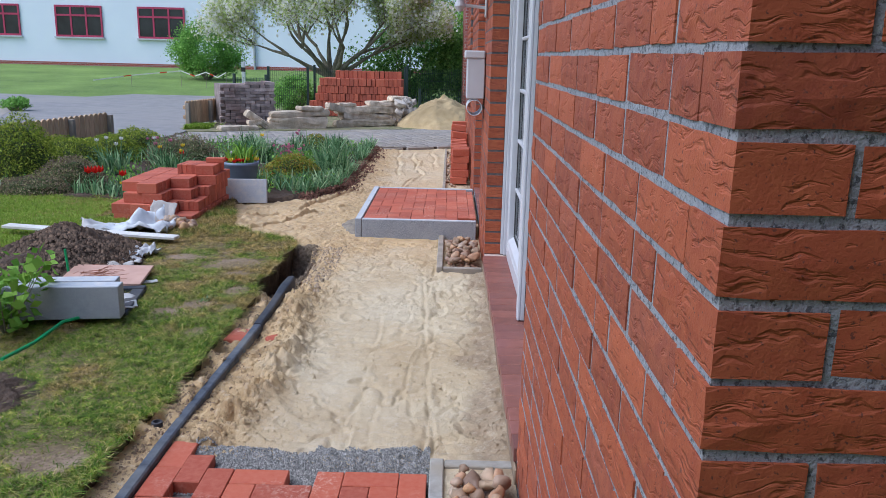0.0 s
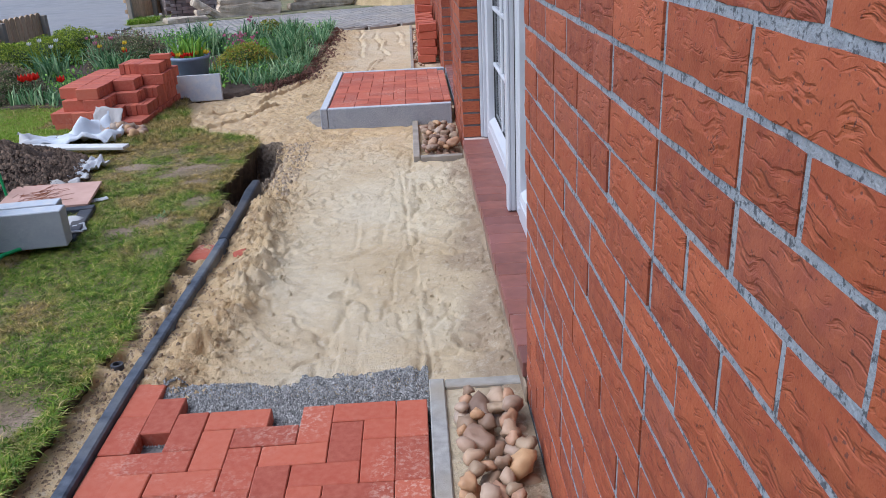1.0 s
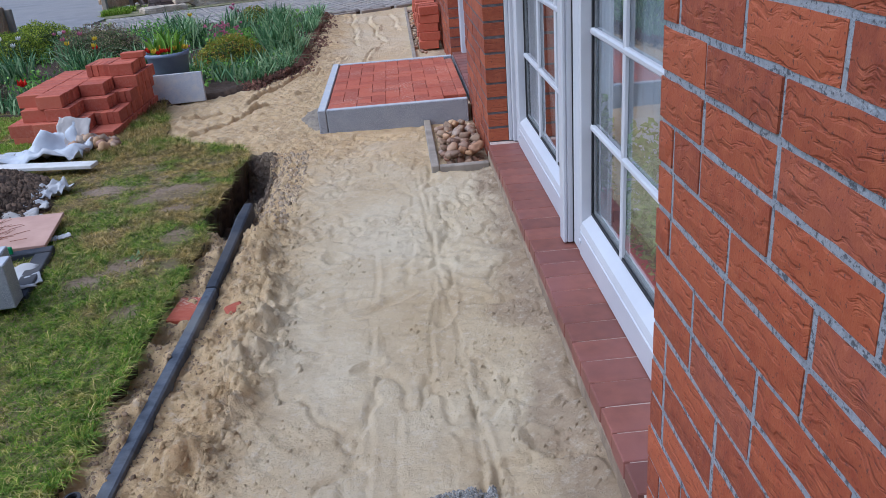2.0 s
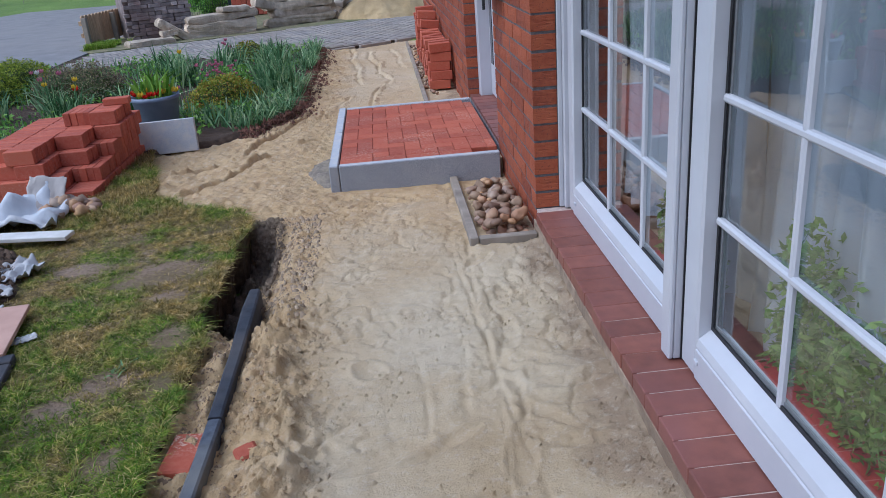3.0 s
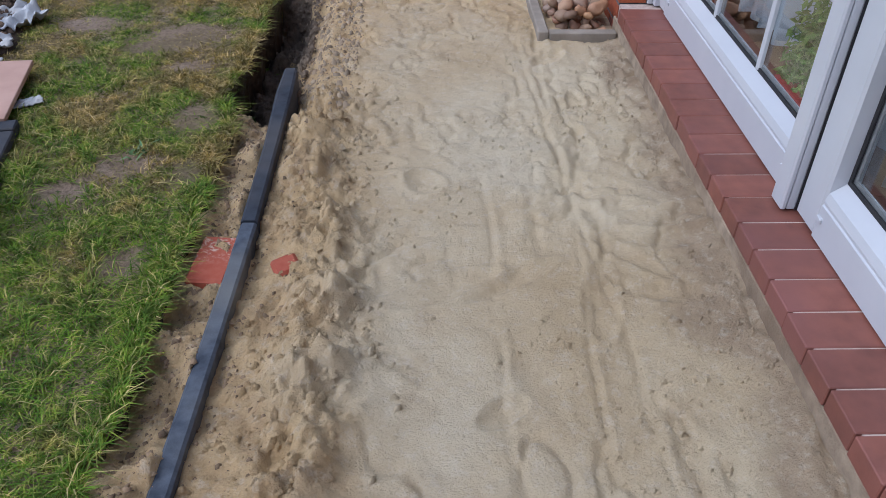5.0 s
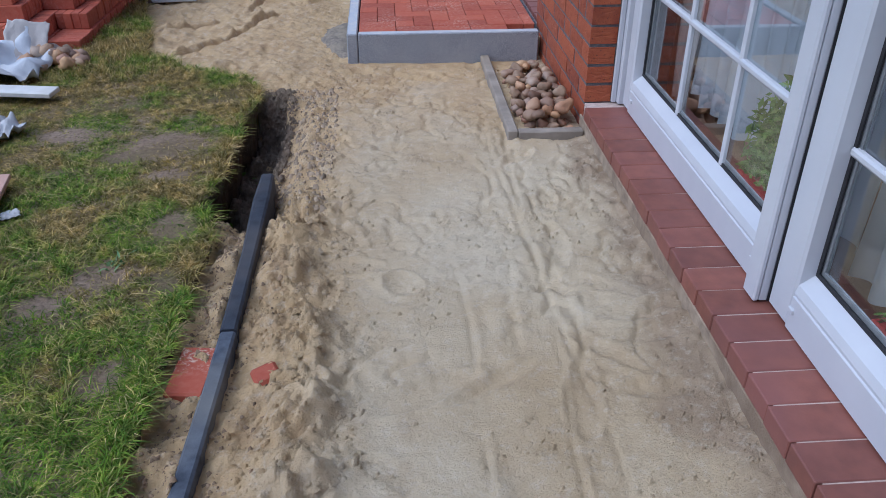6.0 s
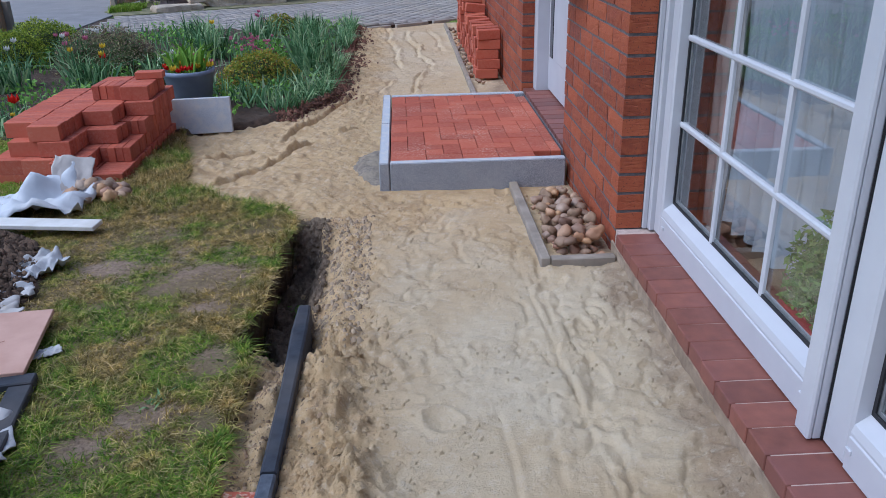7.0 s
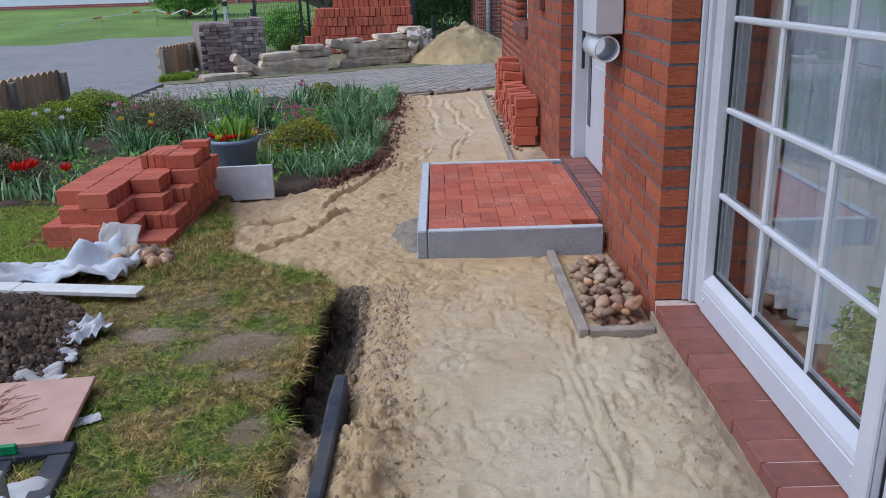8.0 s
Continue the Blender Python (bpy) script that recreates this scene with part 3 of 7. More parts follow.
def sand_height(X, Y):
    rough = np.clip((-0.72 - X) * 5, 0, 1)
    z = -0.075 + 0.02 * fbm(X, Y, 1.7, 3) + (0.017 + 0.02 * rough) * fbm(X + 7, Y, 6.0, 4) + (0.009 + 0.03 * rough) * fbm(X, Y + 5, 24.0, 3)
    z = z - 0.014 * np.clip(1 - np.abs(fbm(X * 1.3 + 3, Y * 0.8, 5.0, 3)) * 22, 0, 1) * np.clip(vnoise(X, Y, 2.2) * 5 - 2, 0, 1) * (Y < 6.3)
    z = z - 0.011 * np.clip(1 - np.abs(fbm(X * 1.2 + 1, Y * 0.8 + 9, 8.0, 3)) * 15, 0, 1) * np.clip(vnoise(X + 2, Y, 3.0) * 5 - 1.8, 0, 1) * (Y < 6.4)
    # raked and trodden furrows along the path
    for x0, amp, w in ((-0.44, 0.012, 0.008), (-0.36, 0.014, 0.009), (-0.27, 0.016, 0.009), (-0.21, 0.012, 0.007), (-0.12, 0.014, 0.008), (-0.07, 0.013, 0.008), (-0.02, 0.012, 0.007), (0.04, 0.012, 0.009)):
        xc = x0 + 0.05 * np.sin(Y * 1.3 + x0 * 20) + 0.1 * fbm(Y, Y * 0 + x0 * 10, 1.2, 3)
        m = np.clip(vnoise(Y, Y * 0 + x0 * 30, 1.7) * 3 - 1.3, 0, 1) * (Y < 5.6) * (0.35 + 0.9 * vnoise(X + x0, Y, 7.0))
        amp = amp * 0.7
        z = z - amp * m * np.exp(-((X - xc) / w) ** 2) + 0.6 * amp * m * np.exp(-((X - xc - 2.1 * w) / w) ** 2)
    # trodden dents with raised rims
    r = np.random.default_rng(44)
    for _ in range(60):
        cx, cy, a = r.uniform(-0.95, 0.2), r.uniform(2.75, 8.4), r.uniform(0, 3.14)
        L, W, D = r.uniform(0.05, 0.14), r.uniform(0.025, 0.05), r.uniform(0.004, 0.012)
        near = (np.abs(X - cx) < 0.35) & (np.abs(Y - cy) < 0.35)
        dx, dy = X[near] - cx, Y[near] - cy
        q = np.sqrt(((dx * np.cos(a) + dy * np.sin(a)) / L) ** 2 + ((-dx * np.sin(a) + dy * np.cos(a)) / W) ** 2)
        z[near] += -D * np.exp(-q ** 4) + 0.6 * D * np.exp(-((q - 1.3) / 0.17) ** 2)
    # scuffs
    z = z + 0.035 * np.clip(fbm(X * 1.2, Y * 2.4, 4.0, 4) - 0.12, 0, 1)
    # lumpy bank beside the edging strip
    bank = np.exp(-((X + 0.87 + 0.06 * np.sin(Y * 3)) / 0.09) ** 2) * np.clip((Y - 2.6) * 3, 0, 1) * np.clip((5.0 - Y) * 4, 0, 1)
    z = z + bank * (0.04 + 0.2 * np.clip(fbm(X, Y, 9.0, 5), -0.12, 1) + 0.11 * fbm(X, Y, 35.0, 3))
    left = np.clip((-1.03 - X) / 0.05, 0, 1) * np.clip((4.85 - Y) * 6, 0, 1)
    z = z + left * (0.022 + 0.15 * fbm(X, Y, 11.0, 5))
    # the open trench under the lawn's edge
    tr = np.clip((5.95 - Y) * 8, 0, 1) * np.clip((Y - 4.72) * 10, 0, 1) * np.clip((-0.94 - X) / 0.17, 0, 1)
    z = z - tr * (0.15 - 0.2 * fbm(X, Y, 16.0, 5)) - 0.09 * tr * np.clip((-1.03 - X) / 0.08, 0, 1)
    # ridges where the path bends to the lawn
    bend = np.clip((Y - 6.05) * 3, 0, 1) * np.clip((-0.75 - X) * 3, 0, 1)
    wave = np.sin((Y - 0.75 * (-X)) * 9.5 + 2.5 * fbm(X, Y, 1.5, 3))
    z = z + bend * (0.03 + 0.003 * wave + 0.022 * fbm(X, Y, 6.0, 5))
    lump = np.exp(-((X + 1.5) / 0.2) ** 2 - ((Y - 6.35) / 0.13) ** 2) + 0.7 * np.exp(-((X + 1.9) / 0.08) ** 2 - ((Y - 7.5) / 0.1) ** 2) + 0.7 * np.exp(-((X + 1.85) / 0.1) ** 2 - ((Y - 6.95) / 0.2) ** 2)
    z = z + lump * (0.02 + 0.13 * fbm(X, Y, 13.0, 4))
    for ax, ay, bx, by, dep, wid in ((-1.76, 6.55, -1.16, 7.52, 0.036, 0.012), (-1.93, 7.0, -1.45, 7.42, 0.022, 0.012), (-1.45, 7.4, -1.0, 9.05, 0.028, 0.013), (-1.16, 7.6, -0.93, 7.9, 0.03, 0.012),
                               (-0.83, 13.0, -0.68, 10.1, 0.02, 0.02), (-0.52, 11.6, -0.37, 10.0, 0.022, 0.018), (-0.62, 12.7, -0.5, 11.2, 0.016, 0.02), (-0.42, 10.1, -0.62, 8.9, 0.024, 0.016), (-0.3, 12.9, -0.2, 11.0, 0.012, 0.02), (-0.75, 9.6, -1.0, 8.5, 0.02, 0.015)):
        L = math.hypot(bx - ax, by - ay)
        ux, uy = (bx - ax) / L, (by - ay) / L
        t = (X - ax) * ux + (Y - ay) * uy
        d = (X - ax) * uy - (Y - ay) * ux + (0.03 * np.sin(t * 5 + ax * 9) + 0.12 * fbm(X, Y, 3.0, 3)) * 0.7 + 0.05 * fbm(X, Y, 16.0, 3)
        on = np.clip(t * 6, 0, 1) * np.clip((L - t) * 6, 0, 1) * (0.45 + vnoise(X, Y, 6.0))
        z = z + on * dep * (-np.exp(-(d / wid) ** 2) + np.clip(0.65 + 2.2 * fbm(X, Y, 20.0, 3), 0, 1.0) * np.exp(-((d + 2.2 * wid) / (1.5 * wid)) ** 2))
    # the strip by the house is heaped a little against the wall
    z = z + 0.022 * np.exp(-((X - WALL_X) / 0.07) ** 2) * (0.75 + 1.0 * fbm(Y, X, 5.0, 3) + 0.8 * fbm(X, Y, 30.0, 3)) * (Y < 5.45)
    # the near end lies lower, under the paving
    z = np.where(Y < 2.75, np.minimum(z, -0.072 - 0.045 * np.clip((2.75 - Y + 0.15 * fbm(X, Y, 3.0, 3)) * 8, 0, 1) * (X > -1.06) * (X < -0.02)), z)
    gap = np.clip((np.abs(X + 1.045 + 0.028 * np.clip((3.6 - Y), 0, 1)) - 0.03) / 0.025, 0, 1)
    z = np.where((Y < 5.12), np.minimum(z, -0.062 + 0.03 * fbm(X, Y, 12.0, 3) + gap * 0.3), z)
    z = np.where((Y > 13.5 + 0.58 * X) | ((Y > 12.85) & (X < -1.15)), np.minimum(z, -0.16), z)
    z = np.where((X < lawn_edge(Y) - 0.03) & (Y < 7.74), np.minimum(z, -0.24), z)
    return z


def lawn_height(X, Y):
    return -0.018 + 0.03 * fbm(X, Y, 1.2, 3) + 0.022 * fbm(X, Y, 9.0, 4)


def terrain(X, Y):
    """The wide ground: level near the house, rising behind the road."""
    rise = np.clip((Y - 27) / 18, 0, 1.6) * 0.62
    return np.where((X > -9) & (Y > -4) & (Y < 13.2) & (X < 7), -0.3, -0.06) + rise


def build_ground():
    xs = np.concatenate([np.linspace(-400, -60, 12), np.linspace(-55, 30, 86), np.linspace(35, 400, 12)])
    ys = np.concatenate([np.linspace(-300, -10, 10), np.linspace(-9, 60, 93), np.linspace(65, 600, 14)])
    g = sheet("ground", xs, ys, terrain, FARLAWN)
    structure(g, "wide green mown lawn rising gently behind the road", "ground")

    s = sheet("sand_bed", np.arange(-2.7, 0.2601, 0.0095), np.concatenate([np.arange(1.2, 8.6, 0.0095), np.arange(8.6, 14.2, 0.025)]), sand_height, SAND)
    structure(s, "pale raked sand bed of an unfinished garden path", "sand bed")

    # lawn: rows along y, columns from the cut edge to the left, with a soil face
    ys = np.arange(-2.0, 7.75, 0.02)
    d = np.concatenate([[0, 0.006], np.linspace(0.02, 1.6, 66), np.linspace(1.7, 9, 40)])
    e = lawn_edge(ys)
    X = e[:, None] - d[None, :]
    Y = np.repeat(ys[:, None], len(d), 1)
    Z = lawn_height(X, Y)
    Z[:, 0] -= 0.012
    top = np.stack([X, Y, Z], -1)
    grid_mesh_ob = grid_mesh("lawn", top.reshape(-1, 3)[:, :], len(d), len(ys), LAWN)
    me = grid_mesh_ob.data
    me.flip_normals()
    structure(grid_mesh_ob, "patchy short lawn with bare spots and a cut edge", "lawn")
    k = np.array([0.0, 0.3, 0.65, 1.0])
    under = e[:, None] - 0.015 - 0.03 * k[None, :] + 0.05 * fbm(np.repeat(ys[:, None], 4, 1), k[None, :] * 0.25 + 0 * ys[:, None], 14.0, 4)
    Xc = np.where(k[None, :] == 0, e[:, None], under)
    Zc = Z[:, :1] - k[None, :] * 0.36
    v = np.stack([Xc, np.repeat(ys[:, None], 4, 1), Zc], -1).reshape(-1, 3)
    c = grid_mesh("turf_edge", v, 4, len(ys), CUTSOIL)
    structure(c, "dark crumbly soil face under the cut turf", "soil")

    s = sheet("trench_soil", np.arange(-1.32, -0.93, 0.014), np.arange(4.83, 6.02, 0.014), lambda X, Y: np.where(X < lawn_edge(Y) - 0.025, -0.4, sand_height(X, Y) + 0.03 + 0.12 * fbm(X, Y, 22.0, 4) - np.clip((X + 1.1 - 0.12 * fbm(Y, X, 5.0, 3)) / 0.05, 0, 1.3) * 0.05 - np.clip((4.93 - Y) / 0.1, 0, 1) * 0.05), TRENCHSOIL)
    structure(s, "dark lumpy soil at the bottom of the open trench", "soil")

    # flower bed
    def bed_right(y):
        return lerp(y, [7.55, 7.8, 7.95, 8.4, 8.75, 10.3, 12.8, 13.2], [-2.3, -1.95, -1.6, -1.35, -1.2, -1.17, -1.2, -1.2]) + 0.12 * fbm(y, y * 0 + 1.7, 4.0, 4)
    ys = np.arange(7.55, 12.85, 0.022)
    d = np.concatenate([[0, 0.03, 0.08], np.linspace(0.15, 4.5, 70)])
    e = bed_right(ys)
    X = e[:, None] - d[None, :]
    Y = np.repeat(ys[:, None], len(d), 1)
    X = X + 0.05 * fbm(X * 0 + d[None, :] * 9, Y, 13.0, 3) * (d[None, :] < 0.2)
    Z = 0.0 + 0.07 * fbm(X, Y, 3.0, 4) + 0.06 * fbm(X, Y, 14.0, 3) - 0.2 * (d[None, :] < 0.01) - 0.05 * ((d[None, :] > 0.01) & (d[None, :] < 0.05))
    Z = Z - 0.1 * (Y < 7.6)
    b = grid_mesh("flower_bed", np.stack([X, Y, Z], -1).reshape(-1, 3), len(d), len(ys), SOIL)
    b.data.flip_normals()
    structure(b, "dark loose soil of a planted flower bed", "flower bed")

    # road and drive
    def flat(name, pts, z, material, label, cat):
        bm = bmesh.new()
        vs = [bm.verts.new((x, y, z)) for x, y in pts]
        bm.faces.new(vs)
        r = bmesh.ops.extrude_face_region(bm, geom=bm.faces[:])
        for v in r["geom"]:
            if isinstance(v, bmesh.types.BMVert):
                v.co.z -= 0.1
        bmesh.ops.recalc_face_normals(bm, faces=bm.faces)
        return structure(part(name, bm, material), label, cat)
    flat("road", [(-60, 7.72), (-5.72, 7.72), (-5.5, 12.7), (-5.0, 12.7), (-5.0, 15.5), (-5.25, 15.6), (-5.1, 17.5), (-6.2, 24), (-8.6, 34), (-10.5, 43.5), (-13.2, 43.5), (-11.9, 36), (-11.0, 27.5), (-11.6, 25.4), (-16, 26.4), (-60, 32)], -0.035, ASPHALT, "grey asphalt side road", "road")
    flat("side_yard", [(-40, 17.8), (-9.4, 16.4), (-11.2, 20.6), (-40, 24)], -0.028, COBBLE, "grey gravel strip beside the road", "gravel")
    flat("verge", [(-5.28, 15.45), (-4.9, 14.85), (0.4, 17.05), (3.0, 18.2), (3.0, 22), (-5.8, 22), (-5.05, 17.5)], -0.03, VERGE, "grass verge under the stored stone", "verge")


build_ground()


def drive_edges(x):
    return np.maximum(13.55 + 0.58 * x, 12.88), 16.87 + 0.44 * x


def build_drive():
    """Grey concrete block paving; joined blocks, laid across."""
    bm_v, bm_f = [], []
    a = math.radians(19)
    ca, sa = math.cos(a), math.sin(a)
    n = 0
    for i in range(-30, 40):
        for j in range(0, 44):
            u, w = i * 0.203 + (0.1 if j % 2 else 0), j * 0.103
            x0, y0 = u * ca - w * sa - 1.5, 13.0 + u * sa + w * ca
            lo, hi = drive_edges(x0)
            if not (lo < y0 < hi and -4.9 < x0 < 4.2):
                continue
            z = -0.035 + 0.006 * RNG.random()
            for sx, sy, dz in ((0, 0, 0), (0.196, 0, 0), (0.196, 0.096, 0), (0, 0.096, 0), (-0.004, -0.004, -0.02), (0.2, -0.004, -0.02), (0.2, 0.1, -0.02), (-0.004, 0.1, -0.02)):
                bm_v.append((x0 + sx * ca - sy * sa, y0 + sx * sa + sy * ca, z + dz))
            b = n * 8
            bm_f += [(b, b + 1, b + 2, b + 3), (b + 4, b + 5, b + 1, b), (b + 5, b + 6, b + 2, b + 1), (b + 6, b + 7, b + 3, b + 2), (b + 7, b + 4, b, b + 3)]
            n += 1
    base = bmesh.new()
    pts = [(-5.0, 12.88), (-1.15, 12.88), (4.4, drive_edges(4.4)[0]), (4.4, drive_edges(4.4)[1]), (-5.0, drive_edges(-5.0)[1])]
    base.faces.new([base.verts.new((x, y, -0.046)) for x, y in pts])
    r = bmesh.ops.extrude_face_region(base, geom=base.faces[:])
    for v in r["geom"]:
        if isinstance(v, bmesh.types.BMVert):
            v.co.z -= 0.2
    bmesh.ops.recalc_face_normals(base, faces=base.faces)
    d = structure(part("driveway", base, SOIL), "grey concrete block driveway crossing in front of the stone store", "driveway")
    tagged(obj("paving_block", raw_mesh("paving_block", bm_v, bm_f), COBBLE, d), kind="stuff")
    # the dark haunching along the near edge
    for k in range(3):
        x0 = -1.0 + k * 0.5
        e = part("kerb_strip", box(-0.245, 0.245, -0.03, 0.03, -0.2, 0.0, 0.006), COBBLE, d)
        e.matrix_world = pose(x0, drive_edges(x0)[0] - 0.05, -0.035, 0, 0, 30)


build_drive()

# ---- brickwork of the house ----
COURSE = 0.0833
BL, BH, BD, JOINT = 0.24, 0.0713, 0.115, 0.012


def brick_mesh(length, seed):
    """A brick with an uneven front face (towards -y) and closed ends."""
    r = random.Random(seed)
    nx, nz = (5, 2) if length > 0.15 else (3, 2)
    bm = bmesh.new()
    rows = []
    for k in range(nz + 1):
        row = []
        for i in range(nx + 1):
            edge = i in (0, nx) or k in (0, nz)
            x = (i / nx - 0.5) * length + (r.uniform(-1, 1) * 0.004 if 0 < i < nx else r.uniform(-0.0012, 0.0008))
            z = (k / nz - 0.5) * BH + (r.uniform(-1, 1) * 0.0015 if edge else r.uniform(-1, 1) * 0.008)
            row.append(bm.verts.new((x, 0.0025 if edge else r.uniform(-0.0025, 0.0015), z)))
        rows.append(row)
    for k in range(nz):
        for i in range(nx):
            bm.faces.new((rows[k][i], rows[k][i + 1], rows[k + 1][i + 1], rows[k + 1][i]))
    ring = rows[0] + [rows[k][nx] for k in range(1, nz)] + rows[nz][::-1] + [rows[k][0] for k in range(nz - 1, 0, -1)]
    back = [bm.verts.new((v.co.x, BD, v.co.z)) for v in ring]
    for i in range(len(ring)):
        j = (i + 1) % len(ring)
        bm.faces.new((ring[j], ring[i], back[i], back[j]))
    bm.faces.new(back)
    bmesh.ops.recalc_face_normals(bm, faces=bm.faces)
    me = bpy.data.meshes.new("brick")
    bm.to_mesh(me)
    bm.free()
    me.materials.append(BRICK)
    return me


BRICK_MESHES = {}


def get_brick(length, k):
    key = (round(length, 3), k)
    if key not in BRICK_MESHES:
        BRICK_MESHES[key] = brick_mesh(length, hash(key) % 9999)
    return BRICK_MESHES[key]


def brick_face(wall, place, length, z0, z1, start_header=(False, True), skip=None, keep=None, rz=0.0, corner=False):
    """Stretcher bond along a face. place(s, z) gives the world place of the face point; bricks past keep() are joined."""
    r = random.Random(int(length * 1000))
    joined_v, joined_f = [], []
    n = int((z1 - z0) / COURSE)
    for c in range(n):
        zc = z0 + c * COURSE + COURSE / 2
        s = 0.0
        first = True
        while s < length - 0.02:
            want = BD if (start_header[c % 2] if first else r.random() < 0.16) else BL
            ln = min(want, length - s)
            if length - (s + ln + JOINT) < 0.03:
                ln = length - s
            if ln > 0.03 and not (corner and first and want == BD) and not (skip and skip(s + ln / 2, zc)):
                me = get_brick(ln, r.randrange(3 if ln == BL else 1))
                p = place(s + ln / 2, zc)
                jig = (r.uniform(-0.002, 0.002), r.uniform(-0.0015, 0.0015))
                m = pose(p[0] + (jig[0] if rz else 0), p[1] + (0 if rz else jig[0]), p[2] + jig[1], 0, r.uniform(-0.25, 0.25), rz)
                if keep is None or keep(s, zc):
                    ob = new("brick", me)
                    ob.parent = wall
                    ob.matrix_world = m
                else:
                    b = len(joined_v)
                    co = [m @ v.co for v in me.vertices]
                    joined_v += [tuple(v) for v in co]
                    for p_ in me.polygons:
                        ids = [b + k for k in p_.vertices]
                        for q in range(1, len(ids) - 1):
                            joined_f.append((ids[0], ids[q], ids[q + 1]))
            s += ln + JOINT
            first = False
    if joined_f:
        tagged(obj("brickwork", raw_mesh("brickwork", joined_v, joined_f), BRICK_ISLAND, wall), kind="stuff")


BRICK_ISLAND = BRICK.copy()
BRICK_ISLAND.name = "wire_cut_brick_joined"
for nd in list(BRICK_ISLAND.node_tree.nodes):
    if nd.type == "OBJECT_INFO":
        geo = BRICK_ISLAND.node_tree.nodes.new("ShaderNodeNewGeometry")
        for lk in list(nd.outputs["Random"].links):
            BRICK_ISLAND.node_tree.links.new(geo.outputs["Random Per Island"], lk.to_socket)

REC = 0.0045
TOP = 2.75
WIN0, WIN1, DOOR0, DOOR1, END = 2.54, 5.52, 6.72, 8.33, 13.9
CX = 0.25


def wall_block(name, boxes, label, joint=MORTAR):
    bm = bmesh.new()
    for b in boxes:
        add_box(bm, *b)
    return structure(part(name, bm, joint), label, "wall")


# backing walls of mortar; the bricks are laid in front last in the file
wall_corner = wall_block("wall_corner", [(WALL_X + REC, 0.62, CORNER + REC, WIN0 - REC, -0.3, TOP)], "orange-red brick house wall with grey joints")
wall_front = wall_block("wall_front", [(0.63, 4.6, CORNER + REC, 1.05, -0.3, TOP)], "orange-red brick gable wall with grey joints")
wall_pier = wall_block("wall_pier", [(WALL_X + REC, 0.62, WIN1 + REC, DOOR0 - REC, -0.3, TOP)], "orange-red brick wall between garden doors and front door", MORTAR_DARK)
WC0, WC1, WCS = 10.55, 11.75, 0.875
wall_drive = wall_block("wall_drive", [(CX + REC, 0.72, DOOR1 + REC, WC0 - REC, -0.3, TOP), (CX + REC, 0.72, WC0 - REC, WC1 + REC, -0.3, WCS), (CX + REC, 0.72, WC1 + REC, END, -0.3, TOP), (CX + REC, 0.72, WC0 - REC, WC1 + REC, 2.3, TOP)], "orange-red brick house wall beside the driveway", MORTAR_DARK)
wall_head = wall_block("wall_lintel", [(WALL_X + REC, 0.62, WIN0 - REC, WIN1 + REC, 2.32, TOP), (WALL_X + REC, 0.62, DOOR0 - REC, DOOR1 + REC, 2.32, TOP)], "brick lintel band over the doors")
wall_far = wall_block("wall_end", [(0.72, 4.6, 13.6, 13.9, -0.3, TOP)], "brick end wall of the house")
# added wall, never in view: keeps sky light off the gable
structure(part("wall_behind", box(-1.2, 7.5, -1.9, -1.6, -0.3, 5.6), FARBRICK), "unseen brick wall added behind the camera to shade the gable", "wall")
# out of view; its near end is extended to shade the gable
bm = box(WALL_X - 0.35, 5.0, 0.1, 14.2, TOP, TOP + 0.12)
structure(part("roof_soffit", bm, PVC), "unseen white soffit under the eaves, run past the gable to shade it", "soffit")

# ---- room behind the garden doors ----
structure(part("room_floor", box(0.62, 4.6, 1.05, 13.6, -0.1, 0.04), PARQUET), "brown parquet floor inside the house", "floor")
structure(part("room_ceiling", box(0.62, 4.6, 1.05, 13.6, 2.6, 2.74), ROOMWALL), "pale ceiling inside the house", "ceiling")
structure(part("room_wall_back", box(4.45, 4.6, 1.05, 13.6, 0.04, 2.6), ROOMWALL), "pale inner wall", "wall")
structure(part("room_wall_side", box(0.72, 4.45, 6.0, 6.1, 0.04, 2.6), ROOMWALL), "pale inner partition wall", "wall")


def rail_profile(y0, y1, xf, xg, z0, z1):
    """A bottom rail: upright face, small groove, then a bead that slopes back to the glass."""
    prof = [(xf, z0), (xf, z0 + 0.6 * (z1 - z0)), (xf + 0.004, z0 + 0.62 * (z1 - z0)), (xf + 0.004, z0 + 0.66 * (z1 - z0)), (xf + 0.002, z0 + 0.68 * (z1 - z0)), (xf + 0.008, z1 - 0.026), (xg - 0.013, z1), (xg + 0.03, z1), (xg + 0.03, z0)]
    bm = bmesh.new()
    rings = [[bm.verts.new((x, y, z)) for x, z in prof] for y in (y0, y1)]
    n = len(prof)
    for i in range(n):
        bm.faces.new((rings[0][i], rings[0][(i + 1) % n], rings[1][(i + 1) % n], rings[1][i]))
    bm.faces.new(rings[0][::-1]), bm.faces.new(rings[1])
    bmesh.ops.recalc_face_normals(bm, faces=bm.faces)
    return bm


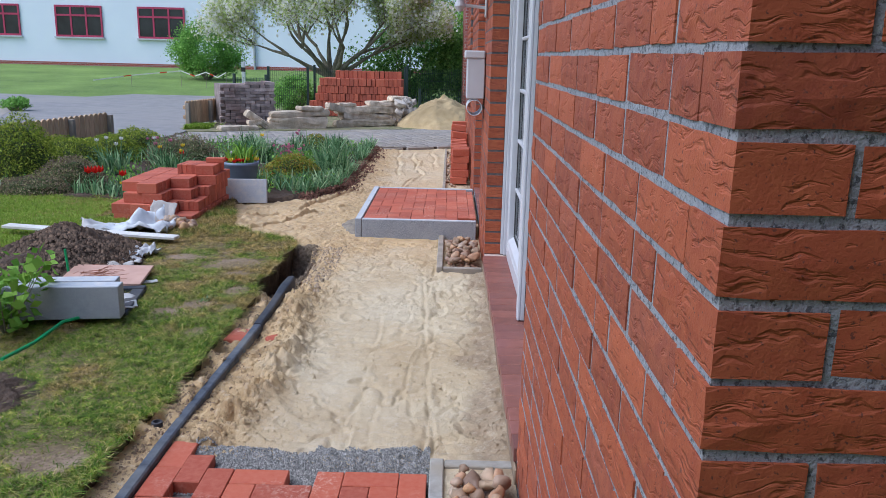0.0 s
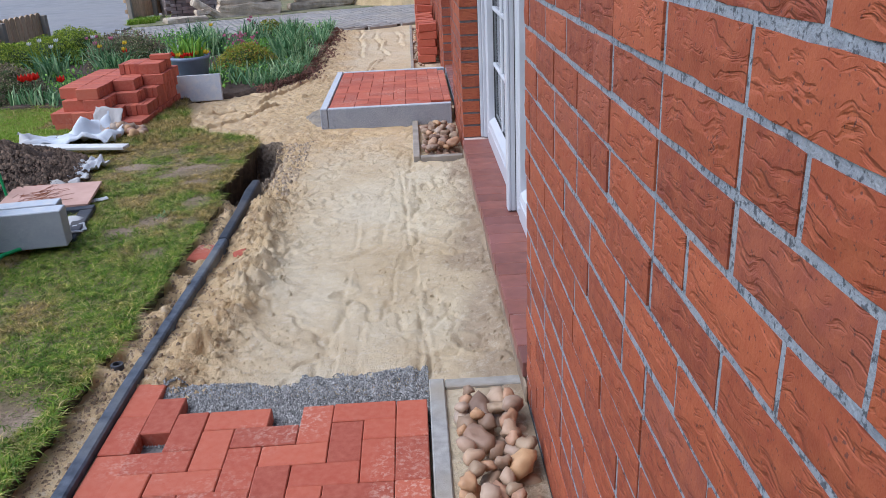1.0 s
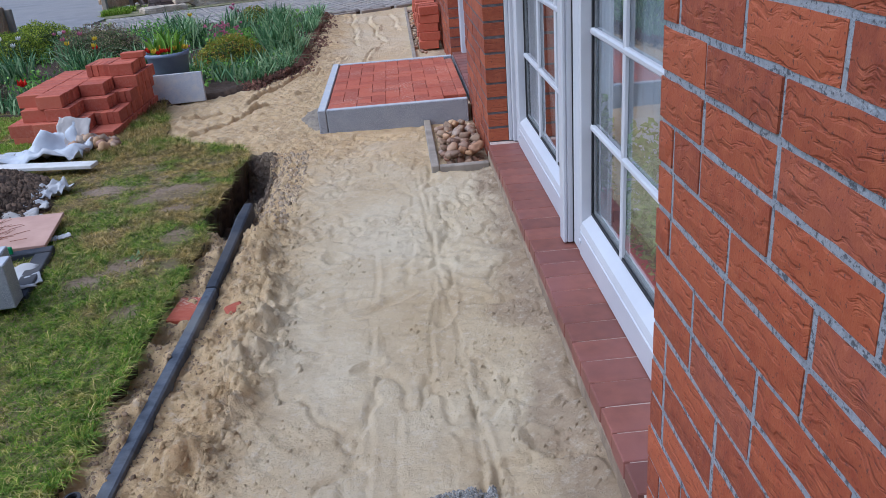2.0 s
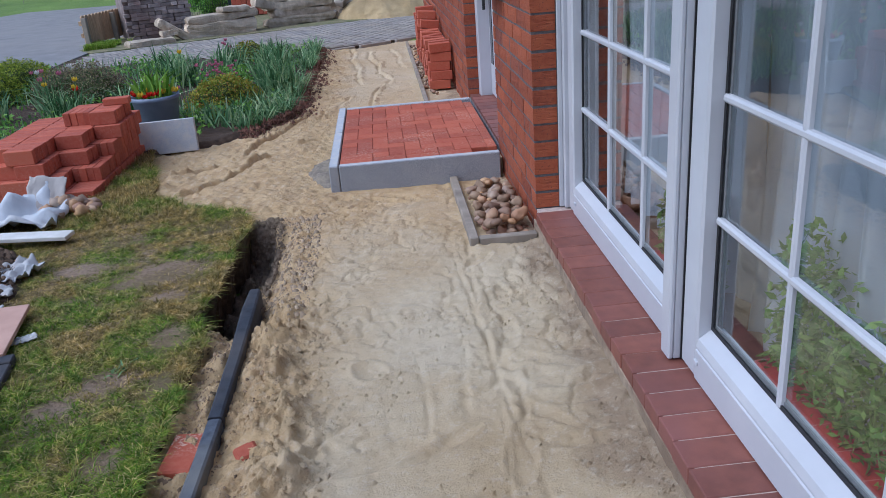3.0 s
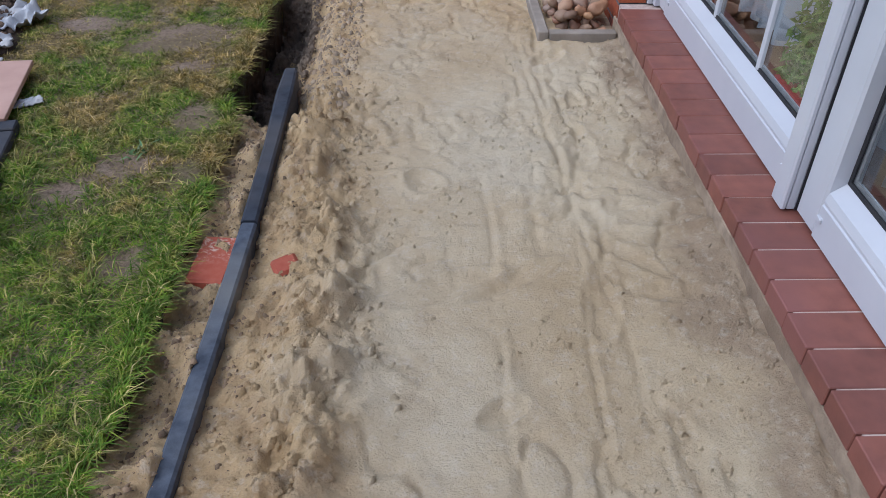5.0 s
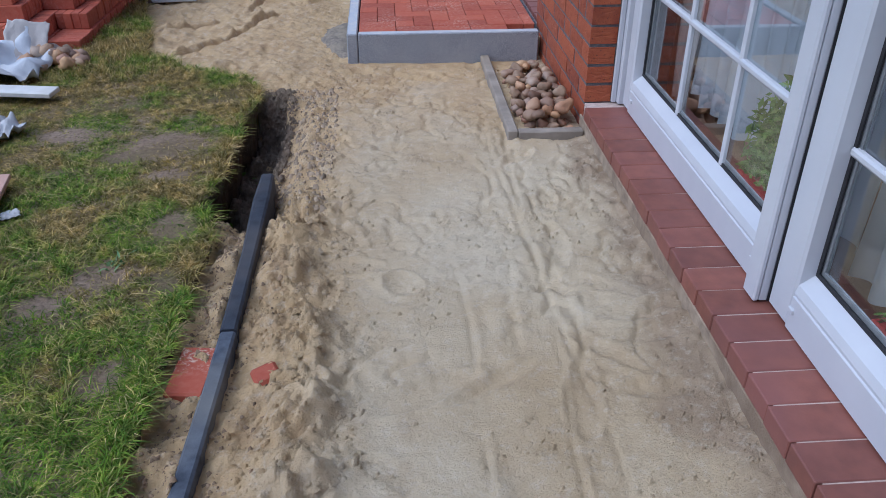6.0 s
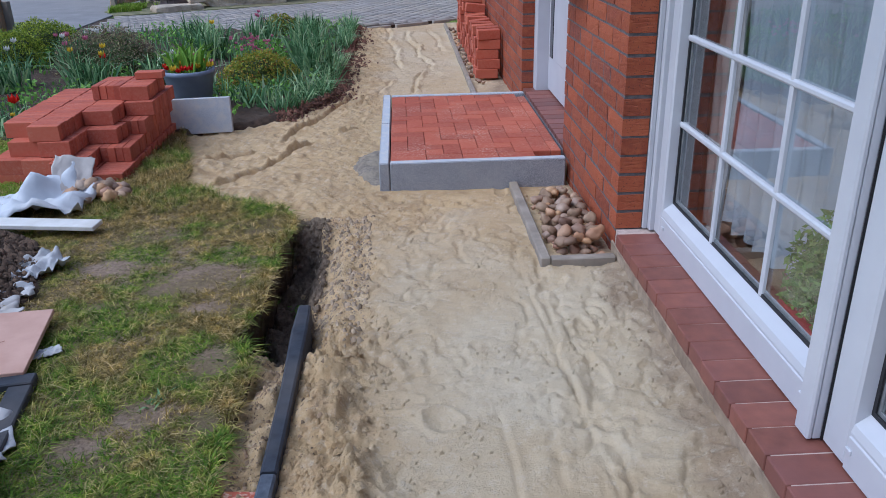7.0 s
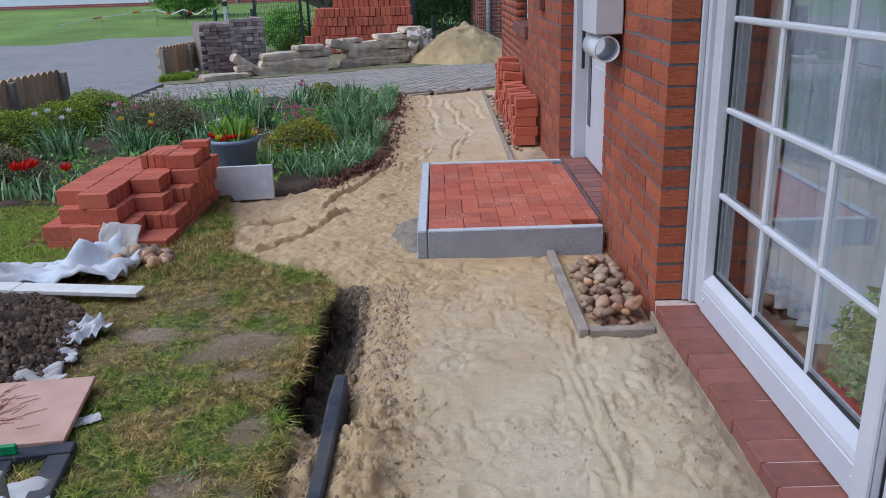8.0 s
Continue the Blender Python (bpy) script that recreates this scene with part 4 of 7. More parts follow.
def bar_profile(z0, z1, y, x0, x1, w):
    """A slender glazing bar with chamfered front, upright at y."""
    bm = bmesh.new()
    prof = [(x1, y - w), (x0 + 0.005, y - w), (x0, y - w * 0.45), (x0, y + w * 0.45), (x0 + 0.005, y + w), (x1, y + w)]
    a, b = [bm.verts.new((x, v, z0)) for x, v in prof], [bm.verts.new((x, v, z1)) for x, v in prof]
    for i in range(6):
        bm.faces.new((a[i], a[(i + 1) % 6], b[(i + 1) % 6], b[i]))
    bm.faces.new(a[::-1]), bm.faces.new(b)
    bmesh.ops.recalc_face_normals(bm, faces=bm.faces)
    return bm


def glazed_door(y0, y1, ga, gb, bars, thing):
    """One leaf of the garden door between y0 and y1, its glass between ga and gb: frame bars, gaskets, pane, muntins."""
    xf, xg = 0.411, 0.466
    zb, zt, gc, gd = 0.053, 2.28, 0.205, 2.2
    part("stile", box(xf, xg + 0.03, y0, ga, zb, zt, 0.007), PVC, thing)
    part("stile", box(xf, xg + 0.03, gb, y1, zb, zt, 0.007), PVC, thing)
    part("bottom_rail", rail_profile(ga + 0.0005, gb - 0.0005, xf - 0.001, xg, zb, gc), PVC, thing)
    part("top_rail", box(xf, xg + 0.03, ga, gb, gd, zt, 0.006), PVC, thing)
    for x, w in ((xg - 0.012, 0.012), (xg - 0.004, 0.021)):
        for a, b, c, d in ((ga, ga + w, gc, gd), (gb - w, gb, gc, gd), (ga + w, gb - w, gc, gc + w), (ga + w, gb - w, gd - w, gd)):
            part("gasket", box(x, x + 0.005, a, b, c, d), GASKET if w < 0.02 else BEAD, thing, "black rubber glazing seal" if w < 0.02 else "grey metal spacer bar")
    pane = part("pane", box(xg, xg + 0.006, ga, gb, gc, gd), GLASS, thing, "clear double-glazed pane")
    pane.visible_shadow = False
    for y in bars:
        part("muntin", bar_profile(gc + 0.004, gd, y, xg - 0.016, xg - 0.001, 0.0115), PVC, thing)
    for k in range(1, 6):
        z = gc + 0.337 * k
        bm = bar_profile(ga + 0.004, gb - 0.004, z, xg - 0.0175, xg - 0.001, 0.0115)
        for v in bm.verts:
            v.co = (v.co.x, v.co.z, v.co.y)
        bmesh.ops.recalc_face_normals(bm, faces=bm.faces)
        part("muntin", bm, PVC, thing)
    for y in (y0 + 0.12, y1 - 0.12):
        part("drain_cap", box(xf - 0.007, xf + 0.002, y - 0.012, y + 0.012, zb + 0.05, zb + 0.064, 0.002), PVC, thing)


gd = empty("garden_door", (0.41, 4.0, 0.05))
tagged(gd, "white plastic double garden door with muntined panes", "glass door")
for a, b in ((5.474, WIN1 - 0.003), (WIN0 + 0.003, WIN0 + 0.03)):
    part("door_frame", box(0.392, 0.5, a, b, 0.05, 2.31, 0.004), PVC, gd)
part("frame_lip", box(0.371, 0.3915, WIN1 - 0.019, WIN1 - 0.003, 0.05, 2.31, 0.003), PVC, gd)
part("door_frame", box(0.371, 0.5, WIN0 + 0.031, 5.473, 2.282, 2.317, 0.004), PVC, gd)
part("door_threshold", box(0.43, 0.5, WIN0 + 0.031, 5.473, 0.046, 0.052), GASKET, gd)
part("centre_post", box(0.371, 0.3885, 4.0, 4.068, 0.051, 2.28, 0.005), PVC, gd)
part("post_core", box(0.389, 0.4105, 4.0015, 4.06, 0.053, 2.28, 0.002), PVC, gd)
part("post_seal", box(0.409, 0.415, 3.9965, 3.9995, 0.053, 2.28), GASKET, gd, "dark seal between the leaves")
glazed_door(4.002, 5.472, 4.112, 5.388, (4.53, 4.957), gd)
glazed_door(2.572, 3.996, 2.65, 3.888, (3.065, 3.482), gd)
for ob in gd.children:
    ob.matrix_parent_inverse = gd.matrix_world.inverted()

# sill of clinker slabs
sill = structure(part("door_sill", box(WALL_X + 0.006, 0.46, WIN0 + 0.003, WIN1 - 0.003, -0.25, 0.0435), SILLJOINT), "sill of dark red clinker slabs under the garden doors", "sill")
sm = bpy.data.meshes.new("sill_slab")
SILL_MESH = box(0, 0.20, -0.0555, 0.0555, -0.055, 0.0, 0.0025)
SILL_MESH.to_mesh(sm)
SILL_MESH.free()
sm.materials.append(SILL)
y = 2.624
while y < WIN1 - 0.05:
    ob = new("sill_slab", sm)
    ob.parent = sill
    ob.matrix_world = pose(WALL_X - 0.009 + random.uniform(-0.002, 0.002), y, 0.047 + random.uniform(-0.001, 0.001), random.uniform(-0.4, 0.4), random.uniform(-0.2, 0.4), random.uniform(-0.4, 0.4))
    y += 0.1157
structure(part("footing", box(WALL_X - 0.006, WALL_X + 0.003, WIN0 - 0.02, WIN1 + 0.02, -0.25, -0.012, 0.004), FOOTING), "sandy concrete footing under the sill", "footing")


# curtains and plants inside
def curtain(y0, y1, x, z0, z1, material, label, waves=14, amp=0.03):
    n = int((y1 - y0) / 0.008)
    ys = np.linspace(y0, y1, n)
    zs = np.linspace(z1, z0, 8)
    Y, Z = np.meshgrid(ys, zs)
    X = x + amp * np.sin((Y - y0) / (y1 - y0) * waves * 2 * np.pi + 0.6 * np.sin(Z * 3)) * (0.7 + 0.3 * np.sin(Y * 9)) + 0.01 * np.sin(Z * 5 + Y * 20)
    Z = Z + (Z < z0 + 0.01) * 0.012 * np.sin(Y * 40)
    ob = grid_mesh("curtain", np.stack([X, Y, Z], -1).reshape(-1, 3), n, 8, material)
    return tagged(ob, label, "curtain")


curtain(4.05, 5.27, 0.65, 0.17, 2.5, CURTAIN, "white sheer curtain hanging inside the garden door", 12, 0.042)
curtain(2.7, 4.03, 0.65, 0.12, 2.5, CURTAIN, "white sheer curtain behind the glass", 13, 0.042)
curtain(2.45, 2.8, 0.58, 0.12, 2.5, CURTAIN, "long white sheer curtain drawn to the side", 4, 0.03)
curtain(5.24, 5.42, 0.6, 0.1, 2.5, DARKCURTAIN, "taupe curtain drawn to the side", 3, 0.025)
part("curtain_rail", tube((0.66, 2.3, 2.52), (0.66, 5.7, 2.52), 0.012), PVC)
tagged(bpy.data.objects["curtain_rail"], "white curtain rail under the ceiling", "curtain rail")


def planter(y0, y1, name, label):
    e = empty(name, (0.56, (y0 + y1) / 2, 0.04))
    tagged(e, label, "planter")
    bm = bmesh.new()
    add_box(bm, -0.06, 0.06, -(y1 - y0) / 2, (y1 - y0) / 2, 0, 0.16, 0.01)
    part("trough", bm, TROUGH_RED, e, "red plastic trough")
    n = 2600
    py = (RNG.random(n) - 0.5) * (y1 - y0)
    c = np.stack([np.clip(RNG.normal(0.01, 0.03, n), -0.04, 0.06), py, 0.15 + RNG.random(n) ** 1.3 * (0.12 + 0.34 * vnoise(py, py * 0 + y0, 9.0))], -1)
    leaf_cloud("foliage", c, 0.017, LEAF_POT, e, 0.3, 0.4)
    bm = bmesh.new()
    for k in range(26):
        y = (random.random() - 0.5) * (y1 - y0)
        add_tube(bm, (0, y, 0.14), (random.uniform(-0.04, 0.06), y + random.uniform(-0.05, 0.05), 0.18 + random.random() * 0.14), 0.003, 0.0015, 5)
    tagged(part("stem", bm, LEAF_POT, e), kind="stuff")


planter(3.05, 3.72, "window_planter", "red trough of leafy green plants inside the glass")
planter(4.16, 4.52, "small_planter", "small red trough with a green plant inside the glass")

# ---- front door recess ----
fd = empty("front_door", (0.42, 7.5, 0.09))
tagged(fd, "white plastic front door with narrow glass strip", "door")


def fpart(nm, bm, material, label=""):
    ob = part(nm, bm, material, fd, label)
    ob.matrix_parent_inverse = fd.matrix_world.inverted()
    return ob


fpart("door_frame", box(0.34, 0.5, DOOR1 - 0.12, DOOR1 - 0.004, 0.06, 2.31, 0.006), PVC)
fpart("door_frame", box(0.405, 0.5, DOOR0 + 0.012, DOOR0 + 0.1, 0.095, 2.31, 0.006), PVC)
fpart("door_frame", box(0.405, 0.5, DOOR0 + 0.1, DOOR1 - 0.12, 2.2, 2.31, 0.006), PVC)
fpart("door_leaf", box(0.43, 0.5, DOOR0 + 0.1, DOOR1 - 0.125, 0.1, 2.2, 0.006), PVC)
for z in (0.35, 1.0, 1.6):
    fpart("door_panel", box(0.422, 0.432, DOOR0 + 0.35, DOOR1 - 0.45, z, z + 0.45, 0.006), PVC)
fpart("glass_strip", box(0.424, 0.432, DOOR1 - 0.3, DOOR1 - 0.2, 0.35, 2.05), DARKPANE, "dark glass strip")
fpart("door_handle", tube((0.39, DOOR1 - 0.17, 0.75), (0.39, DOOR1 - 0.17, 1.35), 0.012), GASKET, "dark bar handle")
ds = structure(part("doorway_sill", box(0.26, 0.5, DOOR0 + 0.003, DOOR1 - 0.003, -0.2, 0.06), MORTAR), "sill of clinker slabs under the front door", "sill")
y = DOOR0 + 0.064
while y < DOOR1 - 0.05:
    ob = new("sill_slab", sm)
    ob.parent = ds
    ob.matrix_world = pose(0.262, y, 0.088)
    y += 0.1215

# small window in the drive wall
w1 = empty("window_1", (CX, (WC0 + WC1) / 2, WCS))
structure(w1, "small white plastic window with a dark pane in the drive wall", "window")


def wpart(nm, bm, material):
    ob = part(nm, bm, material, w1)
    ob.matrix_parent_inverse = w1.matrix_world.inverted()


for a, b, c, d in ((WC0 + 0.01, WC0 + 0.09, WCS + 0.06, 2.3), (WC1 - 0.09, WC1 - 0.01, WCS + 0.06, 2.3), (WC0 + 0.09, WC1 - 0.09, WCS + 0.06, WCS + 0.14), (WC0 + 0.09, WC1 - 0.09, 2.21, 2.3)):
    wpart("window_frame", box(CX + 0.12, CX + 0.19, a, b, c, d, 0.005), PVC)
wpart("pane", box(CX + 0.15, CX + 0.156, WC0 + 0.09, WC1 - 0.09, WCS + 0.14, 2.21), DARKPANE)
wpart("window_sill", box(CX - 0.035, CX + 0.2, WC0 - 0.02, WC1 + 0.02, WCS - 0.075, WCS + 0.05, 0.008), SILL)
wpart("sill_vent", box(CX - 0.045, CX - 0.0, 9.25, 9.5, 1.12, 1.24, 0.006), SILL)

# ---- step before the front door ----
STEP_Z = 0.086


def mesh_box(name, sx, sy, sz, bevel, material):
    """Shared mesh, top at z = 0, centred in plan."""
    bm = box(-sx / 2, sx / 2, -sy / 2, sy / 2, -sz, 0, bevel)
    me = bpy.data.meshes.new(name)
    bm.to_mesh(me)
    bm.free()
    me.materials.append(material)
    return me


PAVER_ME = mesh_box("paver", 0.198, 0.0985, 0.08, 0.003, PAVER)
HALF_ME = mesh_box("paver", 0.0985, 0.0985, 0.08, 0.003, PAVER)


def piece(name, me, parent, m):
    ob = new(name, me)
    ob.parent = parent
    ob.matrix_world = m
    return ob


def pale_tops(ob):
    """Gives the up-facing faces of a kerb a paler material."""
    ob.data.materials.append(GRANITE_TOP)
    for q in ob.data.polygons:
        if q.normal.z > 0.8:
            q.material_index = 1
    return ob


def build_step():
    st = empty("door_step", (-0.25, 7.5, -0.08))
    tagged(st, "raised red paver doorstep edged with grey granite kerb", "step")
    inv = st.matrix_world.inverted()

    def sp(nm, bm, material, label=""):
        ob = part(nm, bm, material, st, label)
        ob.matrix_parent_inverse = inv
        if material is GRANITE:
            pale_tops(ob)
    sp("core", box(-0.73, 0.25, 6.55, 8.17, -0.2, 0.03), SAND)
    sp("kerb", box(-0.735, 0.228, 6.475, 6.53, -0.2, STEP_Z, 0.005), GRANITE, "grey granite kerb stone")
    sp("kerb", box(-0.795, -0.738, 6.475, 7.35, -0.2, STEP_Z + 0.002, 0.006), GRANITE, "grey granite kerb stone")
    sp("kerb", box(-0.795, -0.738, 7.353, 8.205, -0.2, STEP_Z + 0.002, 0.006), GRANITE, "grey granite kerb stone")
    sp("kerb", box(-0.735, 0.245, 8.15, 8.205, -0.2, STEP_Z, 0.006), GRANITE, "grey granite kerb stone")
    X0, X1, Y0, Y1 = -0.732, 0.234, 6.535, 8.14
    a = 0.1005
    # border course, then herringbone with halves at the rims
    n = 0
    r = random.Random(3)

    def lay(me, x, y, turned):
        piece("paver", me, st, pose(x, y, STEP_Z - 0.004 + r.uniform(-0.0015, 0.0015), r.uniform(-0.3, 0.3), r.uniform(-0.3, 0.3), 90 if turned else 0))
    x = X0
    for k in range(5):
        if x + 0.2 <= X1 + 0.02:
            lay(PAVER_ME, x + 0.1, Y0 + 0.05, False)
        x += 0.2015
    nx, ny = 9, 15
    ax = ay = a
    for i in range(-1, nx + 1):
        for j in range(-1, ny + 1):
            k = (i - j) % 4
            cells = [(i, j), (i + 1, j)] if k == 0 else [(i, j), (i, j + 1)] if k == 3 else []
            cells = [c for c in cells if 0 <= c[0] < nx and 0 <= c[1] < ny]
            if not cells:
                continue
            cx = X0 + ax * (sum(c[0] for c in cells) / len(cells) + 0.5)
            cy = Y0 + 0.102 + ay * (sum(c[1] for c in cells) / len(cells) + 0.5)
            lay(PAVER_ME if len(cells) == 2 else HALF_ME, cx, cy, k == 3)
    cut = mesh_box("cut_paver", 0.058, 0.198, 0.08, 0.003, PAVER)
    for k in range(7):
        piece("cut_paver", cut, st, pose(X0 + 9 * a + 0.03, Y0 + 0.1 + 0.102 + k * 0.2012, STEP_Z - 0.004))
    skirt = lambda X, Y: sand_height(X, Y) + 0.028 - 0.09 * np.clip(np.hypot((X + 0.79) / 0.17, (Y - 6.95) / 0.42) + 0.5 * fbm(X, Y, 7.0, 3) - 0.55, 0, 1)
    g = sheet("grit_skirt", np.linspace(-1.05, -0.77, 36), np.linspace(6.5, 7.6, 80), skirt, GRAVEL_SAND)
    structure(g, "grey grit spilled beside the doorstep", "grit")


build_step()


# ---- paving under way at the near end ----
def build_paving():
    pv = structure(part("paved_path", box(-1.06, -0.062, 0.9, 2.50, -0.3, -0.155), GRAVEL), "red paver path being laid in herringbone on grit", "pavement")
    r = random.Random(11)

    def lay(x, y, turned, dz=0.0, tilt=0.0):
        piece("paver", PAVER_ME, pv, pose(x, y, -0.062 + dz + r.uniform(-0.002, 0.002), r.uniform(-0.5, 0.5), r.uniform(-0.5, 0.5) + tilt, (90 if turned else 0) + r.uniform(-0.6, 0.6)))
    a, x0, top = 0.1003, -0.166, 2.566
    for x, y in ((-0.116, top), (-1.011, 2.766)):     # straight border columns
        y -= 0.1
        while y > 1.0:
            lay(x, y, True)
            y -= 0.2012
    for i in range(8):
        for j in range(-1, 15):
            k = (i + j) % 4
            yt = top - j * a
            xl = x0 - i * a
            if k == 2 and (j >= 0 or i == 7):
                lay(xl - a / 2, yt - a, True)
            elif k == 1 and i > 0 and j >= 0:
                lay(xl, yt - a / 2, False)
            elif k == 1 and i == 0 and j >= 0:
                piece("paver", HALF_ME, pv, pose(xl - a / 2, yt - a / 2, -0.062 + r.uniform(-0.002, 0.002), 0, 0, r.uniform(-0.8, 0.8)))
    # grit band in front of the laid pavers
    n = 26000
    x = RNG.uniform(-0.97, -0.06, n)
    y = 2.46 + RNG.random(n) * (0.27 + 0.12 * fbm(x, x * 0 + 2, 4.0, 3) + 0.06 * (x > -0.5))
    keep = (y > 2.3)
    x, y = x[keep], y[keep]
    z = np.maximum(sand_height(x, y), -0.118) + 0.004
    size = RNG.uniform(0.002, 0.0052, len(x))
    tet = np.array([[1, 0, -0.5], [-0.6, 0.9, -0.5], [-0.6, -0.9, -0.4], [0, 0, 0.9]])
    ang = RNG.random(len(x)) * 6.28
    ca, sa = np.cos(ang)[:, None], np.sin(ang)[:, None]
    px = (tet[None, :, 0] * ca - tet[None, :, 1] * sa) * size[:, None] + x[:, None]
    py = (tet[None, :, 0] * sa + tet[None, :, 1] * ca) * size[:, None] + y[:, None]
    pz = tet[None, :, 2] * size[:, None] + z[:, None] + RNG.random(len(x))[:, None] * 0.006
    v = np.stack([px, py, pz], -1).reshape(-1, 3)
    b = np.arange(len(x))[:, None] * 4
    f = np.concatenate([b + np.array(t) for t in ((0, 1, 3), (1, 2, 3), (2, 0, 3))])
    tagged(obj("grit", raw_mesh("grit", v, f), GRAVEL), "loose grey bedding grit on the sand", "grit", kind="stuff")
    s = sheet("grit_bed", np.linspace(-1.05, -0.062, 60), np.linspace(2.35, 2.70, 24), lambda X, Y: np.where(Y > 2.68 + 0.1 * fbm(X, X * 0 + 2, 4.0, 3), -0.16, np.maximum(sand_height(X, Y) + 0.003, -0.118)), GRAVEL)
    structure(s, "grey grit bed before the laid pavers", "grit")
    # concrete kerb at the pebble strip
    kb = empty("concrete_edging", (-0.03, 2.2, -0.07))
    tagged(kb, "grey concrete edging stones round the pebble strip", "edging")
    for bm in (box(-0.058, -0.006, 1.0, 2.0, -0.25, -0.064, 0.004), box(-0.058, -0.006, 2.004, 2.685, -0.25, -0.062, 0.004), box(-0.004, WALL_X, 2.635, 2.685, -0.25, -0.066, 0.004)):
        ob = part("edging_stone", bm, CONCRETE, kb)
        ob.matrix_parent_inverse = kb.matrix_world.inverted()


build_paving()


# ---- pebbles and stones ----
def stone_mesh(seed, squash=0.7, rough=0.18, sub=2):
    bm = bmesh.new()
    bmesh.ops.create_icosphere(bm, subdivisions=sub, radius=1.0)
    off = Vector((seed * 3.1, seed * 1.7, seed * 0.9))
    for v in bm.verts:
        d = noise.noise(v.co * 0.9 + off) * rough * 1.6 + noise.noise(v.co * 2.3 + off) * rough * 0.5
        v.co *= 1 + d
        v.co.z *= squash
        v.co.y *= 0.8
    me = bpy.data.meshes.new("pebble")
    bm.to_mesh(me)
    bm.free()
    for p in me.polygons:
        p.use_smooth = True
    return me


PEBBLE_MES = [stone_mesh(s, 0.7, 0.3 + 0.12 * (s % 3)) for s in range(9)]
for me_ in PEBBLE_MES:
    me_.materials.append(PEBBLE)


def pebbles(label, spots, group):
    r = random.Random(len(spots))
    for x, y, z, s in spots:
        ob = new("pebble", r.choice(PEBBLE_MES))
        ob.matrix_world = pose(x, y, z, r.uniform(-35, 35), r.uniform(-35, 35), r.uniform(0, 360)) @ Matrix.Scale(s, 4)
        tagged(ob, label, "pebble", group)


def pebble_bed(x0, x1, y0, y1, z, smin, smax, n, seed):
    """Stones dropped one on another: each rests on those already below it."""
    r = random.Random(seed)
    out = []
    for _ in range(n):
        s = r.uniform(smin, smax)
        x, y = r.uniform(x0 + s, x1 - s), r.uniform(y0 + s, y1 - s)
        zz = z + s * 0.55
        for a, b, c, q in out:
            d = math.hypot(x - a, y - b)
            if d < (s + q) * 0.8:
                zz = max(zz, c + 0.8 * math.sqrt(max(0, ((s + q) * 0.78) ** 2 - d * d)))
        if zz < z + 0.10:
            out.append((x, y, zz, s))
    return out


structure(part("pebble_strip", box(-0.004, WALL_X, 1.0, 2.635, -0.3, -0.079), SAND), "sandy base of the pebble strip", "sand")
pebbles("smooth tan river pebble lying by the house wall", pebble_bed(0.0, 0.245, 1.5, 2.56, -0.105, 0.022, 0.05, 520, 5), "pebbles in the strip by the wall")
structure(part("trough_base", box(-0.04, WALL_X, 5.465, 6.47, -0.3, -0.09), SAND), "sandy base of the splash trough", "sand")
pebbles("smooth reddish pebble in the timber splash trough", pebble_bed(-0.03, 0.24, 5.48, 6.25, -0.092, 0.022, 0.042, 330, 8), "pebbles in the trough")
tr = empty("timber_trough", (0.1, 5.9, -0.08))
tagged(tr, "weathered grey timber edging round a pebble trough", "timber edging")
for bm in (box(-0.085, -0.04, 5.42, 6.465, -0.25, -0.035, 0.005), box(-0.038, 0.243, 5.42, 5.465, -0.25, -0.042, 0.005)):
    ob = part("timber_board", bm, GREYWOOD, tr)
    ob.matrix_parent_inverse = tr.matrix_world.inverted()
spots = []
r_ = random.Random(2)
for k in range(46):
    a, q = r_.uniform(0, 6.28), r_.random() ** 0.5
    spots.append((-2.31 + 0.2 * q * math.cos(a), 6.34 + 0.15 * q * math.sin(a), 0.02 + 0.07 * (1 - q), r_.uniform(0.03, 0.05)))
pebbles("smooth beige pebble heaped beside the paver pile", spots, "pebbles by the pile")
spots = [(0.02 + r_.uniform(-0.05, 0.05), 9.3 + k * 0.055, sand_height(np.array([0.02]), np.array([9.3 + k * 0.055]))[0] + 0.02, r_.uniform(0.018, 0.035)) for k in range(64)]
pebbles("small pale pebble in the strip beside stacked pavers", spots, "pebbles along the drive wall")


tagged(part("timber_edging", box(-0.082, -0.047, 8.27, 13.1, -0.22, -0.036, 0.004), GREYWOOD), "grey-brown timber edging along the sand path", "timber edging")

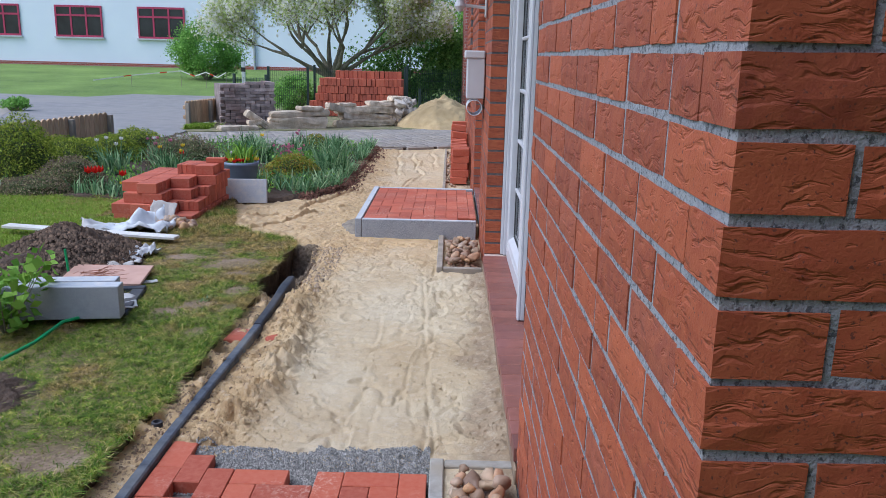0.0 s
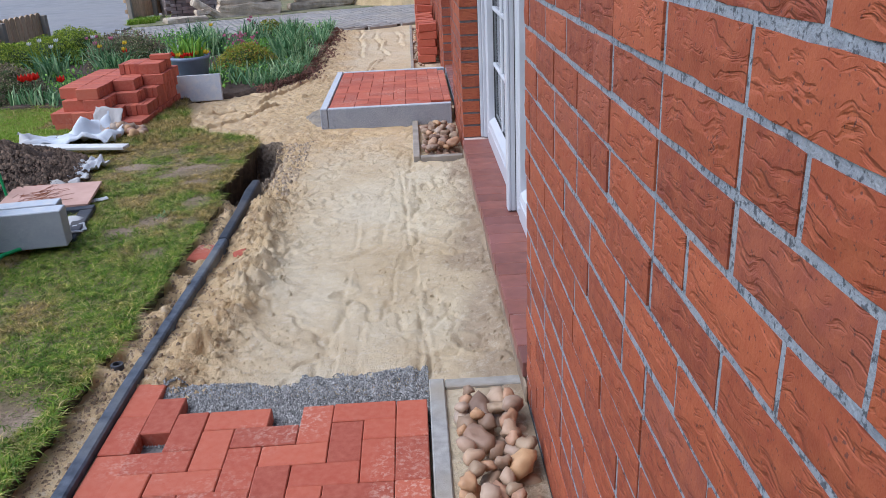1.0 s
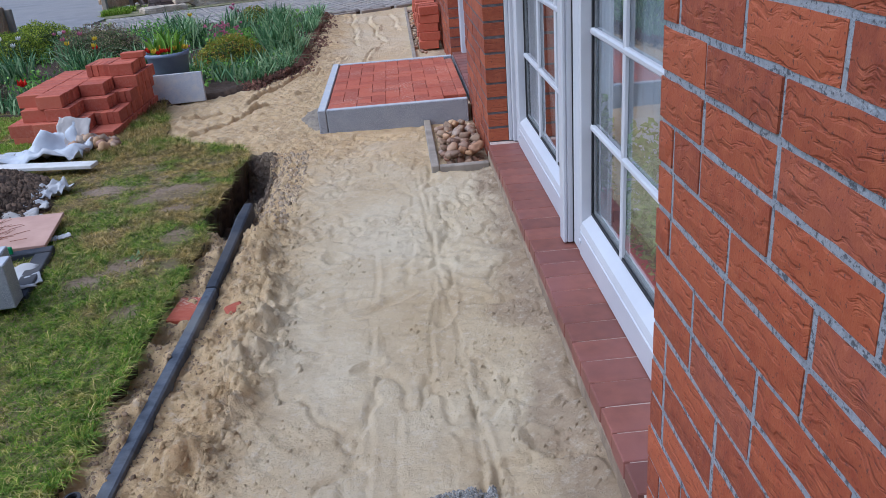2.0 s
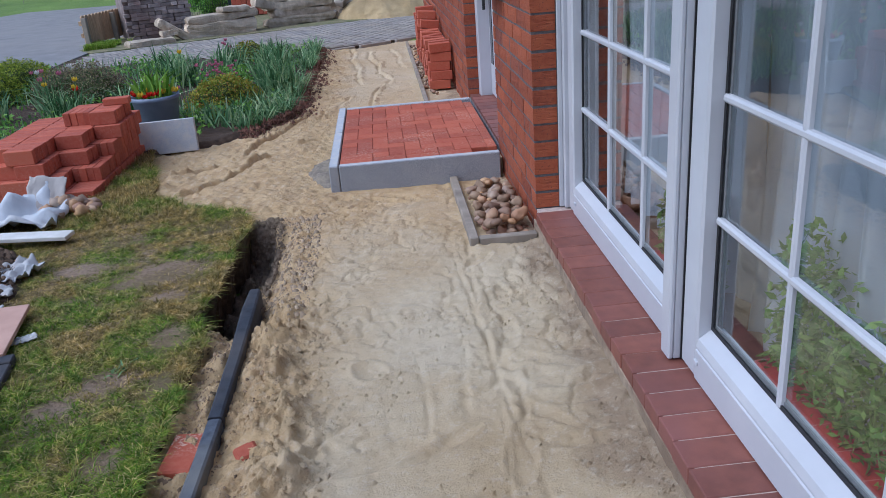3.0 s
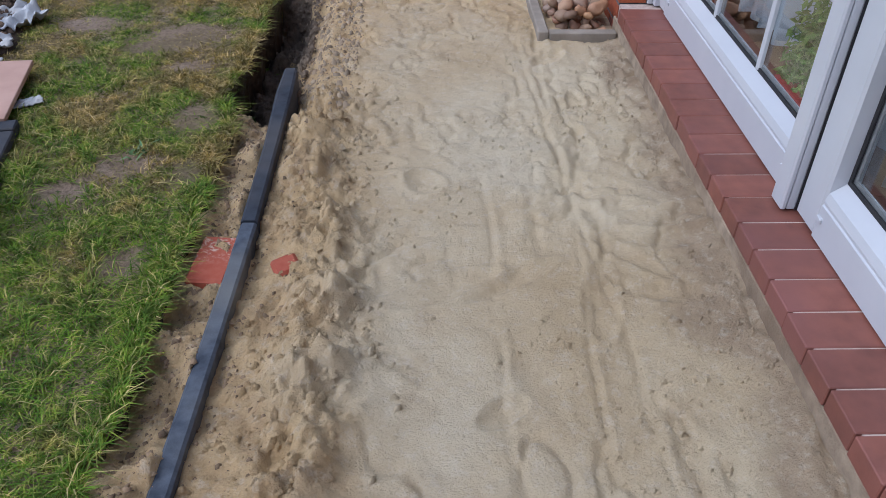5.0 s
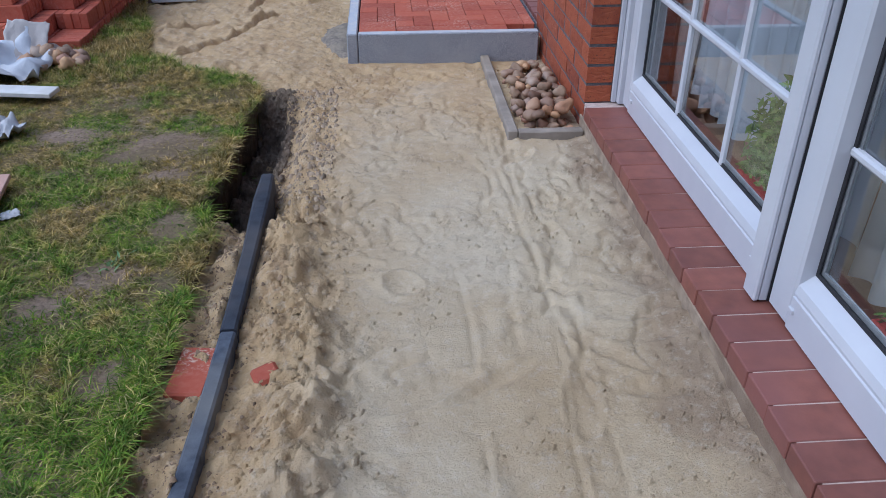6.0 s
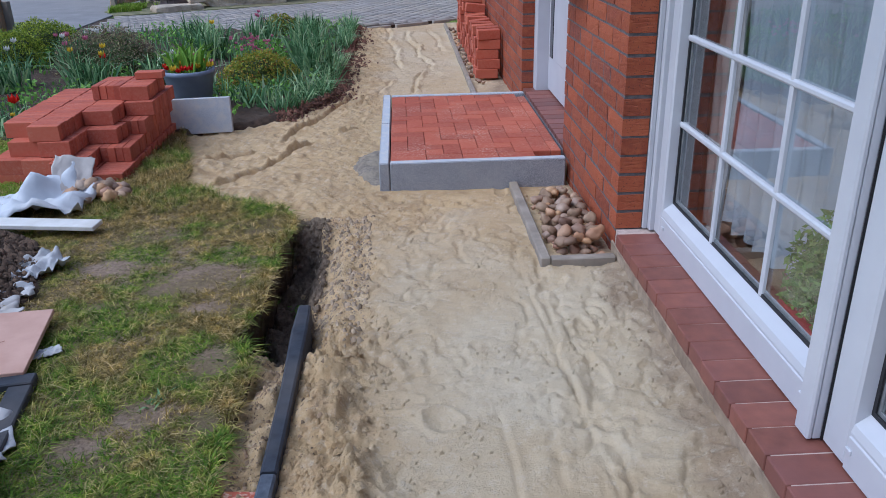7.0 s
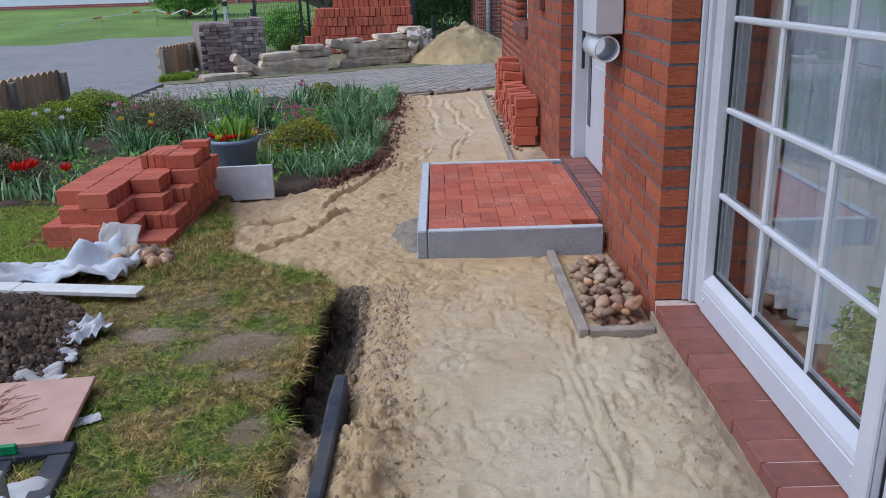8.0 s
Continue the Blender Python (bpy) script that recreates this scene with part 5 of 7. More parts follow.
# ---- edging strip ----
def build_edging():
    e = empty("edging_strip", (-1.0, 3.8, -0.05))
    tagged(e, "dark blue-grey edging stones along the path", "edging")
    pts = [(-1.092, 1.2, -0.05), (-1.09, 2.2, -0.042), (-1.088, 2.7, -0.04), (-1.078, 3.1, -0.038), (-1.06, 3.65, -0.036), (-1.048, 4.08, -0.034)]
    pts2 = [(-1.048, 4.085, -0.03), (-1.047, 4.5, -0.027), (-1.05, 4.85, -0.02), (-1.054, 5.06, -0.03)]
    for nm, ps, mt, w in (("edging_stone", pts, EDGING_PALE, 0.022), ("edging_stone", pts2, EDGING, 0.023)):
        bm = bmesh.new()
        rings = []
        for i, (x, y, z) in enumerate(ps):
            k = w * (1.25 if ps is pts2 and i == 2 else 1)
            rings.append([bm.verts.new(c) for c in ((x - k, y, z - 0.2), (x - k, y, z - 0.006), (x - k * 0.7, y, z), (x + k * 0.7, y, z), (x + k, y, z - 0.006), (x + k * 1.2, y, z - 0.2))])
        for a, b in zip(rings, rings[1:]):
            for i in range(5):
                bm.faces.new((a[i], a[i + 1], b[i + 1], b[i]))
        bm.faces.new(rings[0]), bm.faces.new(rings[-1][::-1])
        bmesh.ops.recalc_face_normals(bm, faces=bm.faces)
        ob = part(nm, bm, mt, e)
        ob.matrix_parent_inverse = e.matrix_world.inverted()


build_edging()
DUSTY_ME = mesh_box("paver", 0.198, 0.0985, 0.08, 0.006, PAVER_DUSTY)
DUSTY_HALF = mesh_box("paver", 0.07, 0.06, 0.06, 0.008, PAVER_DUSTY)
for nm, lab, me, m in (("loose_paver", "dusty red paver sunk in the sand by the edging", DUSTY_ME, pose(-1.114, 3.93, -0.038, 2, 2, 87)),
                       ("paver_fragment", "broken red paver piece stuck in sand", DUSTY_HALF, pose(-0.93, 3.92, -0.05, 14, -9, 25))):
    ob = new(nm, me)
    ob.matrix_world = m
    tagged(ob, lab, "paver")

# ---- pile of red pavers on the lawn ----
STACK_ME = mesh_box("paver", 0.2, 0.1, 0.082, 0.004, PAVER_CLEAN)
EDGE_ME = mesh_box("paver", 0.17, 0.0425, 0.0855, 0.003, PAVER_CLEAN)


def build_pile():
    """Pavers standing on edge in five stepped layers; each column: right end, front, first bond (s: along, h: across)."""
    p = empty("paver_pile", (-2.5, 7.1, -0.02))
    tagged(p, "stepped pile of red pavers stacked on edge on the lawn", "paver pile")
    r = random.Random(21)
    tiers = [[(-2.2, 6.58, "s"), (-2.375, 6.55, "s"), (-2.55, 6.6, "s"), (-2.725, 6.62, "s")],
             [(-2.215, 6.81, "h"), (-2.39, 6.54, "s"), (-2.565, 6.6, "s"), (-2.74, 6.62, "s")],
             [(-2.2, 7.09, "h"), (-2.3, 6.89, "s"), (-2.475, 6.64, "s"), (-2.65, 6.67, "s")],
             [(-2.17, 7.2, "s"), (-2.345, 6.98, "s"), (-2.52, 6.65, "s"), (-2.695, 6.76, "s")],
             [(-2.2, 7.24, "s"), (-2.375, 7.28, "h")]]
    for k, cols in enumerate(tiers):
        z = 0.05 + 0.0862 * k
        for n, (x1, y0, bond) in enumerate(cols):
            y, end = y0, 7.72 if k < 4 else 7.6
            # a column close beside another only fills the room in front of it
            w = 0.17 if n == 0 else cols[n - 1][0] - x1
            while y + 0.04 < end:
                if bond == "h" and y + 0.165 < end:
                    for i in range(4):
                        piece("paver", EDGE_ME, p, pose(x1 - 0.0215 - 0.0432 * i, y + 0.085 + r.uniform(-0.006, 0.006), z + r.uniform(-0.001, 0.001), 0, 0, 90 + r.uniform(-0.8, 0.8)))
                    y += 0.173
                    bond = "s"
                else:
                    if w > 0.15 or y < cols[n - 1][1] - 0.03:
                        piece("paver", EDGE_ME, p, pose(x1 - 0.085 + r.uniform(-0.004, 0.004), y + 0.0215, z + r.uniform(-0.0015, 0.0015), 0, 0, r.uniform(-1.0, 1.0)))
                    y += 0.0434 + (0.004 if r.random() < 0.2 else 0)
    flat = mesh_box("paver", 0.17, 0.0855, 0.0425, 0.003, PAVER_CLEAN)
    piece("paver", flat, p, pose(-2.25, 7.5, 0.4385, 0, 0, 4))


build_pile()


# granite slab leaning by the pot, flower pot
ob = part("granite_slab", box(-0.2, 0.2, -0.03, 0.03, 0, 0.24, 0.004), GRANITE_TOP)
ob.matrix_world = pose(-2.03, 7.75, -0.04, -8, 0, 6)
tagged(ob, "pale granite slab standing on edge beside the pavers", "stone slab")


def revolve(profile, n=28):
    bm = bmesh.new()
    rings = [[bm.verts.new((r * math.cos(2 * math.pi * i / n), r * math.sin(2 * math.pi * i / n), z)) for i in range(n)] for r, z in profile]
    for a, b in zip(rings, rings[1:]):
        for i in range(n):
            bm.faces.new((a[i], a[(i + 1) % n], b[(i + 1) % n], b[i]))
    bm.faces.new(rings[0][::-1])
    return bm


pot = empty("flower_pot", (-2.22, 8.3, -0.03))
tagged(pot, "slate blue plastic pot planted with spring flowers", "flower pot")
part("pot_body", revolve([(0.12, 0), (0.13, 0.02), (0.18, 0.30), (0.19, 0.305), (0.19, 0.335), (0.178, 0.335), (0.17, 0.27)]), POT, pot, smooth=True)
bm = revolve([(0.168, 0.26), (0.168, 0.275), (0.02, 0.285)])
part("potting_soil", bm, SOIL, pot)


def clump(name, x, y, z, n, h, w, lean, material, label, cat, spread=0.1, flowers=()):
    """A tuft of strap leaves, with flowers of (material, count, height, size)."""
    e = empty(name, (x, y, z))
    tagged(e, label, cat)
    a, q = RNG.random(n) * 6.28, RNG.random(n) ** 0.5 * spread
    pos = np.stack([q * np.cos(a), q * np.sin(a), 0 * a - 0.01], -1)
    ob = blades("leaf_blade", pos, h * (0.55 + 0.6 * RNG.random(n)), w, lean * RNG.random(n), material)
    ob.parent = e
    for fm, cnt, fh, fs in flowers:
        for _ in range(cnt):
            a, q = random.uniform(0, 6.28), random.random() ** 0.5 * spread * 1.2
            hh = fh * random.uniform(0.62, 0.95)
            fx, fy = q * math.cos(a), q * math.sin(a)
            part("stalk", tube((fx * 0.7, fy * 0.7, 0), (fx, fy, hh), 0.004, 0.003, 5), LEAF_BLADE, e)
            bm, full = bmesh.new(), fs
            for p in range(11):
                t = p * math.pi / 3 + (0.5 if p > 5 else 0)
                if p == 6:
                    fs = fs * 0.75
                d = Vector((math.cos(t), math.sin(t), 0))
                s = Vector((-math.sin(t), math.cos(t), 0))
                c = Vector((fx, fy, hh))
                vs = [bm.verts.new(c + v) for v in (Vector((0, 0, 0)), d * fs * 0.7 + s * fs * 0.45 + Vector((0, 0, fs * 0.5)), d * fs * 0.75 + Vector((0, 0, fs * 1.5)), d * fs * 0.7 - s * fs * 0.45 + Vector((0, 0, fs * 0.5)))]
                bm.faces.new(vs)
            part("blossom", bm, fm, e)
            fs = full
    return e


clump("potted_flowers", -2.22, 8.3, 0.25, 55, 0.3, 0.03, 0.9, LEAF_BRIGHT, "daffodils and primroses growing in the pot", "flowers", 0.14, ((YELLOW, 10, 0.08, 0.03), (RED, 11, 0.08, 0.026)))


def shrub(name, x, y, z, rx, ry, h, n, leaf, material, label, cat="shrub", dome=True):
    """A rounded bush: a stub stem with branches, and small leaves over a lumpy shell."""
    e = empty(name, (x, y, z))
    tagged(e, label, cat)
    d = RNG.normal(size=(n, 3))
    d[:, 2] = np.abs(d[:, 2]) * (1 if dome else 0.8)
    d /= np.linalg.norm(d, axis=1)[:, None]
    lump = 1 + 0.45 * (fbm(d[:, 0] + x, d[:, 1] + y + d[:, 2], 2.4, 4))
    q = (0.72 + 0.3 * RNG.random(n) ** 0.6) * lump
    c = d * np.array([rx, ry, h]) * q[:, None]
    leaf_cloud("foliage", c, leaf, material, e)
    # solid lump under the leaves, coloured dark as the shade between them
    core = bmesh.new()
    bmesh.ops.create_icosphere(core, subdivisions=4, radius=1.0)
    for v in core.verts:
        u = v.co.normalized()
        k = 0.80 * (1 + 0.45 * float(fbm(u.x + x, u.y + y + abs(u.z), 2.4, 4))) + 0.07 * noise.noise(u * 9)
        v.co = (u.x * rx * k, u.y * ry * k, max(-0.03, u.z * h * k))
    part("inner_foliage", core, LEAF_SHADE_CORE, e)
    bm = bmesh.new()
    for k in range(7):
        a = k * 0.9
        add_tube(bm, (0, 0, -0.03), (rx * 0.55 * math.cos(a), ry * 0.55 * math.sin(a), h * 0.6), 0.012, 0.005, 6)
    part("branch", bm, BARK, e)
    return e


# flower bed planting
shrub("box_shrub", -4.75, 8.5, -0.02, 0.55, 0.5, 0.72, 16000, 0.011, LEAF_BOX, "dense yew-like evergreen shrub in the bed")
shrub("dome_shrub", -4.7, 9.7, -0.02, 0.46, 0.42, 0.4, 11000, 0.010, LEAF_BOX, "clipped yellow-green cushion shrub")
shrub("dome_shrub", -4.5, 10.38, -0.02, 0.4, 0.36, 0.38, 9000, 0.010, LEAF_BOX, "low clipped green cushion shrub")
shrub("dome_shrub", -4.4, 11.0, -0.02, 0.44, 0.4, 0.42, 9000, 0.010, LEAF_BOX, "low yellow-green cushion shrub by the fence")
shrub("heather_shrub", -3.98, 8.15, -0.02, 0.4, 0.3, 0.36, 5000, 0.010, LEAF_HEATH, "dry brown heather cushion")
shrub("heather_shrub", -4.2, 7.82, -0.02, 0.42, 0.26, 0.2, 3200, 0.010, LEAF_HEATH, "low brown groundcover beside the lawn")
shrub("heather_shrub", -3.4, 10.05, -0.02, 0.52, 0.42, 0.42, 7000, 0.010, LEAF_HEATH, "brown and green heather in the bed")
shrub("golden_shrub", -1.82, 8.98, -0.02, 0.36, 0.3, 0.34, 7000, 0.010, LEAF_GOLD, "golden green spiraea with bronze shoots")
shrub("golden_shrub", -2.05, 12.2, -0.02, 0.28, 0.24, 0.25, 1500, 0.014, LEAF_GOLD, "small golden shrub near the drive")
shrub("rosemary_shrub", -2.05, 10.4, -0.02, 0.28, 0.24, 0.2, 1500, 0.014, LEAF_MID, "low green perennial cushion")
for x, y, n, h, lab, fl in (
        (-3.62, 7.85, 60, 0.24, "red double tulips with broad grey-green leaves", ((RED, 3, 0.27, 0.05),)),
        (-3.3, 7.8, 60, 0.2, "tulips and young leaves at the lawn edge", ((RED, 1, 0.2, 0.045), (YELLOW, 2, 0.14, 0.02))),
        (-4.0, 9.3, 120, 0.4, "white daffodils in a leafy clump", ((WHITEPETAL, 4, 0.42, 0.03),)),
        (-3.3, 9.2, 120, 0.38, "mixed spring bulbs with yellow heads", ((YELLOW, 3, 0.4, 0.03), (RED, 1, 0.32, 0.035))),
        (-3.6, 9.9, 120, 0.42, "pink and white bulbs in the bed", ((PINK, 3, 0.42, 0.03), (WHITEPETAL, 2, 0.4, 0.03))),
        (-2.75, 9.4, 90, 0.36, "leafy bulb clump behind the paver pile", ((WHITEPETAL, 1, 0.3, 0.03),)),
        (-2.55, 10.6, 110, 0.46, "tall daffodil leaves beside the drive", ((YELLOW, 1, 0.4, 0.03),)),
        (-1.55, 10.2, 170, 0.46, "thick blue-green clump of strap leaves", ()),
        (-1.42, 9.6, 150, 0.40, "blue-green clump of strap leaves by the path", ()),
        (-1.62, 10.9, 150, 0.46, "tall clump of strap leaves near the drive", ()),
        (-1.95, 9.55, 80, 0.3, "green perennials with pink flowers", ((PINK, 46, 0.36, 0.016),)),
        (-2.05, 8.55, 60, 0.26, "grey-green straggling leaves at the bed edge", ()),
        (-1.75, 8.45, 70, 0.24, "grassy tuft at the bed edge", ()),
        (-1.55, 8.75, 90, 0.26, "grassy green tuft by the path", ()),
        (-2.4, 9.1, 80, 0.34, "leafy clump behind the pot", ((PINK, 4, 0.3, 0.02),)),
        (-2.9, 11.4, 110, 0.45, "tall green leaves near the drive", ()),
        (-2.2, 11.5, 110, 0.4, "green leaves with dark flowers", ((PINK, 4, 0.34, 0.025),)),
        (-1.7, 11.9, 110, 0.36, "strap leaves beside the drive", ()),
        (-3.9, 10.6, 90, 0.35, "flowering bulbs behind the heather", ((PINK, 3, 0.33, 0.025), (YELLOW, 2, 0.3, 0.025)))):
    clump("bulb_clump", x, y, 0.0, int(n * 0.95), h * 0.9, 0.019, 1.15, LEAF_BLADE, lab, "plant", 0.17, fl)

# crumbly reddish soil and overhanging shoots along the bed's cut edge
n_ = 7500
cy = 8.0 + 4.8 * RNG.random(n_)
cx = np.interp(cy, [7.55, 7.8, 7.95, 8.4, 8.75, 10.3, 12.8], [-2.3, -1.95, -1.6, -1.35, -1.2, -1.17, -1.2]) + 0.12 * fbm(cy, cy * 0 + 1.7, 4.0, 4) + 0.03 + 0.065 * RNG.normal(size=n_)
cs_ = 0.004 + 0.017 * RNG.random(n_) ** 3
lo_ = np.array([[1, 0, -0.4], [-0.5, 0.9, -0.4], [-0.6, -0.8, -0.5], [0.1, 0.1, 0.8], [0.5, 0.6, 0.4], [-0.5, -0.1, 0.5]])
cz = -0.05 + 0.07 * RNG.random(n_) - 0.05 * (cx > np.interp(cy, [7.55, 7.95, 8.75, 12.8], [-2.2, -1.5, -1.15, -1.15]))
cv = lo_[None] * cs_[:, None, None] * (0.45 + 1.1 * RNG.random((n_, 6, 3))) + np.stack([cx, cy, cz], -1)[:, None, :]
cb = np.arange(n_)[:, None] * 6
cf = np.concatenate([cb + np.array(t) for t in ((0, 4, 3), (0, 1, 4), (1, 5, 4), (1, 2, 5), (2, 3, 5), (2, 0, 3), (3, 4, 5))])
tagged(obj("bed_crumbs", raw_mesh("bed_crumbs", cv.reshape(-1, 3), cf), REDSOIL), "reddish brown soil crumbs along the bed edge", "soil crumbs", kind="stuff")
cy = 7.75 + 5.0 * RNG.random(1500)
cx = np.interp(cy, [7.55, 7.8, 7.95, 8.4, 8.75, 10.3, 12.8], [-2.3, -1.95, -1.6, -1.35, -1.2, -1.17, -1.2]) - 0.02 - 0.14 * RNG.random(1500)
ck = vnoise(cy, cy * 0 + 4.0, 2.5) + 0.2 * (cy > 9.2) > 0.42
cover_ = blades("edge_shoots", np.stack([cx, cy, 0 * cx - 0.01], -1)[ck], (0.08 + 0.2 * RNG.random(1500))[ck], 0.011, (0.4 + 1.2 * RNG.random(1500))[ck], LEAF_BLADE)
tagged(cover_, "strap leaves leaning over the bed edge", "ground cover", kind="stuff")

# low ground cover between the clumps
n_ = 3200
gx, gy = -1.3 - 4.6 * RNG.random(n_) ** 1.1, 7.75 + 4.9 * RNG.random(n_)
gok = (fbm(gx, gy, 1.6, 3) > -0.06) & (gx < -1.3 - 0.5 * (gy < 8.3))
gx, gy = gx[gok], gy[gok]
cover_ = blades("ground_cover", np.stack([gx, gy, 0 * gx - 0.02], -1), 0.09 + 0.16 * RNG.random(len(gx)), 0.011, 1.1 * RNG.random(len(gx)), LEAF_BLADE)
tagged(cover_, "young green shoots between the bed plants", "ground cover", kind="stuff")
n_ = 9000
gx, gy = -1.35 - 4.4 * RNG.random(n_), 7.85 + 4.7 * RNG.random(n_)
gok = (fbm(gx + 4, gy, 1.3, 3) > 0.0) & (gx < -1.3 - 0.5 * (gy < 8.3))
gx, gy = gx[gok], gy[gok]
cover_ = leaf_cloud("leafy_cover", np.stack([gx, gy, 0.03 + 0.12 * RNG.random(len(gx))], -1), 0.022, LEAF_MID)
tagged(cover_, "low leafy green perennials covering the bed", "ground cover", kind="stuff")

# ---- things on the lawn ----


def cloth(name, x, y, z, sx, sy, amp, rz, material, label, seed=0, lift=0.0):
    """A crumpled sheet with folded hem and thickness."""
    nx, ny = 26, 22
    u, v = np.meshgrid(np.linspace(-0.5, 0.5, nx), np.linspace(-0.5, 0.5, ny))
    jag = 1 + 0.35 * fbm(u * 2 + seed, v * 2, 2.5, 3)
    X, Y = u * sx * jag, v * sy * jag
    Z = amp * np.abs(fbm(u + seed, v, 3.2, 4)) * 2.2 + lift * np.exp(-((u - 0.12 - 0.5 * v) / 0.12) ** 2) * np.clip(0.55 + v + 0.8 * fbm(u + seed, v, 5.0, 3), 0, 1.2) + 0.004
    ob = grid_mesh(name, np.stack([X, Y, Z], -1).reshape(-1, 3), nx, ny, material)
    so = ob.modifiers.new("thickness", "SOLIDIFY")
    so.thickness = 0.003
    ob.matrix_world = pose(x, y, z, 0, 0, rz)
    return tagged(ob, label, "fleece")


cloth("fleece_sheet", -2.6, 6.17, 0.0, 0.7, 0.36, 0.16, 10, FLEECE, "crumpled white garden fleece beside the paver pile", 3.0, 0.15)
ob = cloth("fleece_flap", -2.36, 6.27, 0.09, 0.2, 0.28, 0.015, 18, FLEECE_TAN, "stiff tan-grey fold of fleece leaning on the pavers", 4.0)
ob.matrix_world = pose(-2.37, 6.33, 0.1, 48, 12, 12)
cloth("fleece_scrap", -2.2, 5.4, 0.0, 0.26, 0.16, 0.1, 55, FLEECE, "torn white plastic scrap on the soil heap edge", 5.0)
cloth("fleece_scrap", -2.24, 5.16, 0.0, 0.28, 0.12, 0.07, 30, FLEECE, "torn white plastic strip on the lawn", 6.0)
cloth("fleece_scrap", -2.3, 4.99, 0.0, 0.4, 0.16, 0.07, 28, FLEECE, "torn white fleece strip beside the board", 7.0)
cloth("fleece_scrap", -1.88, 4.72, 0.0, 0.1, 0.06, 0.02, 30, FLEECE, "small white paper scrap on the grass", 8.0)
cloth("fleece_scrap", -1.98, 4.18, 0.01, 0.42, 0.3, 0.05, 20, FLEECE, "dirty white fleece under the granite blocks", 9.0)
la = empty("white_lath", (-2.58, 5.98, 0.01))
tagged(la, "white painted wooden lath lying on the lawn", "lath")
for a, b in ((-0.95, -0.16), (-0.157, 0.46)):
    ob = part("lath_piece", box(a, b, -0.05, 0.05, 0, 0.022, 0.003), LATH, la)
la.matrix_world = pose(-2.54, 5.89, 0.03, 0, 1, -6.4)


def heap(name, x, y, rx, ry, h, material, label, cat, rough=0.25, n=90, seed=0.0, power=1.0):
    u, v = np.meshgrid(np.linspace(-1.15, 1.15, n), np.linspace(-1.15, 1.15, n))
    q = np.sqrt(u * u + v * v) * (1 + 0.35 * fbm(u + seed, v, 1.6, 3))
    Z = h * (np.clip(1.08 - np.sqrt(q * q + 0.09), 0, 1) ** power - 0.05 * (q > 1))
    Z = Z + h * rough * fbm(u * 2 + seed, v * 2, 3.0, 5) * (q < 1.05) * np.clip(1.2 - q, 0, 1)
    ob = grid_mesh(name, np.stack([u * rx, v * ry, Z], -1).reshape(-1, 3), n, n, material)
    ob.matrix_world = pose(x, y, -0.02)
    return tagged(ob, label, cat)


heap("soil_mound", -2.68, 5.25, 0.5, 0.6, 0.24, SOIL, "heap of dark crumbly topsoil on the lawn", "soil heap", 0.9, 90, 4.0, 0.8)
heap("soil_patch", -2.05, 3.0, 0.3, 0.28, 0.05, SOIL, "bare dark soil patch in the lawn", "soil patch", 2.6, 110, 6.0, 0.7)


def mound_clods(x, y, rx, ry, h, n, material, label):
    """Crumbly clods lying over a heap."""
    a, q = RNG.random(n) * 6.28, RNG.random(n) ** 0.6
    px, py = x + rx * q * np.cos(a), y + ry * q * np.sin(a)
    pz = h * np.clip(1.0 - q, 0, 1) ** 0.8 * (0.8 + 0.5 * vnoise(px, py, 6.0)) + 0.01
    sz = 0.003 + 0.017 * RNG.random(n) ** 4
    low = np.array([[1, 0, -0.4], [-0.5, 0.9, -0.4], [-0.6, -0.8, -0.5], [0.1, 0.1, 0.8], [0.5, 0.6, 0.4], [-0.5, -0.1, 0.5]])
    v = low[None] * sz[:, None, None] * (0.4 + 1.2 * RNG.random((n, 6, 3))) + np.stack([px, py, pz], -1)[:, None, :]
    b = np.arange(n)[:, None] * 6
    f = np.concatenate([b + np.array(t) for t in ((0, 4, 3), (0, 1, 4), (1, 5, 4), (1, 2, 5), (2, 3, 5), (2, 0, 3), (3, 4, 5))])
    tagged(obj("soil_clods", raw_mesh("soil_clods", v.reshape(-1, 3), f), material), label, "clods", kind="stuff")


mound_clods(-2.66, 5.25, 0.5, 0.62, 0.2, 9000, SOIL_CLOD, "brown crumbly clods over the topsoil heap")
for k, (x, y, z, rz) in enumerate(((-2.07, 3.93, 0.03, 8), (-2.13, 4.036, 0.03, 8.6))):
    ob = part("granite_block", box(-0.37, 0.33, -0.05, 0.05, 0, 0.178, 0.004), GRANITE)
    ob.matrix_world = pose(x, y, z, 0, 0, rz)
    pale_tops(ob)
    tagged(ob, "grey speckled granite kerb block lying on the lawn", "granite block", "granite blocks")
bo = empty("chipboard_panel", (-2.18, 4.8, 0.03))
tagged(bo, "pinkish board strewn with brown needles lying on the grass", "board")
part("panel", box(-0.24, 0.24, -0.22, 0.22, 0, 0.018, 0.002), BOARD, bo)
bm = bmesh.new()
for k in range(60):
    x, y, a = random.gauss(-0.04, 0.07), random.gauss(-0.02, 0.1), random.gauss(0.7, 0.5)
    dx, dy = 0.035 * math.cos(a), 0.035 * math.sin(a)
    add_tube(bm, (x - dx, y - dy, 0.02), (x + dx, y + dy, 0.021), 0.0012, 0.0008, 4)
part("needles", bm, RUST, bo, "dry brown pine needles")
bo.matrix_world = pose(-2.14, 4.71, 0.035, 0, 2, 10)
cr = empty("plastic_crate", (-2.02, 4.42, 0.0))
tagged(cr, "dark grey plastic tray with a green rim on the grass", "tray")
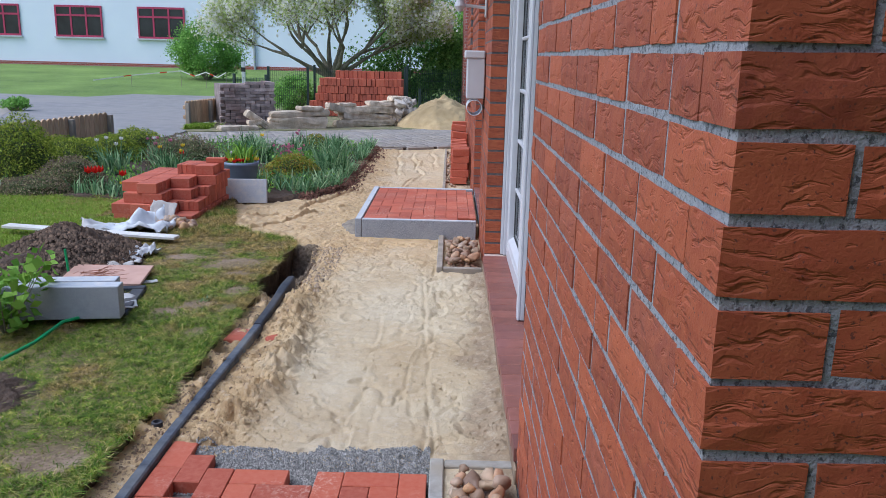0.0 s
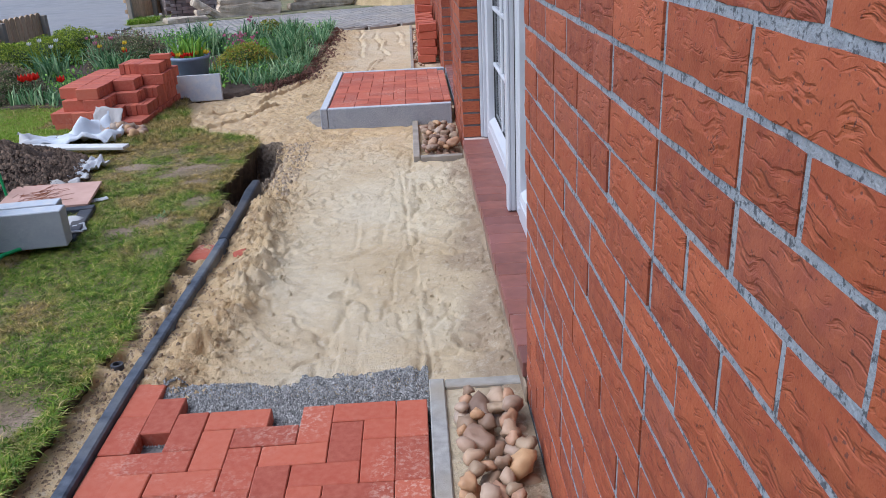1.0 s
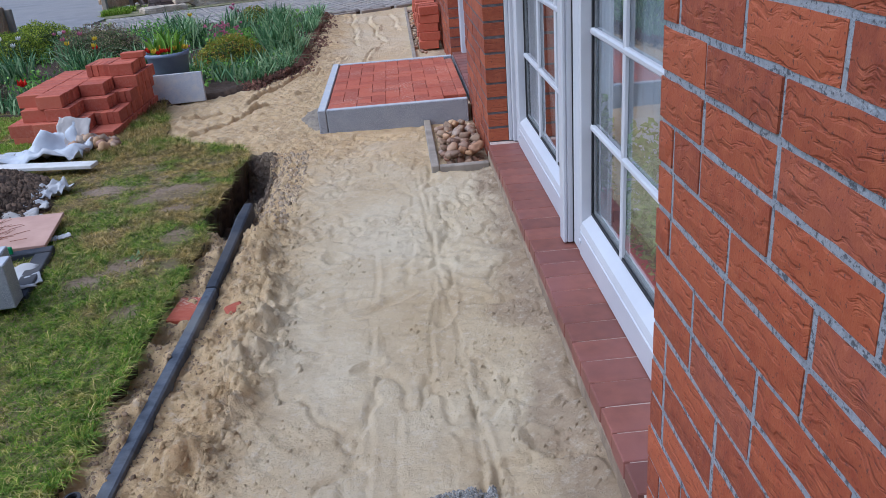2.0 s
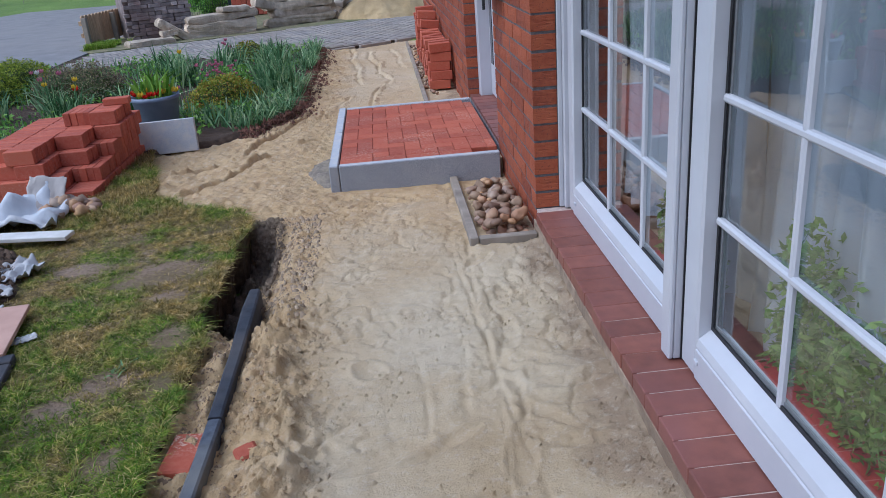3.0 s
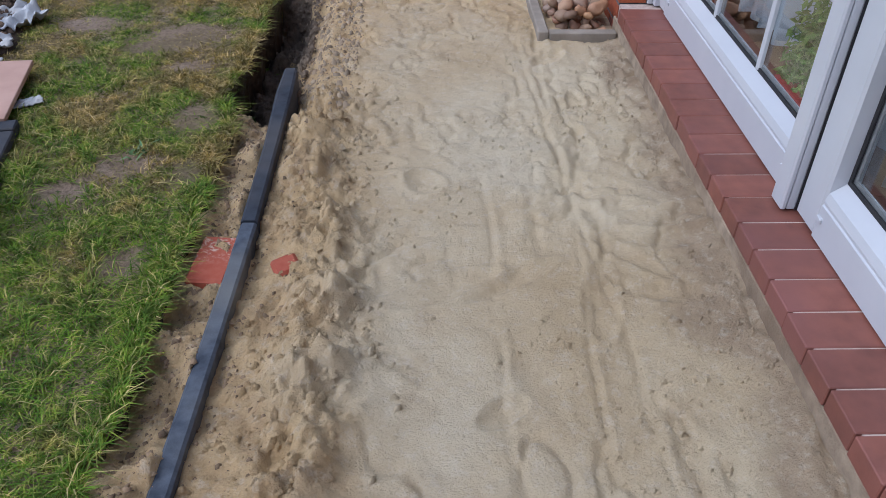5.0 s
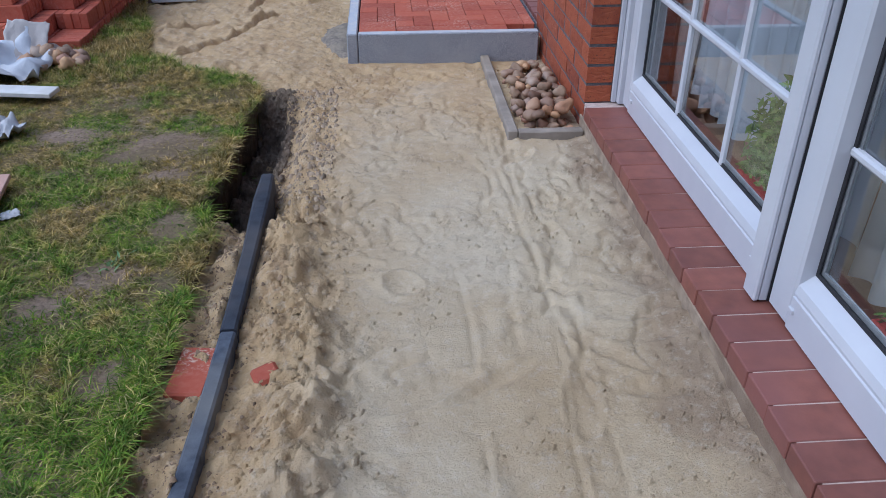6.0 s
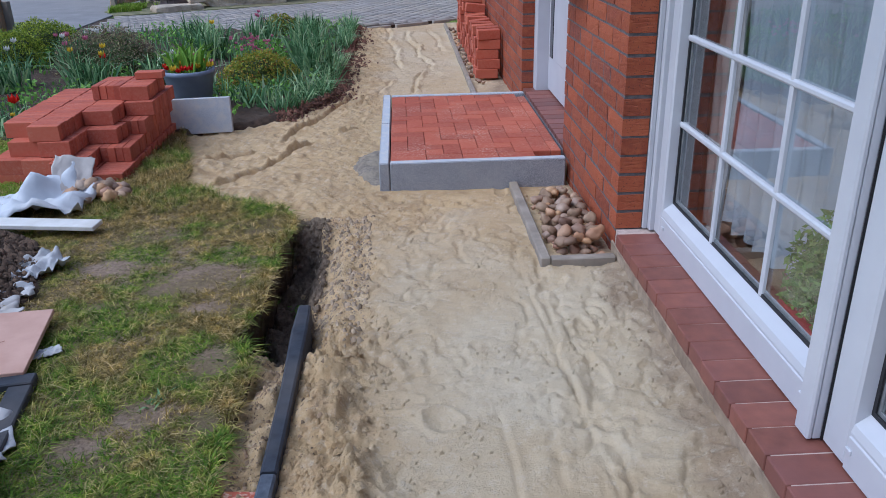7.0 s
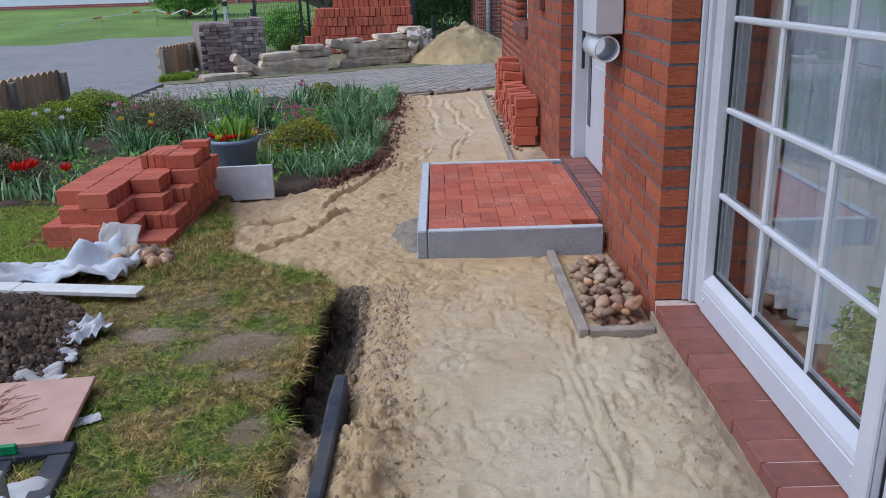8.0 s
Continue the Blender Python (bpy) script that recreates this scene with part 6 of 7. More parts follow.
for bm in (box(-0.24, 0.2, 0.19, 0.25, 0, 0.035, 0.004), box(-0.24, 0.2, -0.27, -0.21, 0, 0.03, 0.004), box(0.13, 0.2, -0.208, 0.188, 0, 0.03, 0.004), box(-0.24, -0.17, -0.208, 0.188, 0, 0.03, 0.004), box(-0.02, 0.03, -0.208, 0.188, 0, 0.028, 0.003)):
    part("tray_bar", bm, EDGING, cr)
cr.matrix_world = pose(-1.99, 4.27, 0.0, 0, 0, 9)
part("green_rim", box(-0.22, 0.04, 0.2, 0.215, 0.035, 0.07, 0.004), GREENPLASTIC, cr, "bright green plastic rim")
bm = bmesh.new()
pts = [(-1.92, 3.98, 0.03), (-1.98, 3.8, 0.05), (-2.0, 3.55, 0.03), (-2.02, 3.3, 0.04)]
for a, b in zip(pts, pts[1:]):
    add_tube(bm, a, b, 0.009, 0.009, 8)
tagged(part("green_hose", bm, GREENPLASTIC), "bright green plastic strap trailing over the lawn", "strap")
tagged(part("green_stake", tube((-2.38, 4.72, 0), (-2.4, 4.73, 0.2), 0.008), GREENPLASTIC), "short green plastic stake in the soil", "stake")
ob = part("drain_cap", revolve([(0.022, 0), (0.022, 0.02), (0.014, 0.022), (0.014, 0.012)], 16), EDGING)
ob.matrix_world = pose(-1.16, 2.86, -0.05)
tagged(ob, "small black pipe cap by the edging", "cap")

# leafy shoot near the camera
sh = empty("currant_bush", (-2.25, 3.75, -0.02))
tagged(sh, "young currant bush with large bright lobed leaves", "bush")
bm = bmesh.new()
lv = []
for k in range(12):
    a = random.uniform(0, 6.28)
    p = Vector((0, 0, 0))
    for s in range(4):
        q = p + Vector((math.cos(a) * 0.05, math.sin(a) * 0.05, 0.09))
        add_tube(bm, p, q, 0.005 - s * 0.001, 0.004 - s * 0.001, 6)
        p = q
        for _ in range(3):
            lv.append(p + Vector((random.uniform(-0.06, 0.06), random.uniform(-0.06, 0.06), random.uniform(-0.02, 0.05))))
part("stem", bm, BARK, sh)
lv = lv + [p + Vector((random.gauss(0, 0.04), random.gauss(0, 0.04), random.gauss(0, 0.03))) for p in lv]
leaf_cloud("foliage", np.array([tuple(p) for p in lv]), 0.03, LEAF_BRIGHT, sh, 0.5, 0.8)

# ---- stacked pavers by the drive wall ----
sk = empty("paver_stack", (0.12, 10.5, -0.06))
tagged(sk, "red pavers stacked in uneven rows against the house wall", "paver stack")
r_ = random.Random(31)
y = 9.5
for col in range(14):
    hgt = 5 if col < 5 else 5 + (col % 3)
    if col in (5, 9):
        hgt -= 2
    for k in range(hgt):
        for i in range(1):
            piece("paver", STACK_ME, sk, pose(0.125 + r_.uniform(-0.02, 0.012), y + r_.uniform(-0.015, 0.015), -0.06 + (k + 1) * 0.0845, 0, 0 if k < hgt - 1 else r_.uniform(-8, 8), r_.uniform(-4, 4)))
    y += 0.17 if col not in (4, 8) else 0.26

# ---- mailbox, newspaper tube, lantern on the pier ----
mb = empty("mailbox", (0.175, 6.47, 1.08))
tagged(mb, "white metal mailbox with a sloping lid on the brick pier", "mailbox")
part("body", box(-0.065, 0.074, -0.17, 0.17, 0.03, 0.34, 0.006), PVC, mb)
part("lid", box(-0.085, 0.074, -0.18, 0.18, 0.34, 0.40, 0.008), PVC, mb)
nr = empty("newspaper_tube", (0.175, 6.47, 1.04))
tagged(nr, "white open newspaper tube under the mailbox", "newspaper tube")
bm = bmesh.new()
n = 26
prof = ((0.062, -0.17), (0.062, 0.17), (0.057, 0.17), (0.057, -0.17))
rings = [[bm.verts.new((rr * math.cos(2 * math.pi * i / n), yy, rr * math.sin(2 * math.pi * i / n))) for i in range(n)] for rr, yy in prof]
for a in range(4):
    A, B = rings[a], rings[(a + 1) % 4]
    for i in range(n):
        bm.faces.new((A[i], A[(i + 1) % n], B[(i + 1) % n], B[i]))
bmesh.ops.recalc_face_normals(bm, faces=bm.faces)
part("tube", bm, PVC, nr, smooth=True)
part("bracket", box(0.055, 0.073, -0.05, 0.05, -0.02, 0.02), PVC, nr)
ln = empty("wall_lantern", (0.25, 6.3, 1.85))
tagged(ln, "white cast wall lantern on a scrolled bracket", "lantern")
part("back_plate", box(-0.018, -0.001, -0.04, 0.04, -0.12, 0.2, 0.006), PVC, ln)
for z in (-0.05, 0.07):
    part("arm", tube((-0.015, 0, z), (-0.2, 0, z + 0.02), 0.012), PVC, ln)
part("lantern_base", revolve([(0.02, -0.08), (0.045, -0.04), (0.03, 0.0), (0.06, 0.05), (0.085, 0.07), (0.085, 0.085)], 12), PVC, ln).location = (-0.21, 0, 0)
part("lantern_glass", revolve([(0.07, 0.086), (0.09, 0.28), (0.03, 0.3)], 6), CURTAIN, ln).location = (-0.21, 0, 0)
part("lantern_roof", revolve([(0.11, 0.28), (0.1, 0.3), (0.04, 0.38), (0.015, 0.42)], 12), PVC, ln).location = (-0.21, 0, 0)
for k in range(6):
    a = k * math.pi / 3
    part("lantern_rib", tube((-0.21 + 0.075 * math.cos(a), 0.075 * math.sin(a), 0.085), (-0.21 + 0.1 * math.cos(a), 0.1 * math.sin(a), 0.29), 0.006, 0.006, 6), PVC, ln)

# ---- store of stone beyond the drive ----


def rough_block(sx, sy, sz, seed, amp=0.26):
    bm = bmesh.new()
    bmesh.ops.create_cube(bm, size=1.0)
    bmesh.ops.subdivide_edges(bm, edges=bm.edges, cuts=3, use_grid_fill=True)
    off = Vector((seed * 2.3, seed, seed * 0.7))
    for v in bm.verts:
        c = Vector((v.co.x * sx, v.co.y * sy, v.co.z * sz))
        d = noise.noise_vector(c * 4 + off) * min(sy, sz) * amp * 1.1 + noise.noise_vector(c * 11 + off) * min(sy, sz) * amp * 0.6
        round_ = 1 - 0.035 * (abs(v.co.x * 2) ** 4 * abs(v.co.z * 2) ** 2 + abs(v.co.y * 2 * v.co.z * 2) ** 4)
        v.co = c * round_ + d
        v.co.z += sz / 2
    return bm


def slab_stone(x, y, z, sx, sy, sz, rz, ry=0.0, label="rough sandstone slab in a stacked row", group="sandstone slabs", nm="sandstone_slab"):
    ob = part(nm, rough_block(sx, sy, sz, x * 7 + z * 13), SANDSTONE)
    ob.matrix_world = pose(x, y, z, 0, ry, rz)
    return tagged(ob, label, "stone slab", group)


R = 31
slab_stone(-3.12, 16.13, -0.04, 1.15, 0.32, 0.24, R - 8)
slab_stone(-3.07, 16.19, 0.19, 1.2, 0.34, 0.13, R - 8, -3)
slab_stone(-2.87, 16.22, 0.33, 0.5, 0.3, 0.08, R)
slab_stone(-2.42, 16.54, 0.32, 0.38, 0.2, 0.12, R + 12, 14)
slab_stone(-1.87, 16.92, -0.04, 1.3, 0.34, 0.16, R)
slab_stone(-1.82, 17.03, 0.11, 1.15, 0.3, 0.13, R, 1)
slab_stone(-1.87, 17.02, 0.24, 1.25, 0.34, 0.15, R - 3)
slab_stone(-2.22, 16.81, 0.39, 0.4, 0.25, 0.07, R)
slab_stone(-1.57, 17.21, 0.39, 0.5, 0.24, 0.11, R)
slab_stone(-3.77, 15.83, 0.0, 0.8, 0.28, 0.14, R - 10, 34, "sandstone slab tilted against the row")
slab_stone(-4.12, 15.38, -0.04, 0.75, 0.3, 0.1, R)
slab_stone(-3.87, 15.67, 0.05, 0.25, 0.2, 0.1, R)
slab_stone(-1.17, 17.42, 0.2, 0.42, 0.3, 0.18, R)
slab_stone(-1.17, 17.47, 0.37, 0.4, 0.25, 0.1, R)
slab_stone(-1.12, 17.48, 0.48, 0.45, 0.3, 0.11, R)
slab_stone(-1.22, 17.37, -0.04, 0.4, 0.3, 0.24, R)
ROCKS = [stone_mesh(20 + s, 0.8, 0.62, 1) for s in range(7)]
ROCKMAT = grainy("field_stone", (0.30, 0.26, 0.22), (0.62, 0.56, 0.48), 9, 0.85, 0.4, 0.02, fine=50, per="object", spread=0.35, stain=(0.25, 0.2, 0.17))
for q in ROCKS:
    q.materials.append(ROCKMAT)
    for p in q.polygons:
        p.use_smooth = False
r_ = random.Random(5)
for k in range(34):
    lay_ = 0 if k < 13 else 1 if k < 25 else 2
    x = -0.93 + r_.uniform(-0.3, 0.36) * (1 - lay_ * 0.2)
    ob = new("field_stone", r_.choice(ROCKS))
    s = r_.uniform(0.075, 0.125)
    ob.matrix_world = pose(x, 17.3 + 0.45 * (x + 0.98) + r_.uniform(-0.1, 0.12), 0.07 + lay_ * 0.19, r_.uniform(0, 90), r_.uniform(0, 90), r_.uniform(0, 360)) @ Matrix.Scale(s, 4)
    tagged(ob, "angular pale field stone heaped beside the slabs", "stone", "field stones")
heap("sand_mound", -0.15, 17.45, 1.0, 0.85, 0.78, HEAP_SAND, "heap of yellow building sand by the fence", "sand heap", 0.3, 90, 2.0, 0.9)

# weathered block stack
cs = empty("block_stack", (-4.35, 16.6, -0.03))
tagged(cs, "stack of weathered grey and brown paving blocks", "block stack")
OLD_ME = mesh_box("old_block", 0.2, 0.1, 0.06, 0.005, OLDBLOCK)
OLD_HALF = mesh_box("old_block", 0.098, 0.1, 0.06, 0.005, OLDBLOCK)
r_ = random.Random(9)
for k in range(14):
    for side, rz0, n in ((0, 0, 5), (1, 90, 4)):
        for i in range(n):
            if k == 13 and i < 2 and side == 0:
                continue
            off = 0.1 * (k % 2)
            if side == 0:
                x, y = i * 0.203 + off - 0.5, -0.42
            else:
                x, y = 0.45, -0.37 + i * 0.203 + off
            split = r_.random() < 0.5
            for d in ((-0.0505, 0.0505) if split else (0,)):
                piece("old_block", OLD_HALF if split else OLD_ME, cs, cs.matrix_world @ pose(x + (d if side == 0 else 0) + r_.uniform(-0.012, 0.012), y + (d if side else 0) + r_.uniform(-0.012, 0.012), (k + 1) * 0.0635, 0, 0, rz0 + r_.uniform(-3, 3)))
core = part("core", box(-0.58, 0.4, -0.37, 0.45, 0, 0.83), OLDBLOCK, cs)
cs.matrix_world = pose(-4.32, 16.85, -0.03, 0, 0, 24)

# pallets of red pavers behind
pl = empty("paver_pallet", (-2.2, 19.7, 0.0))
tagged(pl, "large stepped stack of red pavers on pallets", "paver stack")
PAL_ME = mesh_box("paver", 0.1, 0.2, 0.178, 0.008, PAVER_CLEAN)
r_ = random.Random(14)
for k in range(6):
    lo = (-1.25, -1.25, -1.1, -1.05, -1.0, -0.62)[k]
    x = lo
    while x < 0.98:
        gap = 0.015 if r_.random() < 0.12 else 0.003
        piece("paver", PAL_ME, pl, pose(-2.15 + x, 19.6 + r_.uniform(-0.02, 0.02) + 0.24 * x * 0 + (0.1 if k > 4 else 0), 0.0 + (k + 1) * 0.182 - 0.02 + r_.uniform(-0.004, 0.004)))
        x += 0.1 + gap
part("core", box(-1.0, 0.95, 0.1, 0.9, 0, 0.88), PAVER_STUFF, pl)
part("pallet_board", box(-1.25, 1.0, -0.1, 0.9, -0.12, -0.02), WOOD, pl)
part("side_row", box(0.955, 0.985, 0.1, 0.9, 0, 0.88, 0.004), PAVER_STUFF, pl)


# ---- fences ----
def picket_fence(name, p0, p1, n, h, label, posts):
    e = empty(name, (*p0, -0.04))
    tagged(e, label, "fence")
    d = Vector((p1[0] - p0[0], p1[1] - p0[1], 0))
    L = d.length
    ang = math.degrees(math.atan2(d.y, d.x))
    w = L / n
    for i in range(n):
        bm = bmesh.new()
        add_box(bm, i * w + 0.006, (i + 1) * w - 0.006, -0.012, 0.012, 0.06, h - 0.02)
        vs = [bm.verts.new((i * w + 0.006 + (w - 0.012) * k / 6, s, h - 0.02 + 0.03 * math.sin(math.pi * k / 6))) for s in (-0.012, 0.012) for k in range(7)]
        bm.faces.new(vs[:7]), bm.faces.new(vs[7:][::-1])
        for k in range(6):
            bm.faces.new((vs[k + 1], vs[k], vs[7 + k], vs[8 + k]))
        part("picket", bm, WOOD, e)
    for z in (0.18, h - 0.15):
        part("rail", box(0, L, 0.014, 0.055, z, z + 0.07, 0.004), WOOD, e)
    for k in range(posts):
        x = L * k / max(1, posts - 1)
        part("post", box(x - 0.035, x + 0.035, -0.09, -0.014, 0, h - 0.03, 0.006), GREYWOOD, e, "grey weathered fence post")
    e.matrix_world = pose(*p0, -0.04, 0, 0, ang)
    return e


picket_fence("wooden_fence", (-5.2, 15.6), (-4.9, 17.6), 17, 0.52, "low brown wooden picket fence beside the road", 3)
picket_fence("wooden_fence", (-5.78, 9.4), (-5.42, 12.5), 24, 0.5, "low brown wooden fence behind the cushion shrubs", 4)


def mesh_panel(name, p0, p1, h, label, step=0.05, z0=0.0):
    """Welded-wire fence panel with posts."""
    e = empty(name, (*p0, z0))
    tagged(e, label, "fence")
    d = Vector((p1[0] - p0[0], p1[1] - p0[1], 0))
    L = d.length
    bm = bmesh.new()
    n = int(L / step)
    for i in range(n + 1):
        add_box(bm, i * L / n - 0.003, i * L / n + 0.003, -0.003, 0.003, 0, h)
    part("wire_upright", bm, DARKMETAL, e)
    bm = bmesh.new()
    z = 0.03
    while z < h:
        add_box(bm, 0, L, -0.008, -0.003, z - 0.003, z + 0.003)
        z += 0.2
    part("wire_rail", bm, DARKMETAL, e)
    for x in (0.0, L):
        part("post", box(x - 0.03, x + 0.03, -0.03, 0.03, -0.05, h + 0.08, 0.004), DARKMETAL, e)
    e.matrix_world = pose(*p0, z0, 0, 0, math.degrees(math.atan2(d.y, d.x)))


mesh_panel("wire_fence", (-4.5, 19.8), (-3.55, 19.9), 1.05, "dark green welded wire garden gate panel")
mesh_panel("wire_fence", (-5.4, 20.0), (-4.56, 19.8), 0.85, "low dark wire fence beside the road", 0.08)
mesh_panel("wire_fence", (-3.5, 20.6), (-1.2, 20.9), 1.1, "dark green welded wire fence behind the pavers")
mesh_panel("wire_fence", (-1.15, 20.9), (1.2, 21.2), 1.15, "dark green welded wire fence before the hedge")
mesh_panel("wire_fence", (-0.75, 19.2), (1.7, 19.5), 0.62, "low galvanised wire fence behind the sand heap", 0.04)

# neighbour's brick house with downpipe
nb = empty("brick_house", (0.75, 23.2, 0))
tagged(nb, "red brick neighbouring house behind the fence", "house")
ob = part("house_wall", box(0.35, 7.5, 23.0, 28.0, -0.1, 5.5), FARBRICK, nb)
ob.matrix_parent_inverse = nb.matrix_world.inverted()
for bm, mt, nm in ((tube((0.62, 22.93, 0), (0.62, 22.93, 5.4), 0.055), ZINC, "downpipe"), (box(0.2, 7.7, 22.8, 28.2, 5.5, 5.7), ZINC, "roof_edge")):
    ob = part(nm, bm, mt, nb)
    ob.matrix_parent_inverse = nb.matrix_world.inverted()

# ---- greenery behind ----


def big_bush(name, x, y, z, rx, ry, h, n, leaf, material, label, cat="bush"):
    e = empty(name, (x, y, z))
    tagged(e, label, cat)
    nb_ = 46
    c0 = RNG.normal(size=(nb_, 3))
    c0 /= np.linalg.norm(c0, axis=1)[:, None]
    c0 = c0 * (0.55 + 0.4 * RNG.random((nb_, 1)))
    c0 = c0 * np.array([rx, ry, h / 2]) + np.array([0, 0, h / 2])
    who = RNG.integers(0, nb_, n)
    c = c0[who] + RNG.normal(size=(n, 3)) * 0.16 * np.array([rx, ry, h / 2])
    c[:, 2] = np.maximum(c[:, 2], 0.02)
    leaf_cloud("crown", c, leaf, material, e)
    bm = bmesh.new()
    for k in range(0, nb_, 3):
        add_tube(bm, (0, 0, -0.1), tuple(c0[k]), 0.03, 0.01, 6)
    part("trunk", bm, BARK, e)
    return e


big_bush("garden_bush", -4.05, 20.7, -0.03, 0.55, 0.5, 0.95, 8000, 0.026, LEAF_MID, "fresh green rounded bush behind the wire gate")
big_bush("round_bush", -10.9, 36.0, 0.3, 1.55, 1.4, 2.45, 20000, 0.045, LEAF_MID, "large round green bush on the far lawn")
big_bush("small_bush", -10.4, 19.0, -0.03, 0.35, 0.3, 0.32, 1500, 0.03, LEAF_MID, "small round bush in the gravel strip")
for x, y, rx, h in ((-1.4, 28.0, 1.9, 2.7), (0.5, 27.6, 1.5, 2.5), (1.2, 33.0, 3.2, 6.5)):
    big_bush("hedge_bush", x, y, 0.0, rx, 0.9, h, int(6000 * rx), 0.055, LEAF_DARK, "dark green dense garden hedge", "hedge")
for x, y, rx, h in ((1.7, 31.0, 2.0, 3.9),):
    big_bush("leafy_tree", x, y, 0.0, rx, 1.5, h, 14000, 0.06, LEAF_MID, "fresh green tree behind the hedge", "tree")


def apple_tree(x, y, z):
    e = empty("apple_tree", (x, y, z))
    tagged(e, "old spreading apple tree in white blossom", "tree")
    bm = bmesh.new()
    tips = []
    r = random.Random(77)

    def limb(p, d, rad, length, depth):
        segs = 4
        for s in range(segs):
            q = p + d * (length / segs)
            add_tube(bm, p, q, rad * (1 - 0.16 * s), rad * (1 - 0.16 * (s + 1)), 7 if depth < 2 else 5)
            p = q
            d = (d + Vector((r.uniform(-0.22, 0.22), r.uniform(-0.22, 0.22), r.uniform(-0.1, 0.2)))).normalized()
            if depth >= 2:
                tips.append(p.copy())
        if depth < 4:
            for _ in range(3 if depth else 2):
                a = (d + Vector((r.uniform(-0.8, 0.8), r.uniform(-0.8, 0.8), r.uniform(-0.35, 0.6)))).normalized()
                limb(p, a, rad * 0.55, length * r.uniform(0.6, 0.85), depth + 1)
        else:
            tips.append(p.copy())
    add_tube(bm, (0, 0, -0.2), (0, 0, 0.55), 0.26, 0.2, 12)
    for k, (dx, dy, dz) in enumerate(((-1, -0.1, 0.42), (-0.75, -0.3, 0.8), (-0.2, 0.1, 1), (0.25, -0.2, 1), (0.8, -0.15, 0.75), (1, 0.1, 0.5), (0.4, -0.7, 0.6), (-0.45, -0.7, 0.65), (-0.5, 0.7, 0.7), (0.5, 0.7, 0.7))):
        limb(Vector((dx * 0.1, dy * 0.1, 0.5)), Vector((dx, dy, dz)).normalized(), 0.10, 1.4, 0)
    part("trunk", bm, BARK, e)
    T = np.array([tuple(t) for t in tips])
    n = 52000
    c = T[RNG.integers(0, len(T), n)] + RNG.normal(size=(n, 3)) * 0.17
    leaf_cloud("crown", c, 0.044, LEAF_TREE, e)
    n = 44000
    c = T[RNG.integers(0, len(T), n)] + RNG.normal(size=(n, 3)) * 0.16
    leaf_cloud("blossom", c, 0.041, BLOSSOM, e, 0, 0.9)


apple_tree(-3.75, 25.4, 0.3)

# ---- hall across the lawn ----
hall = empty("hall", (-20, 45, 0.4))
tagged(hall, "long white clad hall with raspberry framed windows", "hall")


def hpart(nm, bm, material, parent=None):
    ob = part(nm, bm, material, parent or hall)
    ob.matrix_parent_inverse = hall.matrix_world.inverted() if parent is None else parent.matrix_world.inverted()
    return ob


hpart("hall_wall", box(-60, 1.0, 45.0, 60, 0.3, 8.0), RENDER_WHITE)
hpart("plinth", box(-60, 1.02, 44.94, 45.0, 0.2, 0.74), FARBRICK)
hpart("downpipe", tube((-10.9, 44.9, 0.4), (-10.9, 44.9, 8.0), 0.07), ZINC)
bpy.context.view_layer.update()
for k in range(4):
    xw = -21.85 + (k - 2) * 4.55
    wnd = empty("window", (xw, 44.95, 2.1))
    wnd.parent = hall
    wnd.matrix_parent_inverse = hall.matrix_world.inverted()
    bpy.context.view_layer.update()
    hpart("pane", box(xw, xw + 2.6, 44.965, 44.99, 2.12, 3.76), DARKPANE, wnd)
    for bm in (box(xw, xw + 2.6, 44.93, 44.97, 2.1, 2.2), box(xw, xw + 2.6, 44.93, 44.97, 3.68, 3.78), box(xw, xw + 0.09, 44.93, 44.97, 2.2, 3.68), box(xw + 2.51, xw + 2.6, 44.93, 44.97, 2.2, 3.68), box(xw + 0.83, xw + 0.92, 44.93, 44.97, 2.2, 3.68), box(xw + 1.67, xw + 1.76, 44.93, 44.97, 2.2, 3.68), box(xw, xw + 2.6, 44.925, 44.965, 3.2, 3.3)):
        hpart("window_frame", bm, FRAME_RED, wnd)
    hpart("window_sill", box(xw - 0.08, xw + 2.68, 44.86, 44.99, 2.02, 2.1), PVC, wnd)

# barrier tape and marker post on the far lawn
tp = empty("barrier_tape", (-14, 32, 0.2))
tagged(tp, "sagging white and red barrier tape on low stakes", "barrier tape")
pts = [(-13.6, 30.5, 0.3), (-12.4, 31.2, 0.5), (-10.6, 31.6, 0.7), (-10.0, 31.4, 0.52), (-9.5, 31.2, 0.68), (-9.0, 31.0, 0.5), (-8.6, 30.8, 0.7)]
k = 0
for a, b in zip(pts, pts[1:]):
    a, b = Vector(a), Vector(b)
    nseg = max(3, int((b - a).length / 0.25))
    for s in range(nseg):
        p, q = a.lerp(b, s / nseg), a.lerp(b, (s + 1) / nseg)
        bm = bmesh.new()
        d = (q - p) / 2
        add_box(bm, -d.length, d.length, -0.003, 0.003, -0.018, 0.018)
        ob = part("tape", bm, RED if k % 5 == 4 else WHITEPETAL, tp)
        ob.matrix_parent_inverse = tp.matrix_world.inverted()
        ob.matrix_basis = Matrix.Translation((p + q) / 2) @ d.to_track_quat("X", "Z").to_matrix().to_4x4()
        k += 1
for i in (1, 2, 4, 6):
    ob = part("stake", tube((pts[i][0], pts[i][1], 0), pts[i], 0.009, 0.009, 6), GREYWOOD, tp)
    ob.matrix_parent_inverse = tp.matrix_world.inverted()
mp_ = empty("marker_post", (-8.5, 33.0, 0.15))
tagged(mp_, "white roadside marker post with a black band", "marker post")
